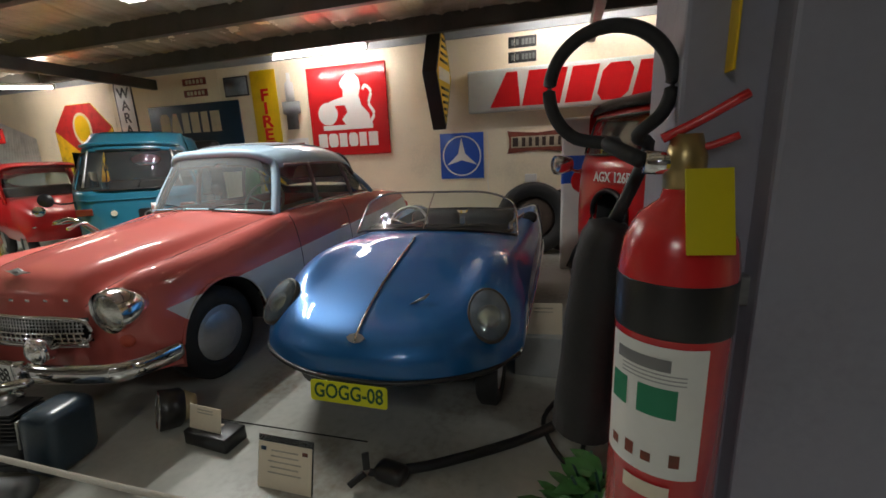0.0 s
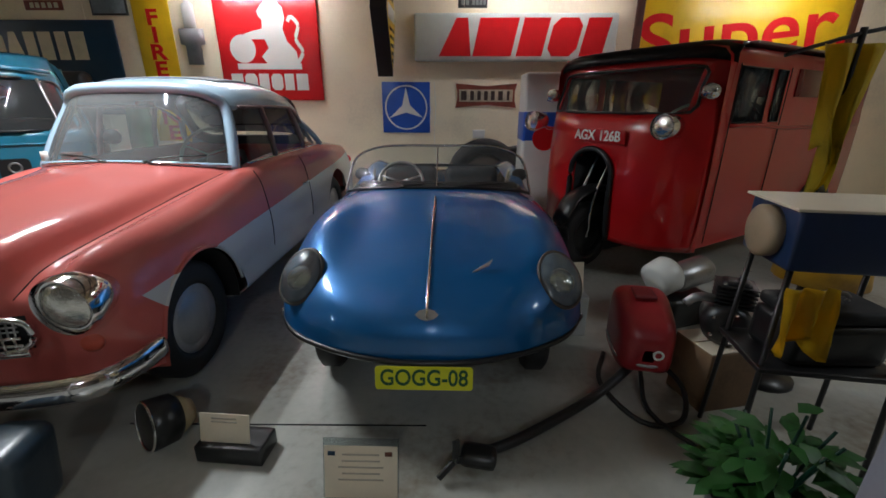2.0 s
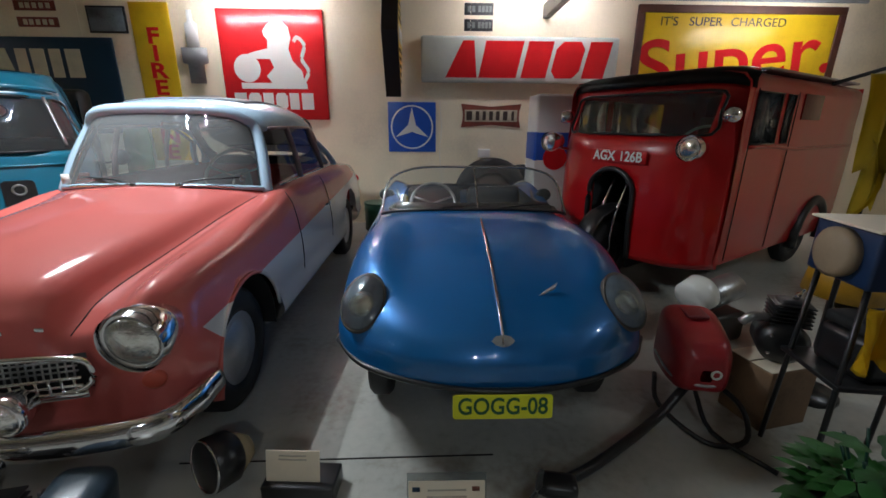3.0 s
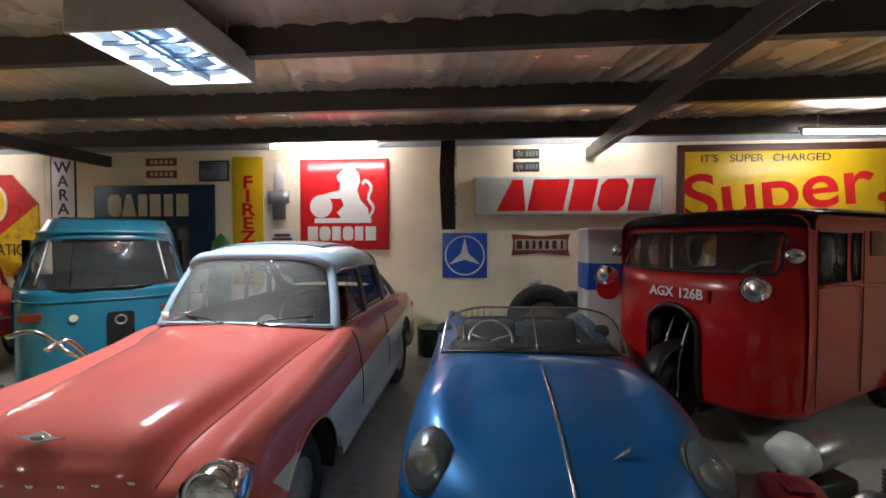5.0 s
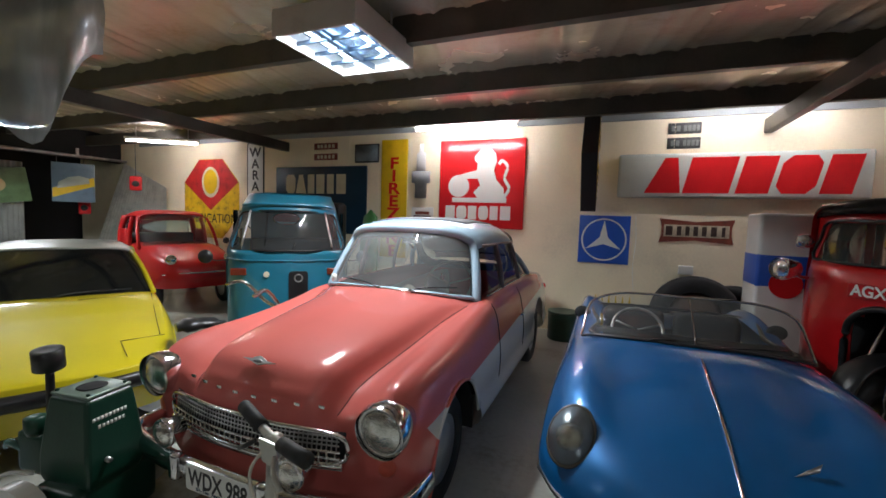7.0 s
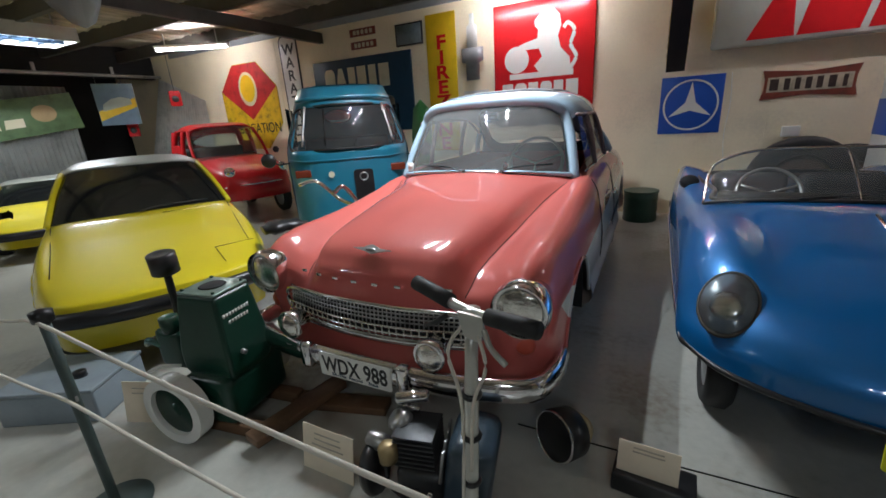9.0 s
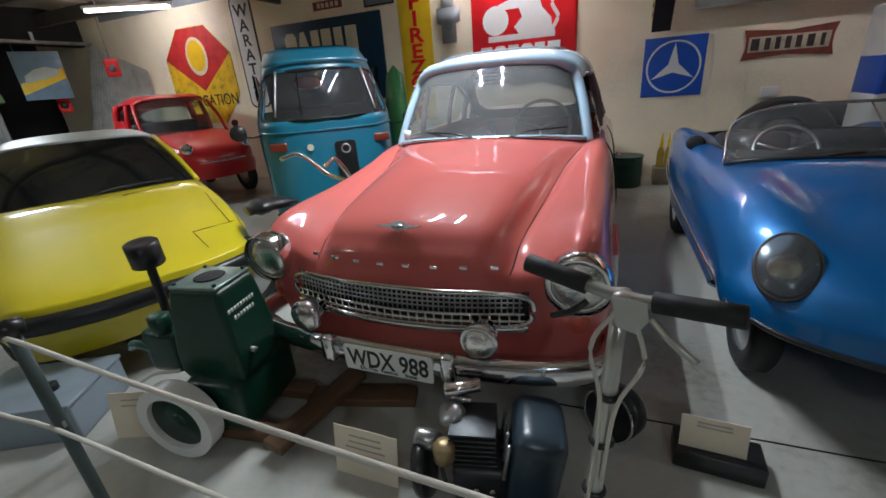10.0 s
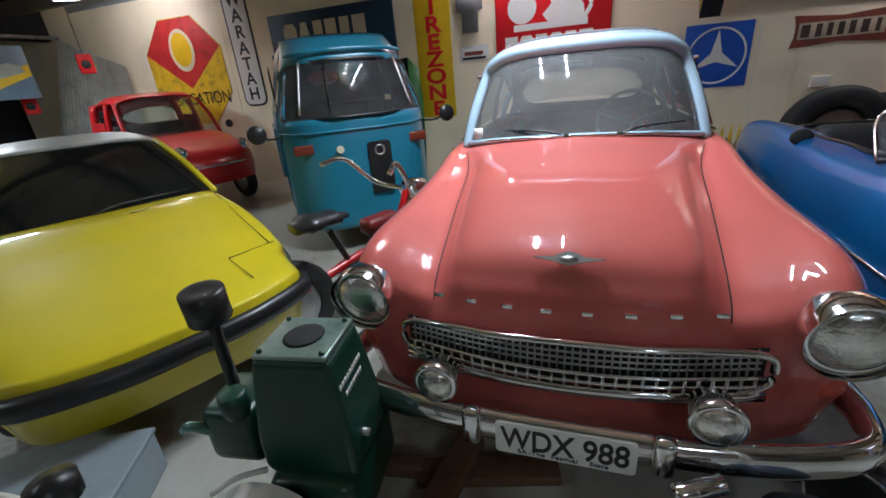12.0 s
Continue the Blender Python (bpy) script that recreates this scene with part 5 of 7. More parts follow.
    part("bumper", tube(z(arc), 0.032, n=6, seg=10, flat=1.5), BLACK, e, "black rubber bumper")
    part("windscreen_glass", sheet(grid_points([z(r) for r in ([(0, 1.21, 0.79), (0.3, 1.225, 0.787), (0.5, 1.25, 0.78), (0.6, 1.28, 0.768)], [(0, 1.53, 0.98), (0.28, 1.545, 0.977), (0.46, 1.575, 0.965), (0.55, 1.62, 0.945)], [(0, 1.84, 1.125), (0.26, 1.855, 1.122), (0.42, 1.885, 1.108), (0.49, 1.93, 1.085)])], 4, 4)), SMOKED, e, "dark windscreen")
    part("roof", sheet(grid_points([z(r) for r in ([(0, 1.83, 1.13), (0.26, 1.845, 1.127), (0.43, 1.875, 1.112), (0.51, 1.93, 1.08)], [(0, 2.2, 1.17), (0.26, 2.2, 1.165), (0.43, 2.2, 1.145), (0.53, 2.2, 1.1)], [(0, 2.7, 1.14), (0.26, 2.7, 1.135), (0.43, 2.7, 1.115), (0.52, 2.7, 1.06)], [(0, length - 0.1, 0.85), (0.26, length - 0.1, 0.85), (0.43, length - 0.1, 0.84), (0.55, length - 0.1, 0.8)])], 5, 4), thick=0.01), ROOF_GREY, e, "pale grey roof")
    for s in (-1, 1):
        part("pillar", tube(z([(s * 0.61, 1.28, 0.765), (s * 0.565, 1.6, 0.94), (s * 0.505, 1.93, 1.09)]), 0.022, n=4), YELLOW, e)
        bm = bmesh.new()
        bm.faces.new([bm.verts.new(v) for v in z([(s * 0.62, 1.4, 0.77), (s * 0.62, 2.6, 0.77), (s * 0.535, 2.5, 1.07), (s * 0.525, 1.95, 1.07)])])
        part("side_window", bm, SMOKED, e)
        part("rear_pillar", tube(z([(s * 0.63, 2.65, 0.77), (s * 0.53, 2.55, 1.08)]), 0.035, n=3), YELLOW, e)
        lid = z([(s * 0.34, 0.12, 0.545), (s * 0.32, 0.34, 0.598), (s * 0.58, 0.4, 0.588)])
        if s > 0:
            part("lamp_lid_gap", tube(lid, 0.0025, n=1, seg=5), BLACK_MATT, e, "gap round the pop-up lamp lid")
        part("bonnet_gap", tube(z([(s * 0.55, 0.4, 0.594), (s * 0.565, 0.8, 0.676), (s * 0.585, 1.22, 0.765)]), 0.0025, n=3, seg=5), BLACK_MATT, e)
        wheel(e, s * 0.58, 0.72, 0.27 * h, 0.27 * h, 0.16, DULL_STEEL), wheel(e, s * 0.58, length - 0.75, 0.27 * h, 0.27 * h, 0.16, DULL_STEEL)
    part("vent", tube(z([(0.1, 1.1, 0.772), (0.45, 1.14, 0.768)]), 0.006, n=2, seg=5), BLACK_MATT, e, "black air slot")
    part("wiper", tube(z([(-0.05, 1.17, 0.8), (0.1, 1.22, 0.815), (0.45, 1.26, 0.81)]), 0.006, n=3, seg=5), BLACK, e)
    part("cabin", box(1.1, 1.2, 0.3 * h, (0, 2.0, 0.62 * h)), BLACK_MATT, e)
    return e


ROOF_GREY = mat("pale_grey_roof", (0.33, 0.34, 0.3), 0.35, var=0.15)
SMOKED = mat("smoked_glass", (0.008, 0.009, 0.009), 0.08, var=0.2, bump=0, spec=0.3)
yellow_coupe(pose(-4.2, 1.33, 0, 0, 0, 63.4), 1.0, "bright yellow wedge coupe with black bumper")
yellow_coupe(pose(-8.3, 2.35, 0, 0, 0, 70), 0.72, "very low yellow sports car with dark windows")


def teal_truck():
    e = thing("three_wheel_truck", "teal three-wheeled light truck with rounded cab", "truck", pose(-4.39, 3.37, 0, 0, 0, 39.7))
    half = lambda z: 0.62 if z < 1.1 else 0.62 - 0.16 * (z - 1.1) / 0.6
    xs = [-1, -0.97, -0.92, -0.85] + [-0.8 + 0.1 * k for k in range(17)] + [0.85, 0.92, 0.97, 1]
    zs = [0.22 + 0.05 * k for k in range(30)] + [1.7, 1.725]

    def fy(q, z):
        y = 0.28 * abs(q) ** 5 + 0.05 * q * q - 0.02
        if z > 1.12:
            y += (z - 1.12) * 0.32
        if z > 1.6:
            y += (z - 1.6) * 1.2
        return y

    bm = bmesh.new()
    V = [[bm.verts.new((q * half(z), fy(q, z), z)) for z in zs] for q in xs]
    for a, b in zip(V, V[1:]):
        for j in range(len(zs) - 1):
            bm.faces.new((a[j], b[j], b[j + 1], a[j + 1]))
    drop_faces(bm, lambda c: 1.12 < c.z < 1.53 and abs(c.x) < 0.93 * half(c.z))
    bmesh.ops.solidify(bm, geom=bm.faces[:], thickness=0.012)
    part("cab_front", bm, TEAL, e, "rounded teal cab front")
    rows = []
    for y in (0.3, 0.75, 1.0, 1.25):
        if y < 0.4:
            rows.append([(0, 0.32, 1.732), (0.25, 0.35, 1.729), (0.4, 0.5, 1.712), (0.47, 0.6, 1.66), (0.545, 0.42, 1.4), (0.625, 0.32, 1.1), (0.63, 0.32, 0.7), (0.61, 0.32, 0.25)])
            continue
        rows.append([(0, y, 1.735), (0.25, y, 1.73), (0.42, y, 1.71), (0.5, y, 1.64), (0.56, y, 1.4), (0.625, y, 1.1), (0.63, y, 0.7), (0.61, y, 0.25)])
    part("cab", sheet(grid_points(rows, 3, 3)), TEAL, e, "teal cab sides and roof")
    bk = box(1.24, 0.03, 0.95, (0, 1.25, 0.7))
    part("cab_back", bk, TEAL, e)
    part("rear_header", box(0.95, 0.03, 0.12, (0, 1.25, 1.64), 0.01), TEAL, e)
    part("load_bed", box(1.3, 1.1, 0.5, (0, 1.85, 0.75), 0.02), TEAL, e, "teal load bed")
    part("cab_floor", box(1.1, 1.0, 0.03, (0, 0.75, 0.4)), BLACK_MATT, e)
    part("seat", box(1.0, 0.14, 0.6, (0, 1.1, 0.9), 0.05), INTERIOR, e)
    part("cab_back", box(1.02, 0.02, 0.62, (0, 1.22, 1.36), 0.005), mat("grey_teal_lining", (0.05, 0.12, 0.14), 0.6, var=0.2), e)
    part("oval_window", plate(disc(0.17, 28, -0.08, 1.44, 0.085), 1.196, 1.208), BLACK, e, "black rubbered oval rear window", False)
    part("oval_pane", plate(disc(0.15, 28, -0.08, 1.44, 0.07), 1.19, 1.197), mat("red_oval_print", (0.88, 0.2, 0.17), 0.4), e, "red and white oval print", False)
    part("oval_base", plate([(-0.2, 1.4), (0.04, 1.4), (0.0, 1.375), (-0.16, 1.375)], 1.186, 1.191), S_WHITE, e, smooth=False)
    sl = [(q * 0.93 * half(z), fy(q * 0.93, z) - 0.01, z) for q, z in ((-1, 1.13), (-0.5, 1.125), (0, 1.12), (0.5, 1.125), (1, 1.13), (1.0, 1.35), (0.98, 1.5), (0.5, 1.53), (0, 1.535), (-0.5, 1.53), (-0.98, 1.5), (-1.0, 1.35))]
    part("screen_seal", tube(sl, 0.012, closed=True, n=3, seg=6), BLACK, e, "black screen rubber")
    bm = bmesh.new()
    V = [[bm.verts.new((q * half(z), fy(q, z) + 0.004, z)) for z in (1.11, 1.34, 1.54)] for q in (-0.95, -0.8, -0.6, -0.3, 0, 0.3, 0.6, 0.8, 0.95)]
    for a, b in zip(V, V[1:]):
        for j in range(2):
            bm.faces.new((a[j], b[j], b[j + 1], a[j + 1]))
    part("windscreen", bm, GLASS, e, "wide windscreen")
    # pale bars imitate upright reflections in the corner panes
    for q in (-0.74, 0.74):
        part("corner_glint", tube([(q * half(z), fy(q, z) - 0.012, z) for z in (1.16, 1.34, 1.53)], 0.011, n=3, seg=8), DULL_STEEL, e, "pale bar standing for a reflection in the corner pane")
    part("screen_divider", tube([(-0.22, 0.0, 1.17), (-0.2, 0.1, 1.5)], 0.005, n=2, seg=6), BLACK, e)
    part("visor", tube([(-0.46, 0.28, 1.585), (-0.3, 0.13, 1.6), (0, 0.1, 1.605), (0.3, 0.13, 1.6), (0.46, 0.28, 1.585)], 0.012, n=5, seg=8, flat=1.4), TEAL, e, "teal peak over the screen")
    part("black_panel", plate(rounded(0.19, 0.42, 0.03, cx=0.11, cz=0.7), -0.045, -0.02), BLACK, e, "black vent panel", False)
    part("mount_ring", ring(0.03, 0.045, -0.052, -0.044, 20, cx=0.11, cz=0.84), DULL_STEEL, e)
    part("waist_moulding", tube([(q * 0.625, fy(q, 1.0) - 0.01, 1.02) for q in (-1, -0.7, -0.35, 0, 0.35, 0.7, 1)], 0.008, n=4, seg=6), TEAL, e)
    part("badge", plate(disc(0.03, 8, -0.2, 0.88), -0.04, -0.02), CREAM, e, "small cream badge", False)
    for s in (-1, 1):
        part("indicator", box(0.15, 0.03, 0.075, (s * 0.47, 0.04, 0.9), 0.012, pose(0, 0, 0)), mat("brown_orange_lens", (0.16, 0.03, 0.015), 0.25), e, "orange-brown indicator")
        part("side_glass", box(0.004, 0.6, 0.4, (s * 0.585, 0.75, 1.33), m=pose(0, 0, 0)), DARK_GLASS, e)
        mr = part("mirror", lathe([(0.001, -0.02), (0.06, -0.015), (0.07, 0.0), (0.065, 0.01), (0.001, 0.012)], pose(s * 0.78, 0.1, 1.05, 90, 0, 0), seg=20), BLACK, e, "round black mirror")
        part("arm", tube([(s * 0.6, 0.3, 1.0), (s * 0.7, 0.18, 1.0), (s * 0.78, 0.12, 1.05)], 0.008, n=3, seg=6), BLACK, mr)
        wheel(e, s * 0.55, 1.9, 0.25, 0.25, 0.12, DULL_STEEL)
    wheel(e, 0, 0.3, 0.25, 0.25, 0.11, DULL_STEEL)
    part("wiper", tube([(0.05, -0.03, 1.14), (0.08, 0.0, 1.2)], 0.006, n=2, seg=5), BLACK, e)
    return e


teal_truck()


MICRO_RED = mat("microcar_red_paint", (0.47, 0.012, 0.016), 0.3, var=0.1, scale=3, fine=90, bump=0.02, coat=0.5, spec=0.3)


def red_microcar():
    e = thing("micro_pickup", "bright red small cab microcar with chrome lamps", "car", pose(-6.95, 4.4, 0, 0, 0, 72))
    R = [
        [(0, 0.05, 0.35), (0.25, 0.06, 0.35), (0.45, 0.15, 0.35), (0.55, 0.3, 0.35), (0.56, 0.35, 0.33), (0.5, 0.4, 0.3)],
        [(0, 0.0, 0.55), (0.25, 0.02, 0.55), (0.46, 0.12, 0.55), (0.56, 0.28, 0.5), (0.57, 0.35, 0.4), (0.5, 0.4, 0.3)],
        [(0, 0.12, 0.75), (0.25, 0.14, 0.75), (0.45, 0.2, 0.76), (0.56, 0.35, 0.66), (0.59, 0.4, 0.48), (0.5, 0.42, 0.3)],
        [(0, 0.55, 0.9), (0.25, 0.55, 0.89), (0.45, 0.55, 0.88), (0.57, 0.6, 0.78), (0.6, 0.6, 0.5), (0.52, 0.6, 0.3)],
        [(0, 0.85, 0.96), (0.25, 0.86, 0.955), (0.45, 0.9, 0.94), (0.57, 0.95, 0.86), (0.61, 0.95, 0.55), (0.53, 0.95, 0.3)],
        [(0, 1.6, 0.95), (0.25, 1.6, 0.95), (0.45, 1.6, 0.94), (0.58, 1.6, 0.88), (0.61, 1.6, 0.55), (0.53, 1.6, 0.3)],
        [(0, 2.5, 0.9), (0.25, 2.5, 0.9), (0.45, 2.5, 0.88), (0.55, 2.5, 0.8), (0.58, 2.5, 0.5), (0.5, 2.5, 0.32)],
    ]
    part("body", sheet(grid_points(R, 6, 5)), MICRO_RED, e, "rounded bright red body")
    part("roof", sheet(grid_points([[(0, 1.2, 1.44), (0.25, 1.21, 1.44), (0.42, 1.24, 1.42), (0.5, 1.3, 1.37)], [(0, 1.5, 1.5), (0.25, 1.5, 1.495), (0.43, 1.5, 1.475), (0.52, 1.5, 1.4)], [(0, 1.95, 1.48), (0.25, 1.95, 1.475), (0.43, 1.95, 1.45), (0.52, 1.95, 1.38)], [(0, 2.1, 1.4), (0.25, 2.1, 1.4), (0.43, 2.08, 1.38), (0.52, 2.05, 1.32)]], 4, 4), thick=0.012), MICRO_RED, e, "red roof")
    bm = sheet(grid_points([[(0, 0.87, 0.965), (0.3, 0.88, 0.955), (0.52, 0.97, 0.91)], [(0, 1.04, 1.21), (0.27, 1.05, 1.205), (0.5, 1.13, 1.16)], [(0, 1.2, 1.43), (0.25, 1.21, 1.43), (0.46, 1.28, 1.37)]], 3, 3))
    part("windscreen", bm, GLASS, e, "clear windscreen")
    for s in (-1, 1):
        for y0, y1, r in ((0.98, 1.3, 0.025), (1.55, 1.58, 0.035), (2.1, 2.06, 0.05)):
            part("pillar", tube([(s * 0.575, y0, 0.88), (s * 0.56, (y0 + y1) / 2, 1.15), (s * 0.51, y1, 1.38)], r, n=3), MICRO_RED, e)
        part("headlight", lathe([(0.05, -0.06), (0.075, -0.01), (0.07, 0.01), (0.001, 0.02)], pose(s * 0.4, 0.12, 0.78, 78, 0, 12 * s), seg=20), CHROME, e, "round chrome headlight")
        part("lower_side", box(0.03, 0.5, 0.3, (s * 0.585, 1.85, 1.02), 0.01), MICRO_RED, e)
        wheel(e, s * 0.5, 0.55, 0.25, 0.25, 0.12, DULL_STEEL), wheel(e, s * 0.5, 2.0, 0.25, 0.25, 0.12, DULL_STEEL)
    part("cab_back", box(1.08, 0.03, 0.2, (0, 2.1, 0.98), 0.01), MICRO_RED, e)
    part("rear_header", box(1.0, 0.03, 0.09, (0, 2.09, 1.36), 0.01), MICRO_RED, e)
    part("rear_glass", box(0.98, 0.004, 0.26, (0, 2.09, 1.2)), GLASS, e)
    part("bonnet_lip", tube([(-0.5, 0.16, 0.56), (-0.25, 0.03, 0.58), (0, 0.0, 0.58), (0.25, 0.03, 0.58), (0.5, 0.16, 0.56)], 0.012, n=4, seg=6), CHROME, e, "thin bright nose strip")
    part("wiper", tube([(-0.05, 0.86, 0.97), (0.1, 0.9, 1.0), (0.34, 0.93, 1.0)], 0.006, n=3, seg=5), BLACK, e)
    part("seat", box(0.95, 0.12, 0.45, (0, 1.85, 0.88), 0.05), INTERIOR, e)
    part("mirror", lathe([(0.001, -0.02), (0.05, -0.01), (0.055, 0.01), (0.001, 0.015)], pose(0.68, 0.9, 1.0, 90, 0, 0), seg=16), BLACK, e, "round black mirror")
    return e


red_microcar()

# ---- in front of the cars ----


def moped():
    e = thing("moped", "old red and black moped with chrome handlebar", "motorcycle", pose(-3.98, 2.3, 0, 0, 0, -24))
    wheel(e, 0, -0.45, 0.26, 0.26, 0.07, DULL_STEEL), wheel(e, 0, 0.62, 0.26, 0.26, 0.07, DULL_STEEL)
    part("frame", tube([(0, 0.5, 0.72), (0, 0.3, 0.45), (0, -0.05, 0.38), (0, -0.45, 0.3)], 0.025, n=5), RED, e, "red tube frame")
    part("seat_post", tube([(0, -0.05, 0.38), (0, -0.14, 0.6)], 0.018, n=2), BLACK, e)
    part("saddle", tube([(0, -0.34, 0.67), (0, -0.2, 0.68), (0, -0.02, 0.66)], 0.09, n=5, seg=12, flat=0.45, radii=[0.07, 0.11, 0.09, 0.04]), BLACK, e, "black sprung saddle")
    part("handlebar", tube([(-0.32, 0.08, 0.9), (-0.24, 0.2, 0.92), (-0.16, 0.34, 0.76), (0, 0.4, 0.72), (0.16, 0.34, 0.76), (0.24, 0.2, 0.92), (0.32, 0.08, 0.9)], 0.016, n=5), CHROME, e, "bent chrome handlebar")
    head_lamp(e, 0.02, 0.5, 0.68, 0.07, 0)
    for s in (-1, 1):
        part("fork", tube([(s * 0.05, 0.46, 0.7), (s * 0.05, 0.62, 0.26)], 0.013, n=2), DULL_STEEL, e)
    part("engine", box(0.2, 0.28, 0.22, (0, 0.05, 0.26), 0.04, seg=2), BLACK, e, "dark greasy engine")
    for k in range(5):
        part("fin", box(0.17, 0.2, 0.012, (0, 0.2, 0.26 + 0.03 * k), 0.003), DULL_STEEL, e)
    part("tank", box(0.13, 0.26, 0.1, (0, 0.22, 0.54), 0.045, seg=3), mat("dark_tank_red", (0.12, 0.01, 0.01), 0.4, var=0.3), e, "dark red fuel tank")


moped()


def stationary_engine():
    e = thing("stationary_engine", "dark green stationary engine with white-rimmed flywheel", "engine", pose(-3.45, 1.13, 0, 0, 0, 8))
    own = bmesh.new()
    rings = []
    for hx, hy, z in ((0.11, 0.1, 0.24), (0.145, 0.13, 0.31), (0.145, 0.13, 0.41), (0.122, 0.112, 0.6), (0.112, 0.102, 0.675)):
        rings.append([own.verts.new((sx * hx, sy * hy, z)) for sx, sy in ((-1, -1), (1, -1), (1, 1), (-1, 1))])
    for a, b in zip(rings, rings[1:]):
        for k in range(4):
            own.faces.new((a[k], a[(k + 1) % 4], b[(k + 1) % 4], b[k]))
    own.faces.new(rings[0]), own.faces.new(rings[-1])
    bmesh.ops.recalc_face_normals(own, faces=own.faces)
    bmesh.ops.bevel(own, geom=own.edges[:], offset=0.018, segments=3, affect="EDGES", profile=0.5)
    part("hopper", own, GREEN, e, "dark green water hopper", False)
    part("lid", box(0.214, 0.194, 0.014, (0, 0, 0.682), 0.005), mat("worn_lid_alloy", (0.2, 0.27, 0.23), 0.3, metal=0.4, var=0.35, scale=14), e)
    part("filler_hole", lathe([(0.05, 0.0), (0.058, 0.003), (0.05, 0.006)], pose(0, 0, 0.6885), seg=24), BLACK_MATT, e, "dark filler hole")
    for sx in (-1, 1):
        for sy in (-1, 1):
            part("lid_bolt", lathe([(0.008, 0), (0.008, 0.008), (0.001, 0.01)], pose(sx * 0.09, sy * 0.08, 0.689), seg=6), GREEN, e)
    for k, (n, z) in enumerate(((9, 0.585), (7, 0.55))):
        for i in range(n):
            part("letter_block", box(0.002, 0.011, 0.016, (0.1235 + (0.6 - z) * 0.11, -0.085 + 0.017 * i + 0.02 * k, z)), S_WHITE, e)
    part("crankcase", box(0.27, 0.38, 0.24, (0, 0.02, 0.18), 0.05, seg=3), GREEN, e, "green crankcase")
    part("skid", box(0.5, 0.06, 0.06, (0, -0.12, 0.03), 0.01), WOOD_BROWN, e), part("skid", box(0.5, 0.06, 0.06, (0, 0.14, 0.03), 0.01), WOOD_BROWN, e)
    for y, s in ((-0.23, -1), (0.3, 1)):
        fl = part("flywheel", lathe([(0.12, -0.035), (0.165, -0.035), (0.165, 0.035), (0.12, 0.035)], pose(-0.11, y, 0.175, 90, 0, 0), seg=48, closed=True), S_WHITE, e, "heavy flywheel with white rim", False)
        part("web", lathe([(0.122, -0.012), (0.122, 0.012)], pose(-0.11, y, 0.175, 90, 0, 0), seg=32), GREEN, fl)
        part("hub", lathe([(0.035, -0.018), (0.035, 0.018)], pose(-0.11, y, 0.175, 90, 0, 0), seg=16), GREEN, fl)
    part("exhaust_pipe", tube([(-0.3, 0.02, 0.42), (-0.31, 0.03, 0.56), (-0.31, 0.03, 0.72)], 0.018, n=4), BLACK, e, "black exhaust pipe")
    part("muffler", lathe([(0.05, 0.0), (0.062, 0.005), (0.062, 0.1), (0.05, 0.105), (0.03, 0.1)], pose(-0.31, 0.03, 0.72, 6, 4, 0), seg=24), BLACK, e, "black canister muffler")
    part("cylinder_head", box(0.18, 0.2, 0.2, (-0.28, 0.02, 0.36), 0.03), GREEN, e)
    part("fuel_cup", lathe([(0.03, 0), (0.04, 0.03), (0.04, 0.08), (0.03, 0.085)], pose(-0.2, -0.1, 0.48), seg=18), GREEN, e)
    part("fuel_pipe", tube([(-0.3, -0.05, 0.34), (-0.4, -0.08, 0.4), (-0.46, -0.06, 0.36)], 0.016, n=4), mat("green_steel", (0.1, 0.2, 0.18), 0.25, metal=0.5), e)
    part("lever", tube([(-0.1, -0.17, 0.36), (-0.16, -0.22, 0.38), (-0.22, -0.25, 0.35)], 0.008, n=3), S_WHITE, e)
    part("drain_tap", tube([(0.13, -0.05, 0.4), (0.165, -0.05, 0.395)], 0.012, n=2), DULL_STEEL, e)


WOOD_BROWN = mat("brown_timber", (0.13, 0.07, 0.035), 0.6, var=0.4, scale=5, fine=40)
stationary_engine()

# barrier: leaning pipe posts with two ropes
ROPE = mat("white_rope", (0.66, 0.62, 0.54), 0.8, var=0.15, fine=300, bump=0.6)
POST_GREEN = mat("green_grey_post", (0.06, 0.085, 0.08), 0.45, var=0.25)
for x in (-3.44, -5.6, 0.95):
    e = thing("barrier_post", "slim green-grey steel barrier post", "post", pose(x, 0.55, 0), "barrier posts")
    part("shaft", tube([(0, 0, 0.0), (0, 0, 0.82)], 0.017, n=3, seg=10), POST_GREEN, e)
    part("foot", lathe([(0.12, 0), (0.12, 0.008), (0.03, 0.02)], seg=24), POST_GREEN, e)
    part("cap", lathe([(0.03, 0.8), (0.032, 0.835), (0.001, 0.845)], seg=14), BLACK, e)
    part("eye", ring(0.012, 0.02, -0.004, 0.004, 14, cz=0.5), DULL_STEEL, e)
for z0, sag in ((0.805, 0.1), (0.5, 0.06)):
    e = thing("rope", "white barrier rope strung between the posts", "rope", None, "barrier ropes")
    pts = []
    for a, b in ((-5.6, -3.44), (-3.44, 0.95)):
        pts += [(a + (b - a) * k / 10, 0.53, z0 - sag * 4 * (k / 10) * (1 - k / 10)) for k in range(10)]
    part("strand", tube(pts + [(0.95, 0.53, z0)], 0.0065, n=3, seg=7), ROPE, e)


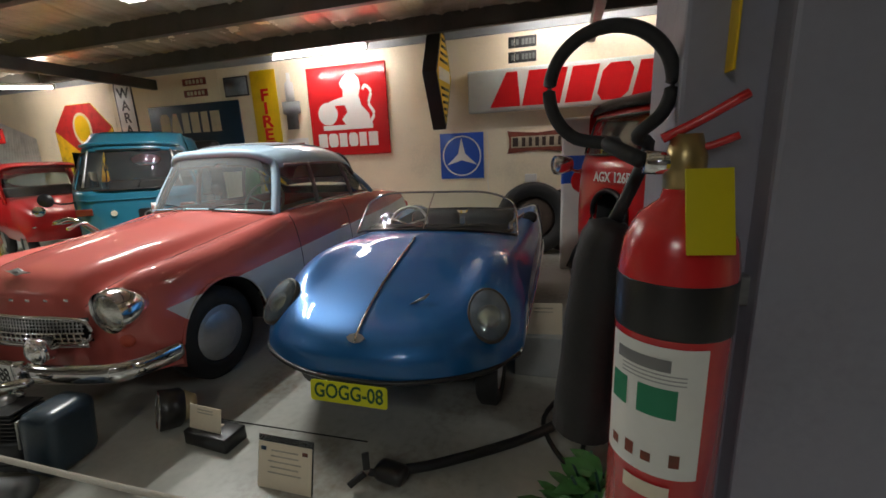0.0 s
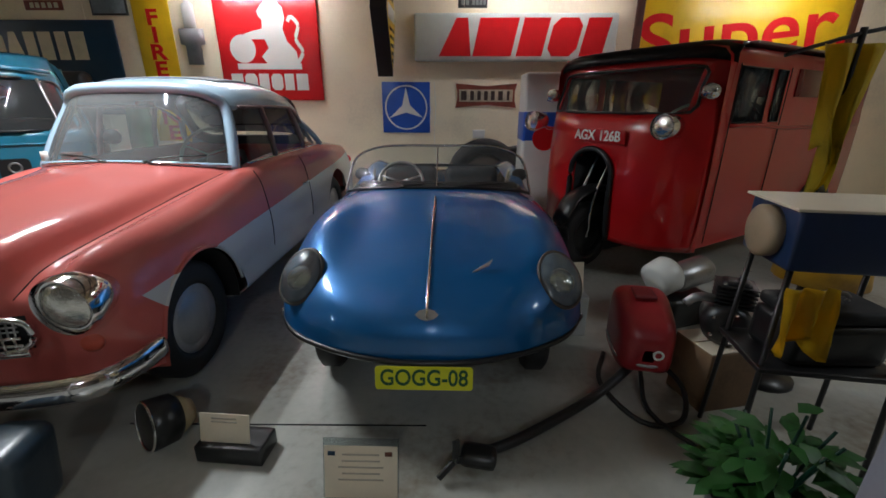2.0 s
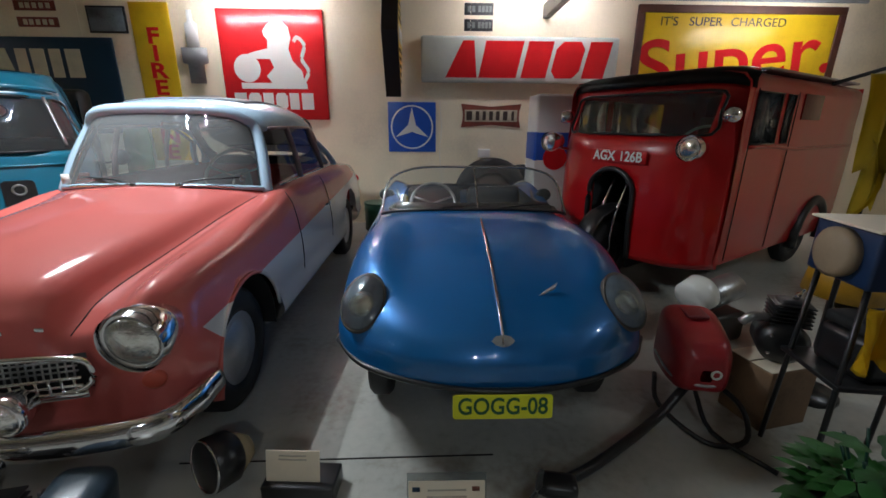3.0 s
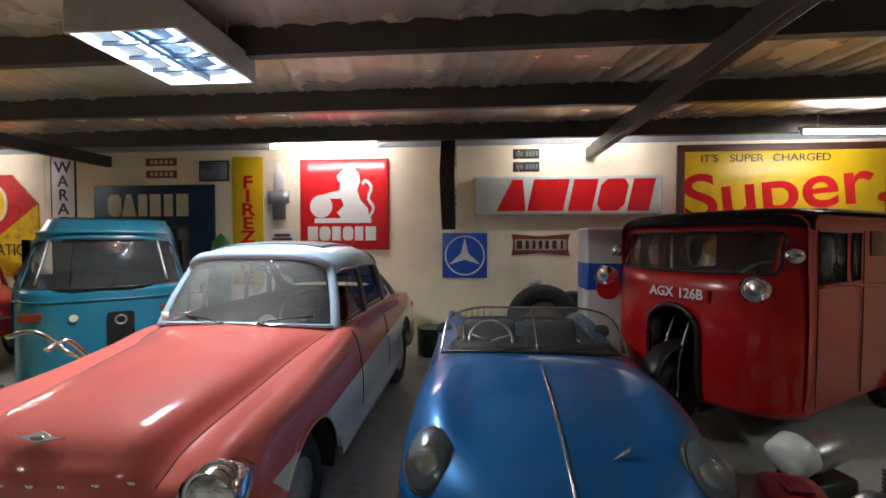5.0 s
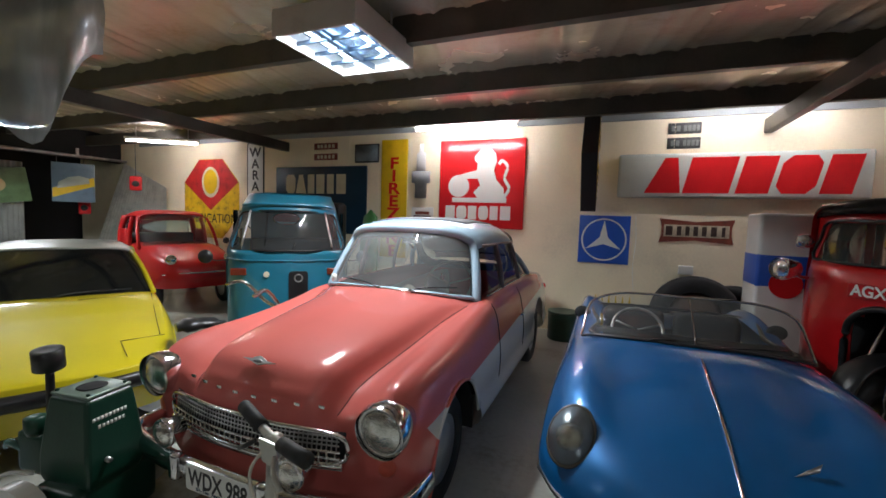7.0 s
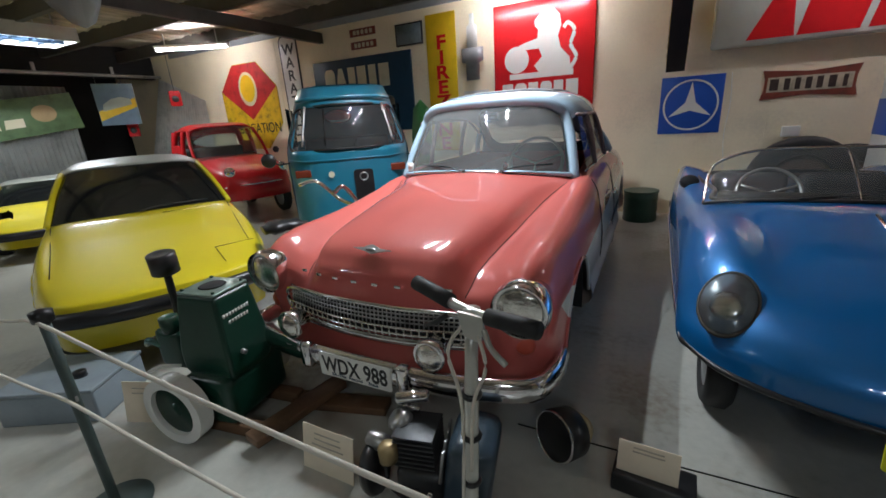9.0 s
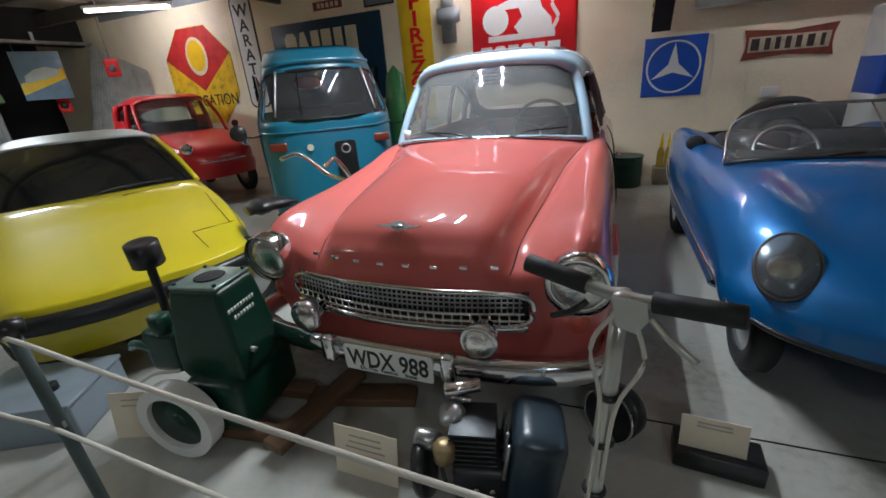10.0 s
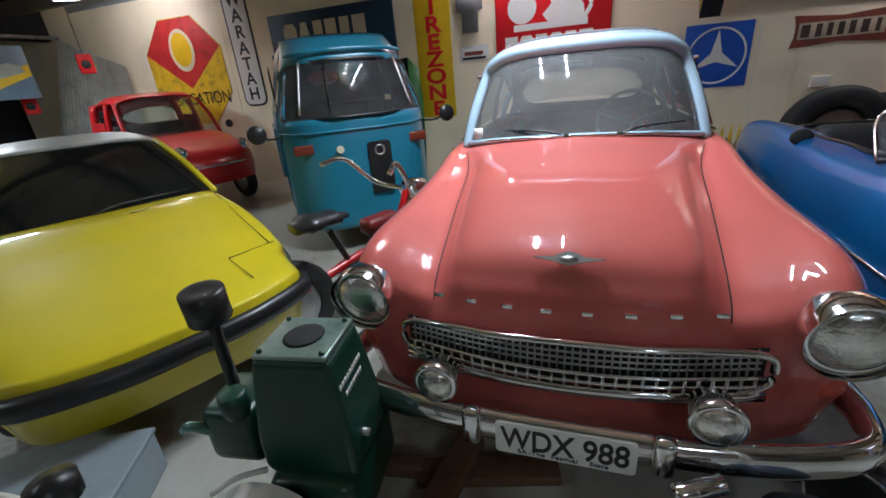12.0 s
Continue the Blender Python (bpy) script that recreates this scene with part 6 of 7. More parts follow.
def scooter():
    e = thing("scooter", "silver scooter column with black foam grips", "scooter", pose(-2.03, 0.74, 0))
    SILVER = mat("silver_tube", (0.5, 0.5, 0.46), 0.3, metal=0.6, var=0.15)
    lean = lambda z: 0.036 * (z - 0.08) / 0.88
    part("column", tube([(0, 0, 0.08), (lean(0.5), 0, 0.5), (lean(0.96), 0, 0.96)], 0.02, n=5, seg=14, radii=[0.024, 0.019, 0.016, 0.014]), SILVER, e, "silver steering column")
    for z in (0.55, 0.68, 0.79):
        part("tie", lathe([(0.021, -0.006), (0.024, 0), (0.021, 0.006)], pose(lean(z), 0, z), seg=14), BLACK, e)
    part("head", box(0.032, 0.04, 0.06, (0.037, 0, 0.965), 0.012), SILVER, e)
    part("bracket", plate([(0.03, 0.945), (0.06, 0.935), (0.075, 0.96), (0.07, 0.99), (0.02, 0.995)], -0.028, -0.022), SILVER, e, "pale stamped bracket", False)
    c = Vector((0.032, 0, 0))
    d = Vector((0.93, -0.37, 0))
    part("handlebar", tube([c - d * 0.14 + Vector((0, 0, 1.0)), c + Vector((0, 0, 0.985)), c + d * 0.14 + Vector((0, 0, 1.0))], 0.011, n=4), SILVER, e)
    for s in (-1, 1):
        part("grip", tube([c + s * d * 0.052 + Vector((0, 0, 0.99)), c + s * d * 0.165 + Vector((0, 0, 1.003))], 0.017, n=3, seg=14), RUBBER, e, "black foam grip")
        part("brake_lever", tube([c + s * d * 0.05 + Vector((0, -0.02, 0.97)), c + s * d * 0.075 + Vector((0.0, -0.04, 0.955)), c + s * d * 0.11 + Vector((0, -0.04, 0.935))], 0.006, n=4, seg=6), BLACK if s < 0 else SILVER, e)
    part("cable", tube([(0.03, -0.02, 0.97), (-0.005, -0.03, 0.9), (0.018, -0.026, 0.76), (0.0, -0.022, 0.4)], 0.004, n=5, seg=6), ROPE, e, "pale brake cable")
    part("cable", tube([(0.06, -0.025, 0.95), (0.075, -0.03, 0.88), (0.042, -0.024, 0.78), (0.03, -0.02, 0.6)], 0.004, n=5, seg=6), ROPE, e, "pale brake cable")
    part("fork", tube([(0, 0, 0.14), (-0.026, 0, 0.1), (-0.026, 0.0, 0.06)], 0.008, n=3, seg=8), SILVER, e)
    part("stand", box(0.16, 0.14, 0.02, (0, 0.02, 0.01), 0.006), BLACK_MATT, e, "flat black display stand")
    wheel(e, 0, 0.0, 0.083, 0.063, 0.03, DULL_STEEL)


scooter()


GREASY = mat("greasy_alloy", (0.05, 0.052, 0.055), 0.4, metal=0.5, var=0.4, scale=12)


def bike_motor():
    e = thing("small_engine", "small bicycle engine with dark blue cowl", "engine", pose(-2.36, 1.1, 0, 0, 0, 12))
    part("block", box(0.18, 0.2, 0.16, (0, 0, 0.09), 0.03, seg=3), GREASY, e, "greasy alloy crankcase")
    for k in range(7):
        part("fin", box(0.15, 0.15, 0.007, (-0.02, -0.01, 0.18 + 0.02 * k), 0.002), GREASY, e)
    part("cowl", box(0.17, 0.24, 0.32, (0.15, 0, 0.18), 0.06, pose(0, 0, 0, 0, 8, 0), seg=4), mat("blue_black_cowl", (0.035, 0.055, 0.075), 0.3, var=0.2), e, "dark blue-grey cowl")
    for k in range(4):
        part("cowl_louvre", box(0.012, 0.02, 0.14, (0.055 - 0.004 * k, -0.09 + 0.05 * k, 0.22), 0.004, pose(0, 0, 0, 0, 8, 0)), DULL_STEEL, e)
    part("fuel_pipe", tube([(-0.13, -0.08, 0.2), (-0.09, -0.14, 0.14), (0.02, -0.17, 0.12), (0.08, -0.14, 0.1)], 0.007, n=5, seg=8), BLACK, e)
    part("exhaust_stub", lathe([(0.02, 0), (0.024, 0.01), (0.024, 0.12), (0.018, 0.125)], pose(-0.12, 0.05, 0.36, 0, 84, 10), seg=18), CHROME, e, "bright exhaust stub")
    part("float_bowl", lathe([(0.02, 0), (0.034, 0.01), (0.036, 0.06), (0.026, 0.075), (0.01, 0.08)], pose(-0.11, -0.09, 0.2), seg=18), mat("tan_alloy", (0.36, 0.27, 0.14), 0.4, metal=0.5, var=0.3), e, "tan float bowl")
    for k in range(3):
        part("bolt", lathe([(0.01, 0), (0.01, 0.012), (0.001, 0.014)], pose(-0.06 + 0.05 * k, -0.102, 0.1, 90, 0, 0), seg=6), CHROME, e)
    part("carburettor", lathe([(0.03, 0), (0.035, 0.04), (0.028, 0.08), (0.02, 0.09)], pose(-0.14, -0.02, 0.2, 0, -70, 0), seg=18), DULL_STEEL, e)
    part("air_filter", lathe([(0.03, 0), (0.045, 0.01), (0.045, 0.05), (0.03, 0.06)], pose(-0.08, 0.02, 0.27, 20, -30, 0), seg=18), DULL_STEEL, e)
    part("spark_plug", tube([(-0.03, 0.05, 0.32), (-0.1, 0.06, 0.325)], 0.014, n=2, seg=10), CHROME, e)
    part("pulley", lathe([(0.09, -0.02), (0.1, 0), (0.09, 0.02)], pose(-0.19, -0.05, 0.12, 0, 80, 0), seg=28), BLACK, e, "black drive pulley")
    part("silencer", tube([(0.24, -0.22, 0.06), (0.1, -0.24, 0.065), (-0.02, -0.24, 0.06)], 0.045, n=4, seg=14), mat("grey_silencer", (0.16, 0.17, 0.18), 0.45, var=0.3), e, "grey rounded silencer")


bike_motor()


def horn_drum():
    e = thing("round_lamp", "dark round lamp casing with pale back lying on the floor", "lamp", pose(-1.93, 1.47, 0.1, 80, 0, -35))
    part("casing", lathe([(0.06, -0.08), (0.1, -0.04), (0.105, 0.05), (0.09, 0.055)], seg=28), BLACK, e)
    part("back", lathe([(0.001, -0.12), (0.05, -0.115), (0.085, -0.06)], seg=28), mat("tan_back", (0.36, 0.28, 0.16), 0.5), e, "tan back shell")
    part("rim", lathe([(0.098, 0.05), (0.106, 0.056), (0.1, 0.062), (0.094, 0.056)], seg=28, closed=True), CHROME, e)


horn_drum()


def display_card(x, y, w, h, z0, tilt, rz, label, lines=3, flags=False, stand=None):
    e = thing("display_card", label, "card", pose(x, y, z0, 0, 0, rz), "display cards")
    t = pose(0, 0, 0, -tilt, 0, 0)
    part("sheet", box(w, 0.004, h, (0, 0, h / 2), 0.001, t), CARD, e)
    for k in range(lines):
        part("text_line", box(w * (0.5 if k == 0 else 0.62 - 0.1 * (k % 2)), 0.001, 0.006, (0, -0.0026, h * (0.84 - 0.12 * k)), m=t), mat("grey_print_line", (0.47, 0.41, 0.32), 0.6), e)
    if flags:
        part("flag", box(0.026, 0.001, 0.016, (-w * 0.4, -0.0028, h * 0.86), m=t), S_NAVY, e), part("flag", box(0.026, 0.001, 0.016, (w * 0.38, -0.0028, h * 0.86), m=t), S_RUST, e)
        part("holder", box(w + 0.01, 0.003, h + 0.03, (0, 0.004, h / 2 + 0.012), 0.001, t), GLASS, e, "clear plastic holder")
    else:
        part("foot", box(w * 0.6, 0.06, 0.006, (0, 0.03, 0.003), 0.002), CARD, e)
    return e


display_card(-1.06, 1.225, 0.26, 0.195, 0.0, 14, 0, "cream information card in a clear plastic holder", 5, True)
e = thing("card_block", "low black wooden block holding a card", "block", pose(-1.6, 1.42, 0, 0, 0, -4))
part("block", box(0.27, 0.13, 0.075, (0, 0, 0.0375), 0.008), BLACK, e)
display_card(-1.625, 1.39, 0.2, 0.12, 0.075, 12, -3, "plain cream card leaning on a black block", 2)
display_card(-2.77, 0.99, 0.26, 0.2, 0.0, 10, 0, "cream card with a small printed crest on the floor", 4, False)
display_card(-3.72, 0.83, 0.2, 0.2, 0.08, 10, 20, "cream card propped beside the engine", 2)
display_card(-0.06, 2.4, 0.22, 0.19, 0.26, 10, 8, "cream card beside the red outboard", 2)
e = thing("pale_plinth", "low pale grey plinth on the floor", "plinth", pose(-0.08, 2.5, 0))
part("block", box(0.3, 0.3, 0.26, (0, 0, 0.13), 0.01), mat("pale_grey_board", (0.42, 0.44, 0.44), 0.5), e)
e = thing("steel_box", "grey-blue painted steel box on the floor", "box", pose(-4.38, 0.83, 0, 0, 0, 28))
GREY_BLUE = mat("grey_blue_paint", (0.26, 0.31, 0.35), 0.4, var=0.12)
part("case", box(0.5, 0.36, 0.17, (0, 0, 0.085), 0.012), GREY_BLUE, e)
part("lid", box(0.51, 0.37, 0.02, (0, 0, 0.18), 0.006), GREY_BLUE, e)
part("knob", lathe([(0.03, 0), (0.03, 0.03), (0.02, 0.035)], pose(0.1, -0.05, 0.19), seg=18), BLACK, e)
for x, y, z, a in ((-3.0, 1.35, 0, 15), (-3.12, 1.2, 0.041, 80)):
    e = thing("timber_offcut", "rough brown timber offcut on the floor", "timber", pose(x, y, z, 0, 0, a), "timber offcuts")
    part("plank", box(0.5, 0.1, 0.04, (0, 0, 0.02), 0.006), WOOD_BROWN, e)


def outboard():
    e = thing("outboard_motor", "red outboard motor with black tubular stand", "motor", pose(0.2, 1.96, 0, 0, 0, -10))
    R = []
    for y, hx, z0, z1 in ((-0.17, 0.03, 0.2, 0.26), (-0.165, 0.09, 0.15, 0.32), (-0.1, 0.12, 0.12, 0.39), (0.05, 0.13, 0.12, 0.44), (0.14, 0.125, 0.13, 0.45), (0.18, 0.09, 0.18, 0.42), (0.185, 0.03, 0.25, 0.36)):
        R.append([(0, y, z1), (hx * 0.7, y, z1 - 0.005), (hx, y, z1 - 0.05), (hx * 1.03, y, (z0 + z1) / 2), (hx, y, z0 + 0.03), (hx * 0.7, y, z0), (0, y, z0)])
    part("cowl", sheet(grid_points(R, 4, 4)), mat("faded_red_cowl", (0.33, 0.02, 0.025), 0.32, var=0.15, coat=0.3), e, "faded red engine cowl")
    part("trim_band", tube([(-0.135, 0.1, 0.2), (-0.12, -0.1, 0.18), (0, -0.175, 0.18), (0.12, -0.1, 0.18), (0.135, 0.1, 0.2)], 0.008, n=5, seg=6), DULL_STEEL, e)
    part("cowl_grip", box(0.1, 0.12, 0.02, (0, 0.06, 0.447), 0.008), mat("dark_red_inlay", (0.14, 0.01, 0.012), 0.5), e)
    part("maker_badge", ring(0.015, 0.025, -0.006, 0.0, 20), S_WHITE, e).matrix_world = e.matrix_world @ pose(0.04, -0.168, 0.24)
    part("shaft", tube([(-0.05, -0.1, 0.12), (-0.25, -0.3, 0.06), (-0.55, -0.58, 0.045), (-0.7, -0.7, 0.05)], 0.022, n=5, seg=10), BLACK, e, "black drive shaft")
    part("skeg", box(0.14, 0.09, 0.06, (-0.72, -0.72, 0.05), 0.025, pose(0, 0, 0, 0, 0, 0)), BLACK, e)
    part("stand_loop", tube([(-0.16, 0.0, 0.12), (-0.2, -0.2, 0.08), (-0.05, -0.36, 0.02), (0.12, -0.34, 0.03), (0.16, -0.2, 0.1), (0.1, -0.05, 0.13)], 0.012, n=5, seg=8), BLACK, e, "bent black tube")
    part("tiller", tube([(0, -0.1, 0.1), (0.0, -0.3, 0.03), (0.16, -0.5, 0.02)], 0.011, n=4, seg=8), BLACK, e)
    for k in range(3):
        a = radians(120 * k)
        part("blade", box(0.03, 0.012, 0.08, (0, 0, 0.05), 0.004, pose(-0.8, -0.78, 0.075) @ pose(0, 0, 0, 0, 120 * k, 45)), BLACK, e)


outboard()


def clutter_right():
    e = thing("pump_motor", "grey and black motor unit with white end bell", "motor", pose(0.68, 2.56, 0.0, 0, 0, 20))
    part("bell", lathe([(0.07, -0.1), (0.11, -0.09), (0.115, 0.02), (0.09, 0.05), (0.06, 0.05)], pose(-0.1, 0, 0.34, 0, 70, 0), seg=28), S_WHITE, e, "white end bell")
    part("body", lathe([(0.08, 0), (0.09, 0.02), (0.09, 0.24), (0.07, 0.27)], pose(-0.04, 0, 0.3, 0, 80, 0), seg=28), DULL_STEEL, e)
    part("base", box(0.34, 0.22, 0.2, (0.06, 0, 0.1), 0.03), BLACK, e)
    e = thing("blue_case", "dark blue machine case with pale top on a steel stand", "machine", pose(0.58, 1.5, 0, 0, 0, -8))
    part("case", box(0.46, 0.28, 0.2, (0, 0, 0.92), 0.012), mat("dark_blue_case", (0.01, 0.03, 0.09), 0.35, var=0.15), e)
    part("tray", box(0.5, 0.3, 0.01, (0, 0, 1.025), 0.003), CARD, e, "pale card top")
    part("end_cap", lathe([(0.09, 0), (0.09, 0.03), (0.07, 0.04)], pose(-0.23, 0, 0.92, 0, -90, 0), seg=26), mat("tan_end", (0.34, 0.25, 0.16), 0.5), e)
    for sx in (-1, 1):
        for sy in (-1, 1):
            part("leg", tube([(sx * 0.2, sy * 0.11, 0.83), (sx * 0.22, sy * 0.14, 0.0)], 0.01, n=2), BLACK, e)
    part("shelf", box(0.46, 0.3, 0.02, (0, 0, 0.45), 0.004), BLACK, e)
    e = thing("yellow_rag", "crumpled yellow cloth hung under the machine case", "cloth", pose(0.4, 1.35, 0.78))
    part("cloth", wavy(0.16, 0.2, 0.03, 3), S_YELLOW, e)
    e = thing("dark_toolbox", "dark machine parts stacked under the stand", "machine", pose(0.6, 1.5, 0.46))
    part("block", box(0.34, 0.22, 0.16, (0, 0, 0.08), 0.03), BLACK, e)
    part("lid", box(0.33, 0.21, 0.05, (0, 0, 0.185), 0.02), BLACK_MATT, e)
    part("handle", tube([(-0.07, 0, 0.2), (-0.06, 0, 0.235), (0.06, 0, 0.235), (0.07, 0, 0.2)], 0.008, n=3, seg=8), DULL_STEEL, e)
    e = thing("flag_pole", "dark thin pole with a crossbar and a yellow flag", "flag", pose(0.86, 1.98, 0))
    part("pole", tube([(0, 0, 0), (0, 0, 1.62)], 0.012, n=3), BLACK, e)
    part("crossbar", tube([(-0.28, 0, 1.52), (0, 0, 1.6), (0.24, 0, 1.64)], 0.008, n=3), BLACK, e)
    part("flag", wavy(0.26, 0.52, 0.04, 7, taper=0.75), mat("yellow_flag_cloth", (0.62, 0.46, 0.02), 0.7, var=0.2, fine=200), e, "draped yellow flag").matrix_world = e.matrix_world @ pose(-0.02, -0.02, 1.56)
    part("foot", lathe([(0.14, 0), (0.14, 0.02), (0.03, 0.03)], seg=20), BLACK, e)
    e = thing("cardboard_carton", "worn brown cardboard carton under a black engine", "carton", pose(0.5, 1.83, 0, 0, 0, 12))
    part("carton", box(0.27, 0.22, 0.3, (0, 0, 0.15), 0.006), mat("brown_cardboard", (0.2, 0.12, 0.065), 0.75, var=0.3, scale=7), e)
    for s in (-1, 1):
        part("flap", box(0.27, 0.1, 0.004, (0, s * 0.055, 0.304), 0.001), CARD, e)
    e = thing("black_engine", "black finned engine with bright bolts on a carton", "engine", pose(0.5, 1.83, 0.308, 0, 0, -25))
    part("crankcase", lathe([(0.05, -0.09), (0.095, -0.08), (0.1, 0.06), (0.07, 0.09), (0.03, 0.1)], pose(0, 0, 0.1, 90, 0, 0), seg=24), BLACK, e)
    for k in range(6):
        part("fin", box(0.15, 0.13, 0.007, (0.01, 0, 0.19 + 0.018 * k), 0.002), BLACK, e)
    part("head", box(0.11, 0.1, 0.13, (0.01, 0, 0.235), 0.02), BLACK, e)
    part("spark_plug", lathe([(0.012, 0), (0.012, 0.03), (0.006, 0.035), (0.006, 0.06)], pose(0.02, 0, 0.3, 15, 20, 0), seg=12), CHROME, e, "bright spark plug")
    part("inlet", tube([(-0.06, -0.02, 0.2), (-0.13, -0.05, 0.21), (-0.17, -0.05, 0.17)], 0.02, n=4, seg=12), DULL_STEEL, e)
    for k in range(5):
        a = radians(72 * k)
        part("bolt", lathe([(0.009, 0), (0.009, 0.012), (0.001, 0.014)], pose(0.07 * math.cos(a), -0.08, 0.1 + 0.07 * math.sin(a), 90, 0, 0), seg=6), CHROME, e)
    e = thing("orange_seat", "yellow-orange rounded machine guard", "machine", pose(1.35, 2.35, 0))
    part("guard", lathe([(0.001, 0.66), (0.12, 0.64), (0.2, 0.55), (0.22, 0.4)], seg=24), mat("orange_guard", (0.5, 0.27, 0.02), 0.4, var=0.25), e)
    part("stem", lathe([(0.08, 0), (0.08, 0.42)], seg=16), BLACK, e)


def potted_plant():
    e = thing("potted_plant", "dark green leafy plant in a low pot", "plant", pose(0.2, 1.08, 0) @ Matrix.Diagonal((0.95, 0.95, 0.85, 1)))
    part("pot", lathe([(0.1, 0), (0.13, 0.02), (0.16, 0.24), (0.17, 0.26), (0.15, 0.26)], seg=28), BLACK, e, "black plastic pot")
    part("soil", lathe([(0.15, 0.22), (0.14, 0.235), (0.001, 0.24)], seg=24), WOOD_BROWN, e)
    rnd = random.Random(4)
    leaf = bmesh.new()
    for k in range(150):
        a, r = rnd.uniform(0, 6.283), math.sqrt(rnd.random())
        p = Vector((0.2 * r * math.cos(a), 0.13 * r * math.sin(a), 0.32 + 0.28 * rnd.random() * (1.15 - r)))
        d = Vector((math.cos(a), math.sin(a), rnd.uniform(-0.2, 0.7))).normalized()
        s = d.cross(Vector((0, 0, 1))).normalized()
        l, w = rnd.uniform(0.06, 0.12), rnd.uniform(0.018, 0.032)
        up = s.cross(d)
        V = [leaf.verts.new(p + d * (l * t) + s * (w * q) + up * (-0.35 * l * t * t + 0.15 * w * abs(q))) for t, q in ((0, 0), (0.35, 1), (0.35, 0), (0.35, -1), (0.75, 0.75), (0.75, 0), (0.75, -0.75), (1.05, 0))]
        for f in ((0, 1, 2), (0, 2, 3), (1, 4, 5, 2), (2, 5, 6, 3), (4, 7, 5), (5, 7, 6)):
            leaf.faces.new([V[i] for i in f])
    tagged(part("leaves", leaf, mat("green_leaf", (0.018, 0.085, 0.014), 0.5, var=0.5, scale=9), e, "broad green leaves"), kind="stuff")
    for k in range(9):
        a = k * 0.7
        part("stem", tube([(0.03 * math.cos(a), 0.03 * math.sin(a), 0.23), (0.08 * math.cos(a), 0.06 * math.sin(a), 0.4), (0.14 * math.cos(a), 0.1 * math.sin(a), 0.55)], 0.005, n=3, seg=5), GREEN, e)


potted_plant()


def wavy(w, h, depth, seed, taper=0.0, n=14):
    """A hanging cloth with folds, its top edge at z = 0."""
    bm = bmesh.new()
    V = []
    for i in range(n + 1):
        row = []
        for j in range(n + 1):
            u, v = i / n - 0.5, j / n
            x = u * w * (1 - taper * v) + 0.06 * w * noise.noise((u * 3, v * 3, seed))
            row.append(bm.verts.new((x, depth * math.sin(u * 14 + 2 * v + seed) * (0.4 + v), -v * h * (1 + 0.25 * math.cos(u * 9 + seed)))))
        V.append(row)
    for i in range(n):
        for j in range(n):
            bm.faces.new((V[i][j], V[i + 1][j], V[i + 1][j + 1], V[i][j + 1]))
    bmesh.ops.solidify(bm, geom=bm.faces[:], thickness=0.002)
    return bm


clutter_right()

# ---- column and fire extinguisher beside the walkway ----
col = structure("column", box(0.53, 0.245, 3.0, (0.537, 0.7375, 1.5), 0.006), GREY_POST, "grey painted steel column", cat="column")
structure("column_edge", box(0.1, 0.2, 3.0, (0.226, 0.76, 1.498), 0.006), GREY_POST, "grey painted steel flange of the column", cat="column")


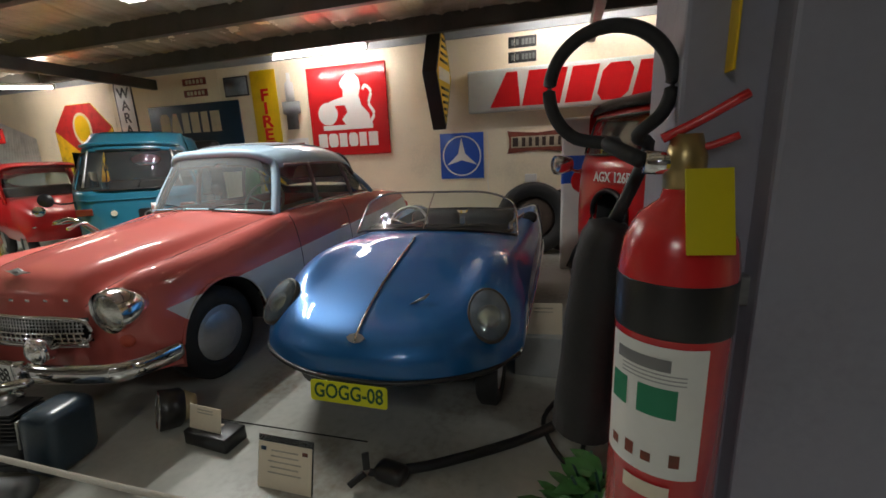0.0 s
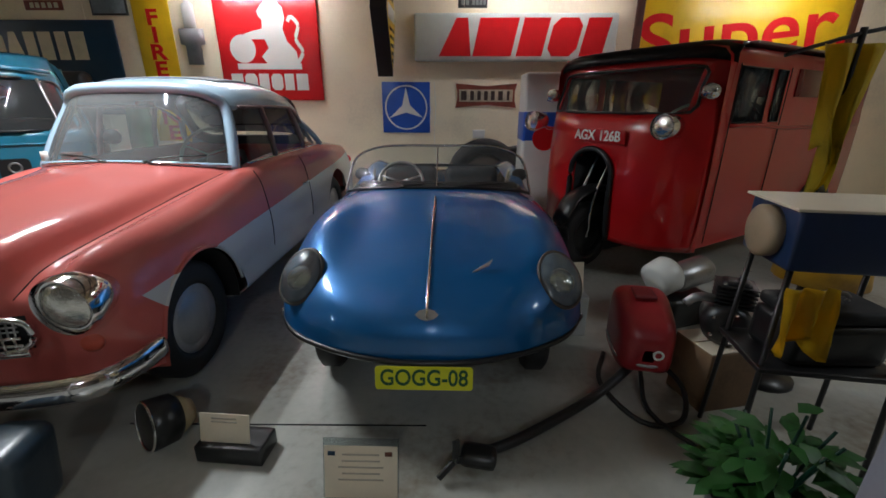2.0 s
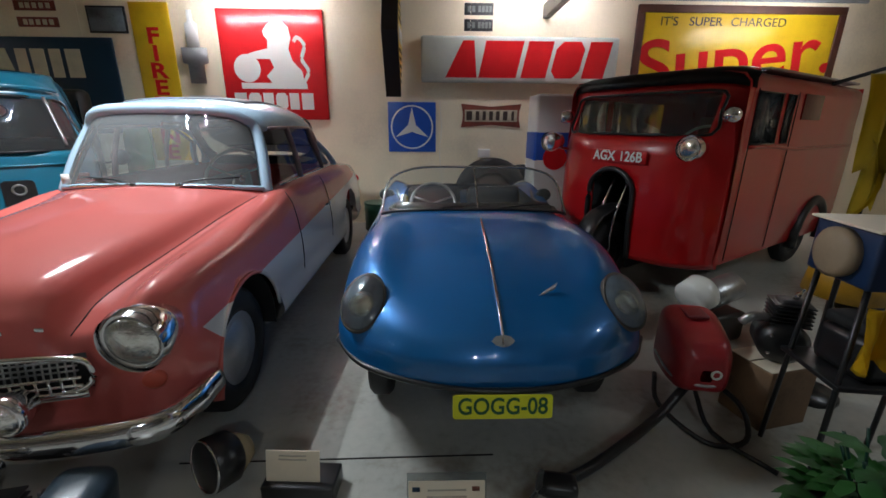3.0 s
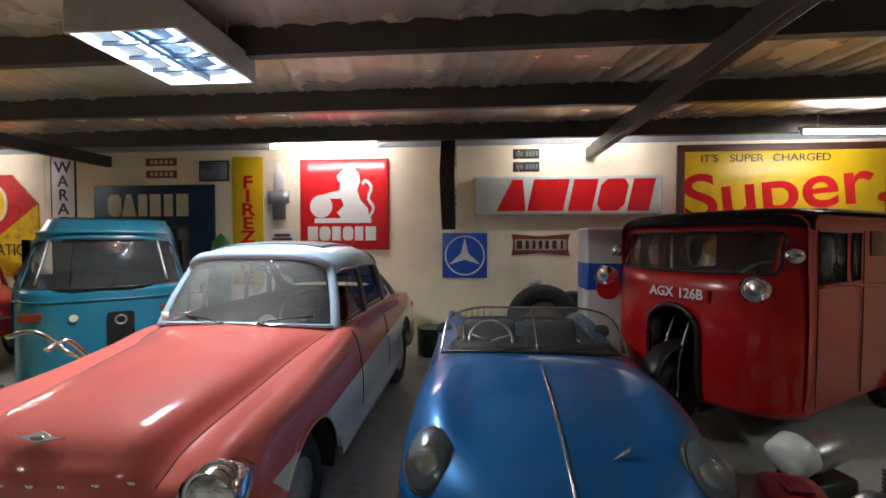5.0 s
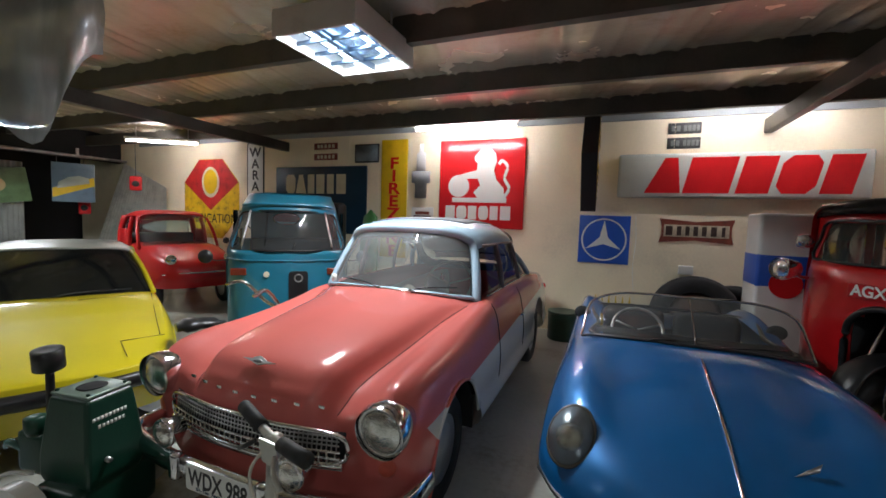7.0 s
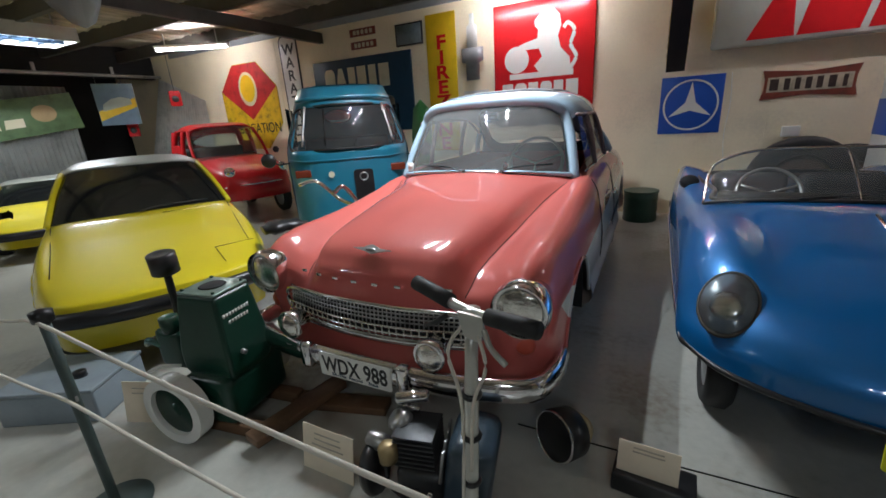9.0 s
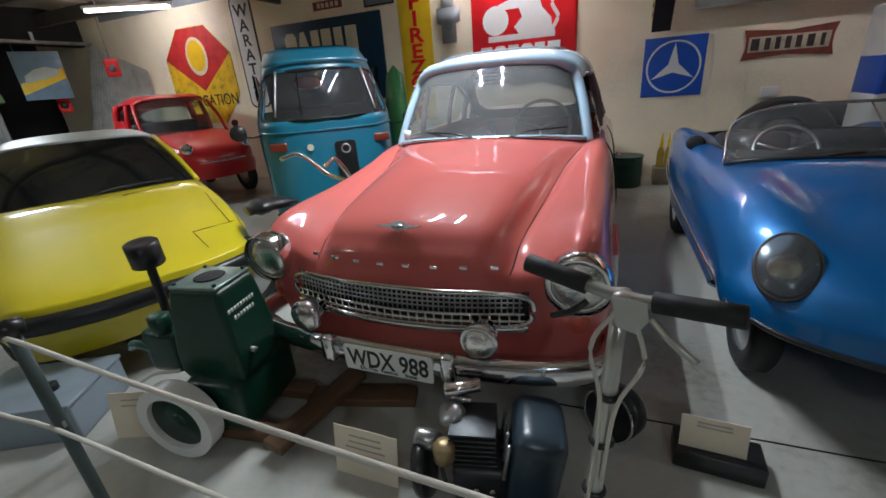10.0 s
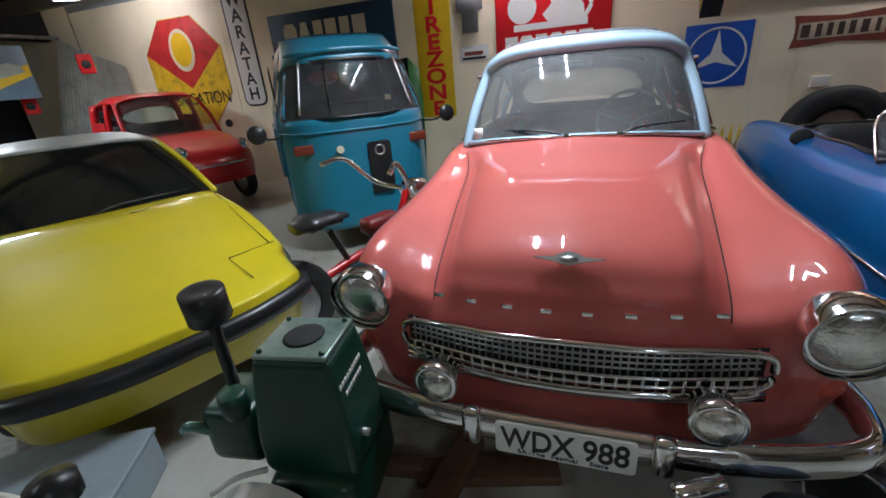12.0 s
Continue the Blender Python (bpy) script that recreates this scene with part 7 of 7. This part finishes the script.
def extinguisher():
    X, Y = 0.168, 0.575
    e = thing("fire_extinguisher", "red fire extinguisher with black band hung on the column", "extinguisher", pose(X, Y, 0.729) @ Matrix.Diagonal((0.85, 0.85, 0.85, 1)))
    r = 0.076
    part("cylinder", lathe([(0.05, 0.0), (r, 0.015), (r, 0.56), (r * 0.93, 0.6), (r * 0.7, 0.635), (r * 0.36, 0.655), (0.024, 0.67)], seg=40), BRIGHT_RED, e, "glossy red cylinder")
    part("band", lathe([(r + 0.0008, 0.475), (r + 0.0012, 0.478), (r + 0.0012, 0.548), (r + 0.0008, 0.55)], seg=40), BLACK, e, "black band")

    def wrap(a0, a1, z0, z1, rr):
        bm = bmesh.new()
        n = 14
        V = [[bm.verts.new((rr * math.cos(radians(a0 + (a1 - a0) * k / n)), rr * math.sin(radians(a0 + (a1 - a0) * k / n)), z)) for z in (z0, z1)] for k in range(n + 1)]
        for a, b in zip(V, V[1:]):
            bm.faces.new((a[0], b[0], b[1], a[1]))
        return bm

    lb = part("label", wrap(-172, -66, 0.265, 0.465, r + 0.0012), S_WHITE, e, "white instruction label")
    SAFE = mat("safety_green", (0.01, 0.22, 0.11), 0.4)
    for a0, a1 in ((-165, -142), (-130, -92)):
        part("pictogram", wrap(a0, a1, 0.36, 0.405, r + 0.0018), SAFE, lb)
    part("title_bar", wrap(-158, -100, 0.43, 0.448, r + 0.0018), mat("grey_ink", (0.2, 0.2, 0.2), 0.5), lb)
    for k, a in enumerate((-160, -140, -122, -95)):
        part("picture_dot", wrap(a, a + 10, 0.285, 0.3 + 0.006 * (k % 2), r + 0.0018), S_RUST, lb)
    for k in range(3):
        part("text_line", wrap(-150, -85, 0.412 + 0.006 * k, 0.414 + 0.006 * k, r + 0.0018), mat("grey_ink_line", (0.35, 0.35, 0.35), 0.5), lb)
    part("small_label", wrap(-140, -92, 0.225, 0.25, r + 0.0012), CARD, e)
    part("valve", lathe([(0.02, 0.665), (0.026, 0.67), (0.026, 0.71), (0.018, 0.74)], seg=18), mat("brass", (0.4, 0.3, 0.14), 0.35, metal=0.8), e, "brass valve")
    part("outlet", tube([(0, 0, 0.7), (-0.05, 0.0, 0.705)], 0.016, n=2, seg=12), CHROME, e)
    part("handle", tube([(-0.03, 0.0, 0.735), (0.01, -0.005, 0.755), (0.06, -0.015, 0.785)], 0.011, n=4, seg=8, flat=0.6), BRIGHT_RED, e, "red carrying handle")
    part("trigger", tube([(-0.02, 0.0, 0.72), (0.02, -0.005, 0.722), (0.055, -0.015, 0.735)], 0.009, n=4, seg=8, flat=0.6), BRIGHT_RED, e)
    part("tag", box(0.055, 0.002, 0.105, (0, 0, -0.05), 0.0006), mat("yellow_tag", (0.6, 0.5, 0.01), 0.5, var=0.1), e, "yellow inspection tag").matrix_world = e.matrix_world @ pose(0.012, -0.06, 0.695, -14, 0, 8)
    loop = [(X - 0.045, Y, 1.33), (0.09, 0.62, 1.35), (0.1, 0.67, 1.352)] + [(0.092 + 0.08 * math.sin(radians(q)), 0.69 + 0.01 * q / 360, 1.428 - 0.078 * math.cos(radians(q))) for q in range(-30, -331, -30)] + [(0.15, 0.7, 1.34), (0.11, 0.69, 1.24)]
    part("hose", tube(loop, 0.0095, n=5, seg=10), RUBBER, e, "black looped hose").matrix_world = Matrix()
    part("horn", tube([(0.11, 0.69, 1.24), (0.095, 0.69, 1.17), (0.075, 0.69, 0.885)], 0.04, n=5, seg=18, radii=[0.016, 0.036, 0.04, 0.044, 0.047, 0.05]), RUBBER, e, "black discharge horn").matrix_world = Matrix()
    part("bracket", box(0.2, 0.03, 0.05, (0.1, 0.09, 0.5), 0.006), DULL_STEEL, e)
    part("strap", lathe([(r + 0.002, 0.1), (r + 0.004, 0.11), (r + 0.004, 0.13), (r + 0.002, 0.14)], seg=30), DULL_STEEL, e)


extinguisher()
e = thing("yellow_tape", "yellow tape tag on the grey column", "tape", pose(0.225, 0.657, 1.5))
part("strip", box(0.003, 0.05, 0.14, (0, 0, 0), 0.001), S_YELLOW, e)

# ---- along the back wall ----
e = thing("green_drum", "small dark green drum on the floor", "drum", pose(-1.8, 5.52, 0))
part("shell", lathe([(0.18, 0), (0.19, 0.01), (0.185, 0.12), (0.19, 0.13), (0.185, 0.24), (0.19, 0.25), (0.188, 0.35)], seg=32), GREEN, e)
part("lid", lathe([(0.19, 0.34), (0.196, 0.35), (0.196, 0.365), (0.17, 0.362)], seg=32), GREEN, e)
e = thing("oil_bottle_rack", "wire rack of clear oil bottles with yellow tops", "rack", pose(-1.22, 5.66, 0))
part("crate", box(0.52, 0.22, 0.2, (0, 0, 0.1), 0.01), mat("old_crate", (0.16, 0.13, 0.08), 0.6, var=0.3), e)
for k in range(6):
    b = part("bottle", lathe([(0.036, 0.2), (0.038, 0.22), (0.038, 0.38), (0.02, 0.43), (0.016, 0.45)], pose(-0.2 + 0.08 * k, -0.02, 0), seg=16), mat("amber_oil_glass", (0.35, 0.24, 0.04), 0.15, var=0.2), e)
    part("spout", lathe([(0.022, 0.44), (0.02, 0.48), (0.008, 0.56), (0.006, 0.6)], pose(-0.2 + 0.08 * k, -0.02, 0), seg=12), S_YELLOW, b, "yellow pouring spout")
for x, y, r, a in ((-0.34, 5.5, 0.47, 0), (0.1, 5.68, 0.42, 0)):
    e = thing("old_tyre", "large old black tyre standing against the wall", "tyre", pose(x, y, r, 84, 0, a), "old tyres")
    part("tread", lathe([(r * 0.6, -0.09), (r * 0.9, -0.1), (r, -0.06), (r, 0.06), (r * 0.9, 0.1), (r * 0.6, 0.09)], seg=48, closed=True), RUBBER, e)
    part("disc", lathe([(r * 0.62, -0.02), (r * 0.5, 0.03), (r * 0.2, 0.05), (0.001, 0.055)], seg=36), mat("brown_dusty_disc", (0.13, 0.09, 0.07), 0.6, var=0.35), e, "dusty brown wheel disc")
e = thing("switch_box", "small cream box on the wall", "box", pose(-0.4, WALL_Y - 0.05, 0.97))
part("case", box(0.16, 0.05, 0.11, (0, 0.025, 0), 0.008), WHITE, e)
e = thing("fuel_cabinet", "white and blue painted fuel cabinet behind the van", "cabinet", pose(0.24, 4.95, 0))
part("body", box(0.46, 0.42, 1.66, (0, 0, 0.83), 0.03), WHITE, e)
part("blue_band", box(0.464, 0.424, 0.34, (0, 0, 1.12), 0.03), S_BLUE, e)
part("roundel", plate(disc(0.13, 28, 0, 1.0), -0.218, -0.212), S_RED, e, smooth=False)
e = thing("green_board", "tall green rounded board leaning on the wall", "board", pose(-4.87, 5.62, 0, -4, 0, 0))
part("board", plate([(x * 0.16, 0.82 + 0.8 * zz) for x, zz in ((0, -1), (0.75, -0.85), (1, -0.4), (1, 0.4), (0.75, 0.85), (0, 1), (-0.75, 0.85), (-1, 0.4), (-1, -0.4), (-0.75, -0.85))], -0.02, 0.02), mat("green_board_paint", (0.05, 0.2, 0.06), 0.4, var=0.15), e)
e = thing("black_hood", "large black vinyl covered chair back", "chair", pose(-5.45, 5.3, 0))
part("back", box(0.75, 0.2, 1.7, (0, 0, 0.85), 0.09, seg=4), BLACK, e)

# ---- the west end ----


def bent_sheet():
    bm = bmesh.new()
    c = [Vector((-12.5, 5.72, 0.0)), Vector((-9.85, 5.8, 0.0)), Vector((-9.85, 5.8, 1.96)), Vector((-11.1, 5.74, 2.48))]
    n = 150
    V = []
    for i in range(n + 1):
        u = i / n
        a, b = c[0].lerp(c[1], u), c[3].lerp(c[2], u)
        V.append([bm.verts.new(a.lerp(b, v) + Vector((0, 0.016 * math.sin(u * 2 * math.pi * 22), 0))) for v in (0, 0.5, 1)])
    for a, b in zip(V, V[1:]):
        for j in range(2):
            bm.faces.new((a[j], b[j], b[j + 1], a[j + 1]))
    bmesh.ops.solidify(bm, geom=bm.faces[:], thickness=0.002)
    return bm


e = thing("iron_sheet", "bent corrugated iron sheet against the wall", "iron sheet")
part("sheet", bent_sheet(), mat("pale_corrugated_iron", (0.84, 0.84, 0.8), 0.5, metal=0.0, var=0.2), e)
e = thing("hanging_poster", "hanging poster with a pale car on yellow", "poster", pose(-11.15, 4.85, 1.98, 0, 0, 62) @ Matrix.Diagonal((0.8, 1, 1, 1)))
part("panel", box(0.8, 0.012, 0.76, (0, 0, 0), 0.003), mat("poster_blue_grey", (0.16, 0.24, 0.32), 0.35, var=0.15), e)
part("yellow_band", plate([(-0.39, -0.3), (0.39, -0.05), (0.39, 0.12), (-0.39, -0.12)], -0.009, -0.005), S_YELLOW, e, smooth=False)
part("car_shape", plate([(-0.3, -0.12), (0.3, 0.0), (0.28, 0.1), (0.1, 0.14), (-0.1, 0.1), (-0.28, 0.0)], -0.012, -0.008), mat("pale_print", (0.5, 0.56, 0.5), 0.4), e, smooth=False)
part("wire", tube([(-0.3, 0, 0.36), (-0.3, 0, 0.56)], 0.004, n=1, seg=5), DULL_STEEL, e)
for x, y, z in ((-9.9, 5.24, 2.0), (-11.3, 5.1, 1.5)):
    e = thing("red_phone", "red plastic telephone hanging from a cord", "telephone", pose(x, y, z, 0, 0, 55), "red telephones")
    part("case", box(0.2, 0.1, 0.28, (0, 0, 0), 0.04, seg=3), BRIGHT_RED, e)
    part("dial", lathe([(0.06, 0), (0.055, 0.012), (0.001, 0.014)], pose(0, -0.05, -0.01, 90, 0, 0), seg=20), S_BLACK, e)
    part("cord", tube([(0, 0.0, 0.13), (0, 0.0, (2.79 if x > -10 else 2.53) - z)], 0.005, n=1, seg=5), BLACK, e)
e = thing("green_sign", "faded green sign with pale writing on the iron wall", "sign", pose(-11.36, 3.4, 1.78, 0, -8, 90))
part("board", box(1.7, 0.02, 0.62, (0, -0.03, 0), 0.004), mat("faded_green_enamel", (0.1, 0.17, 0.08), 0.5, var=0.35, scale=5), e)
part("emblem", plate(disc(0.18, 20, 0.35, 0.02, 0.14), -0.045, -0.04), mat("tan_emblem", (0.42, 0.3, 0.16), 0.5), e, smooth=False)
blocks(e, [(-0.5, 0.4), (-0.1, 0.26)], -0.08, 0.14, CREAM, 0.02, -0.046)
e = thing("plastic_sheet", "clear crumpled plastic sheet hanging from the roof", "plastic sheet", pose(-3.85, 0.95, 2.97, 0, 0, 55))
part("film", wavy(0.9, 0.95, 0.05, 5, n=22), glass("cloudy_plastic", (0.62, 0.66, 0.68), 0.15, 0.35, haze=0.4), e)

e = thing("wall_cable", "thin white cable hanging down the cream wall", "cable", pose(-1.0, WALL_Y - 0.006, 0))
part("wire", tube([(0, 0, 1.62), (0.02, 0, 1.3), (0.0, 0, 0.95), (0.03, 0, 0.6), (0.02, 0, 0.3)], 0.004, n=5, seg=6), S_WHITE, e)
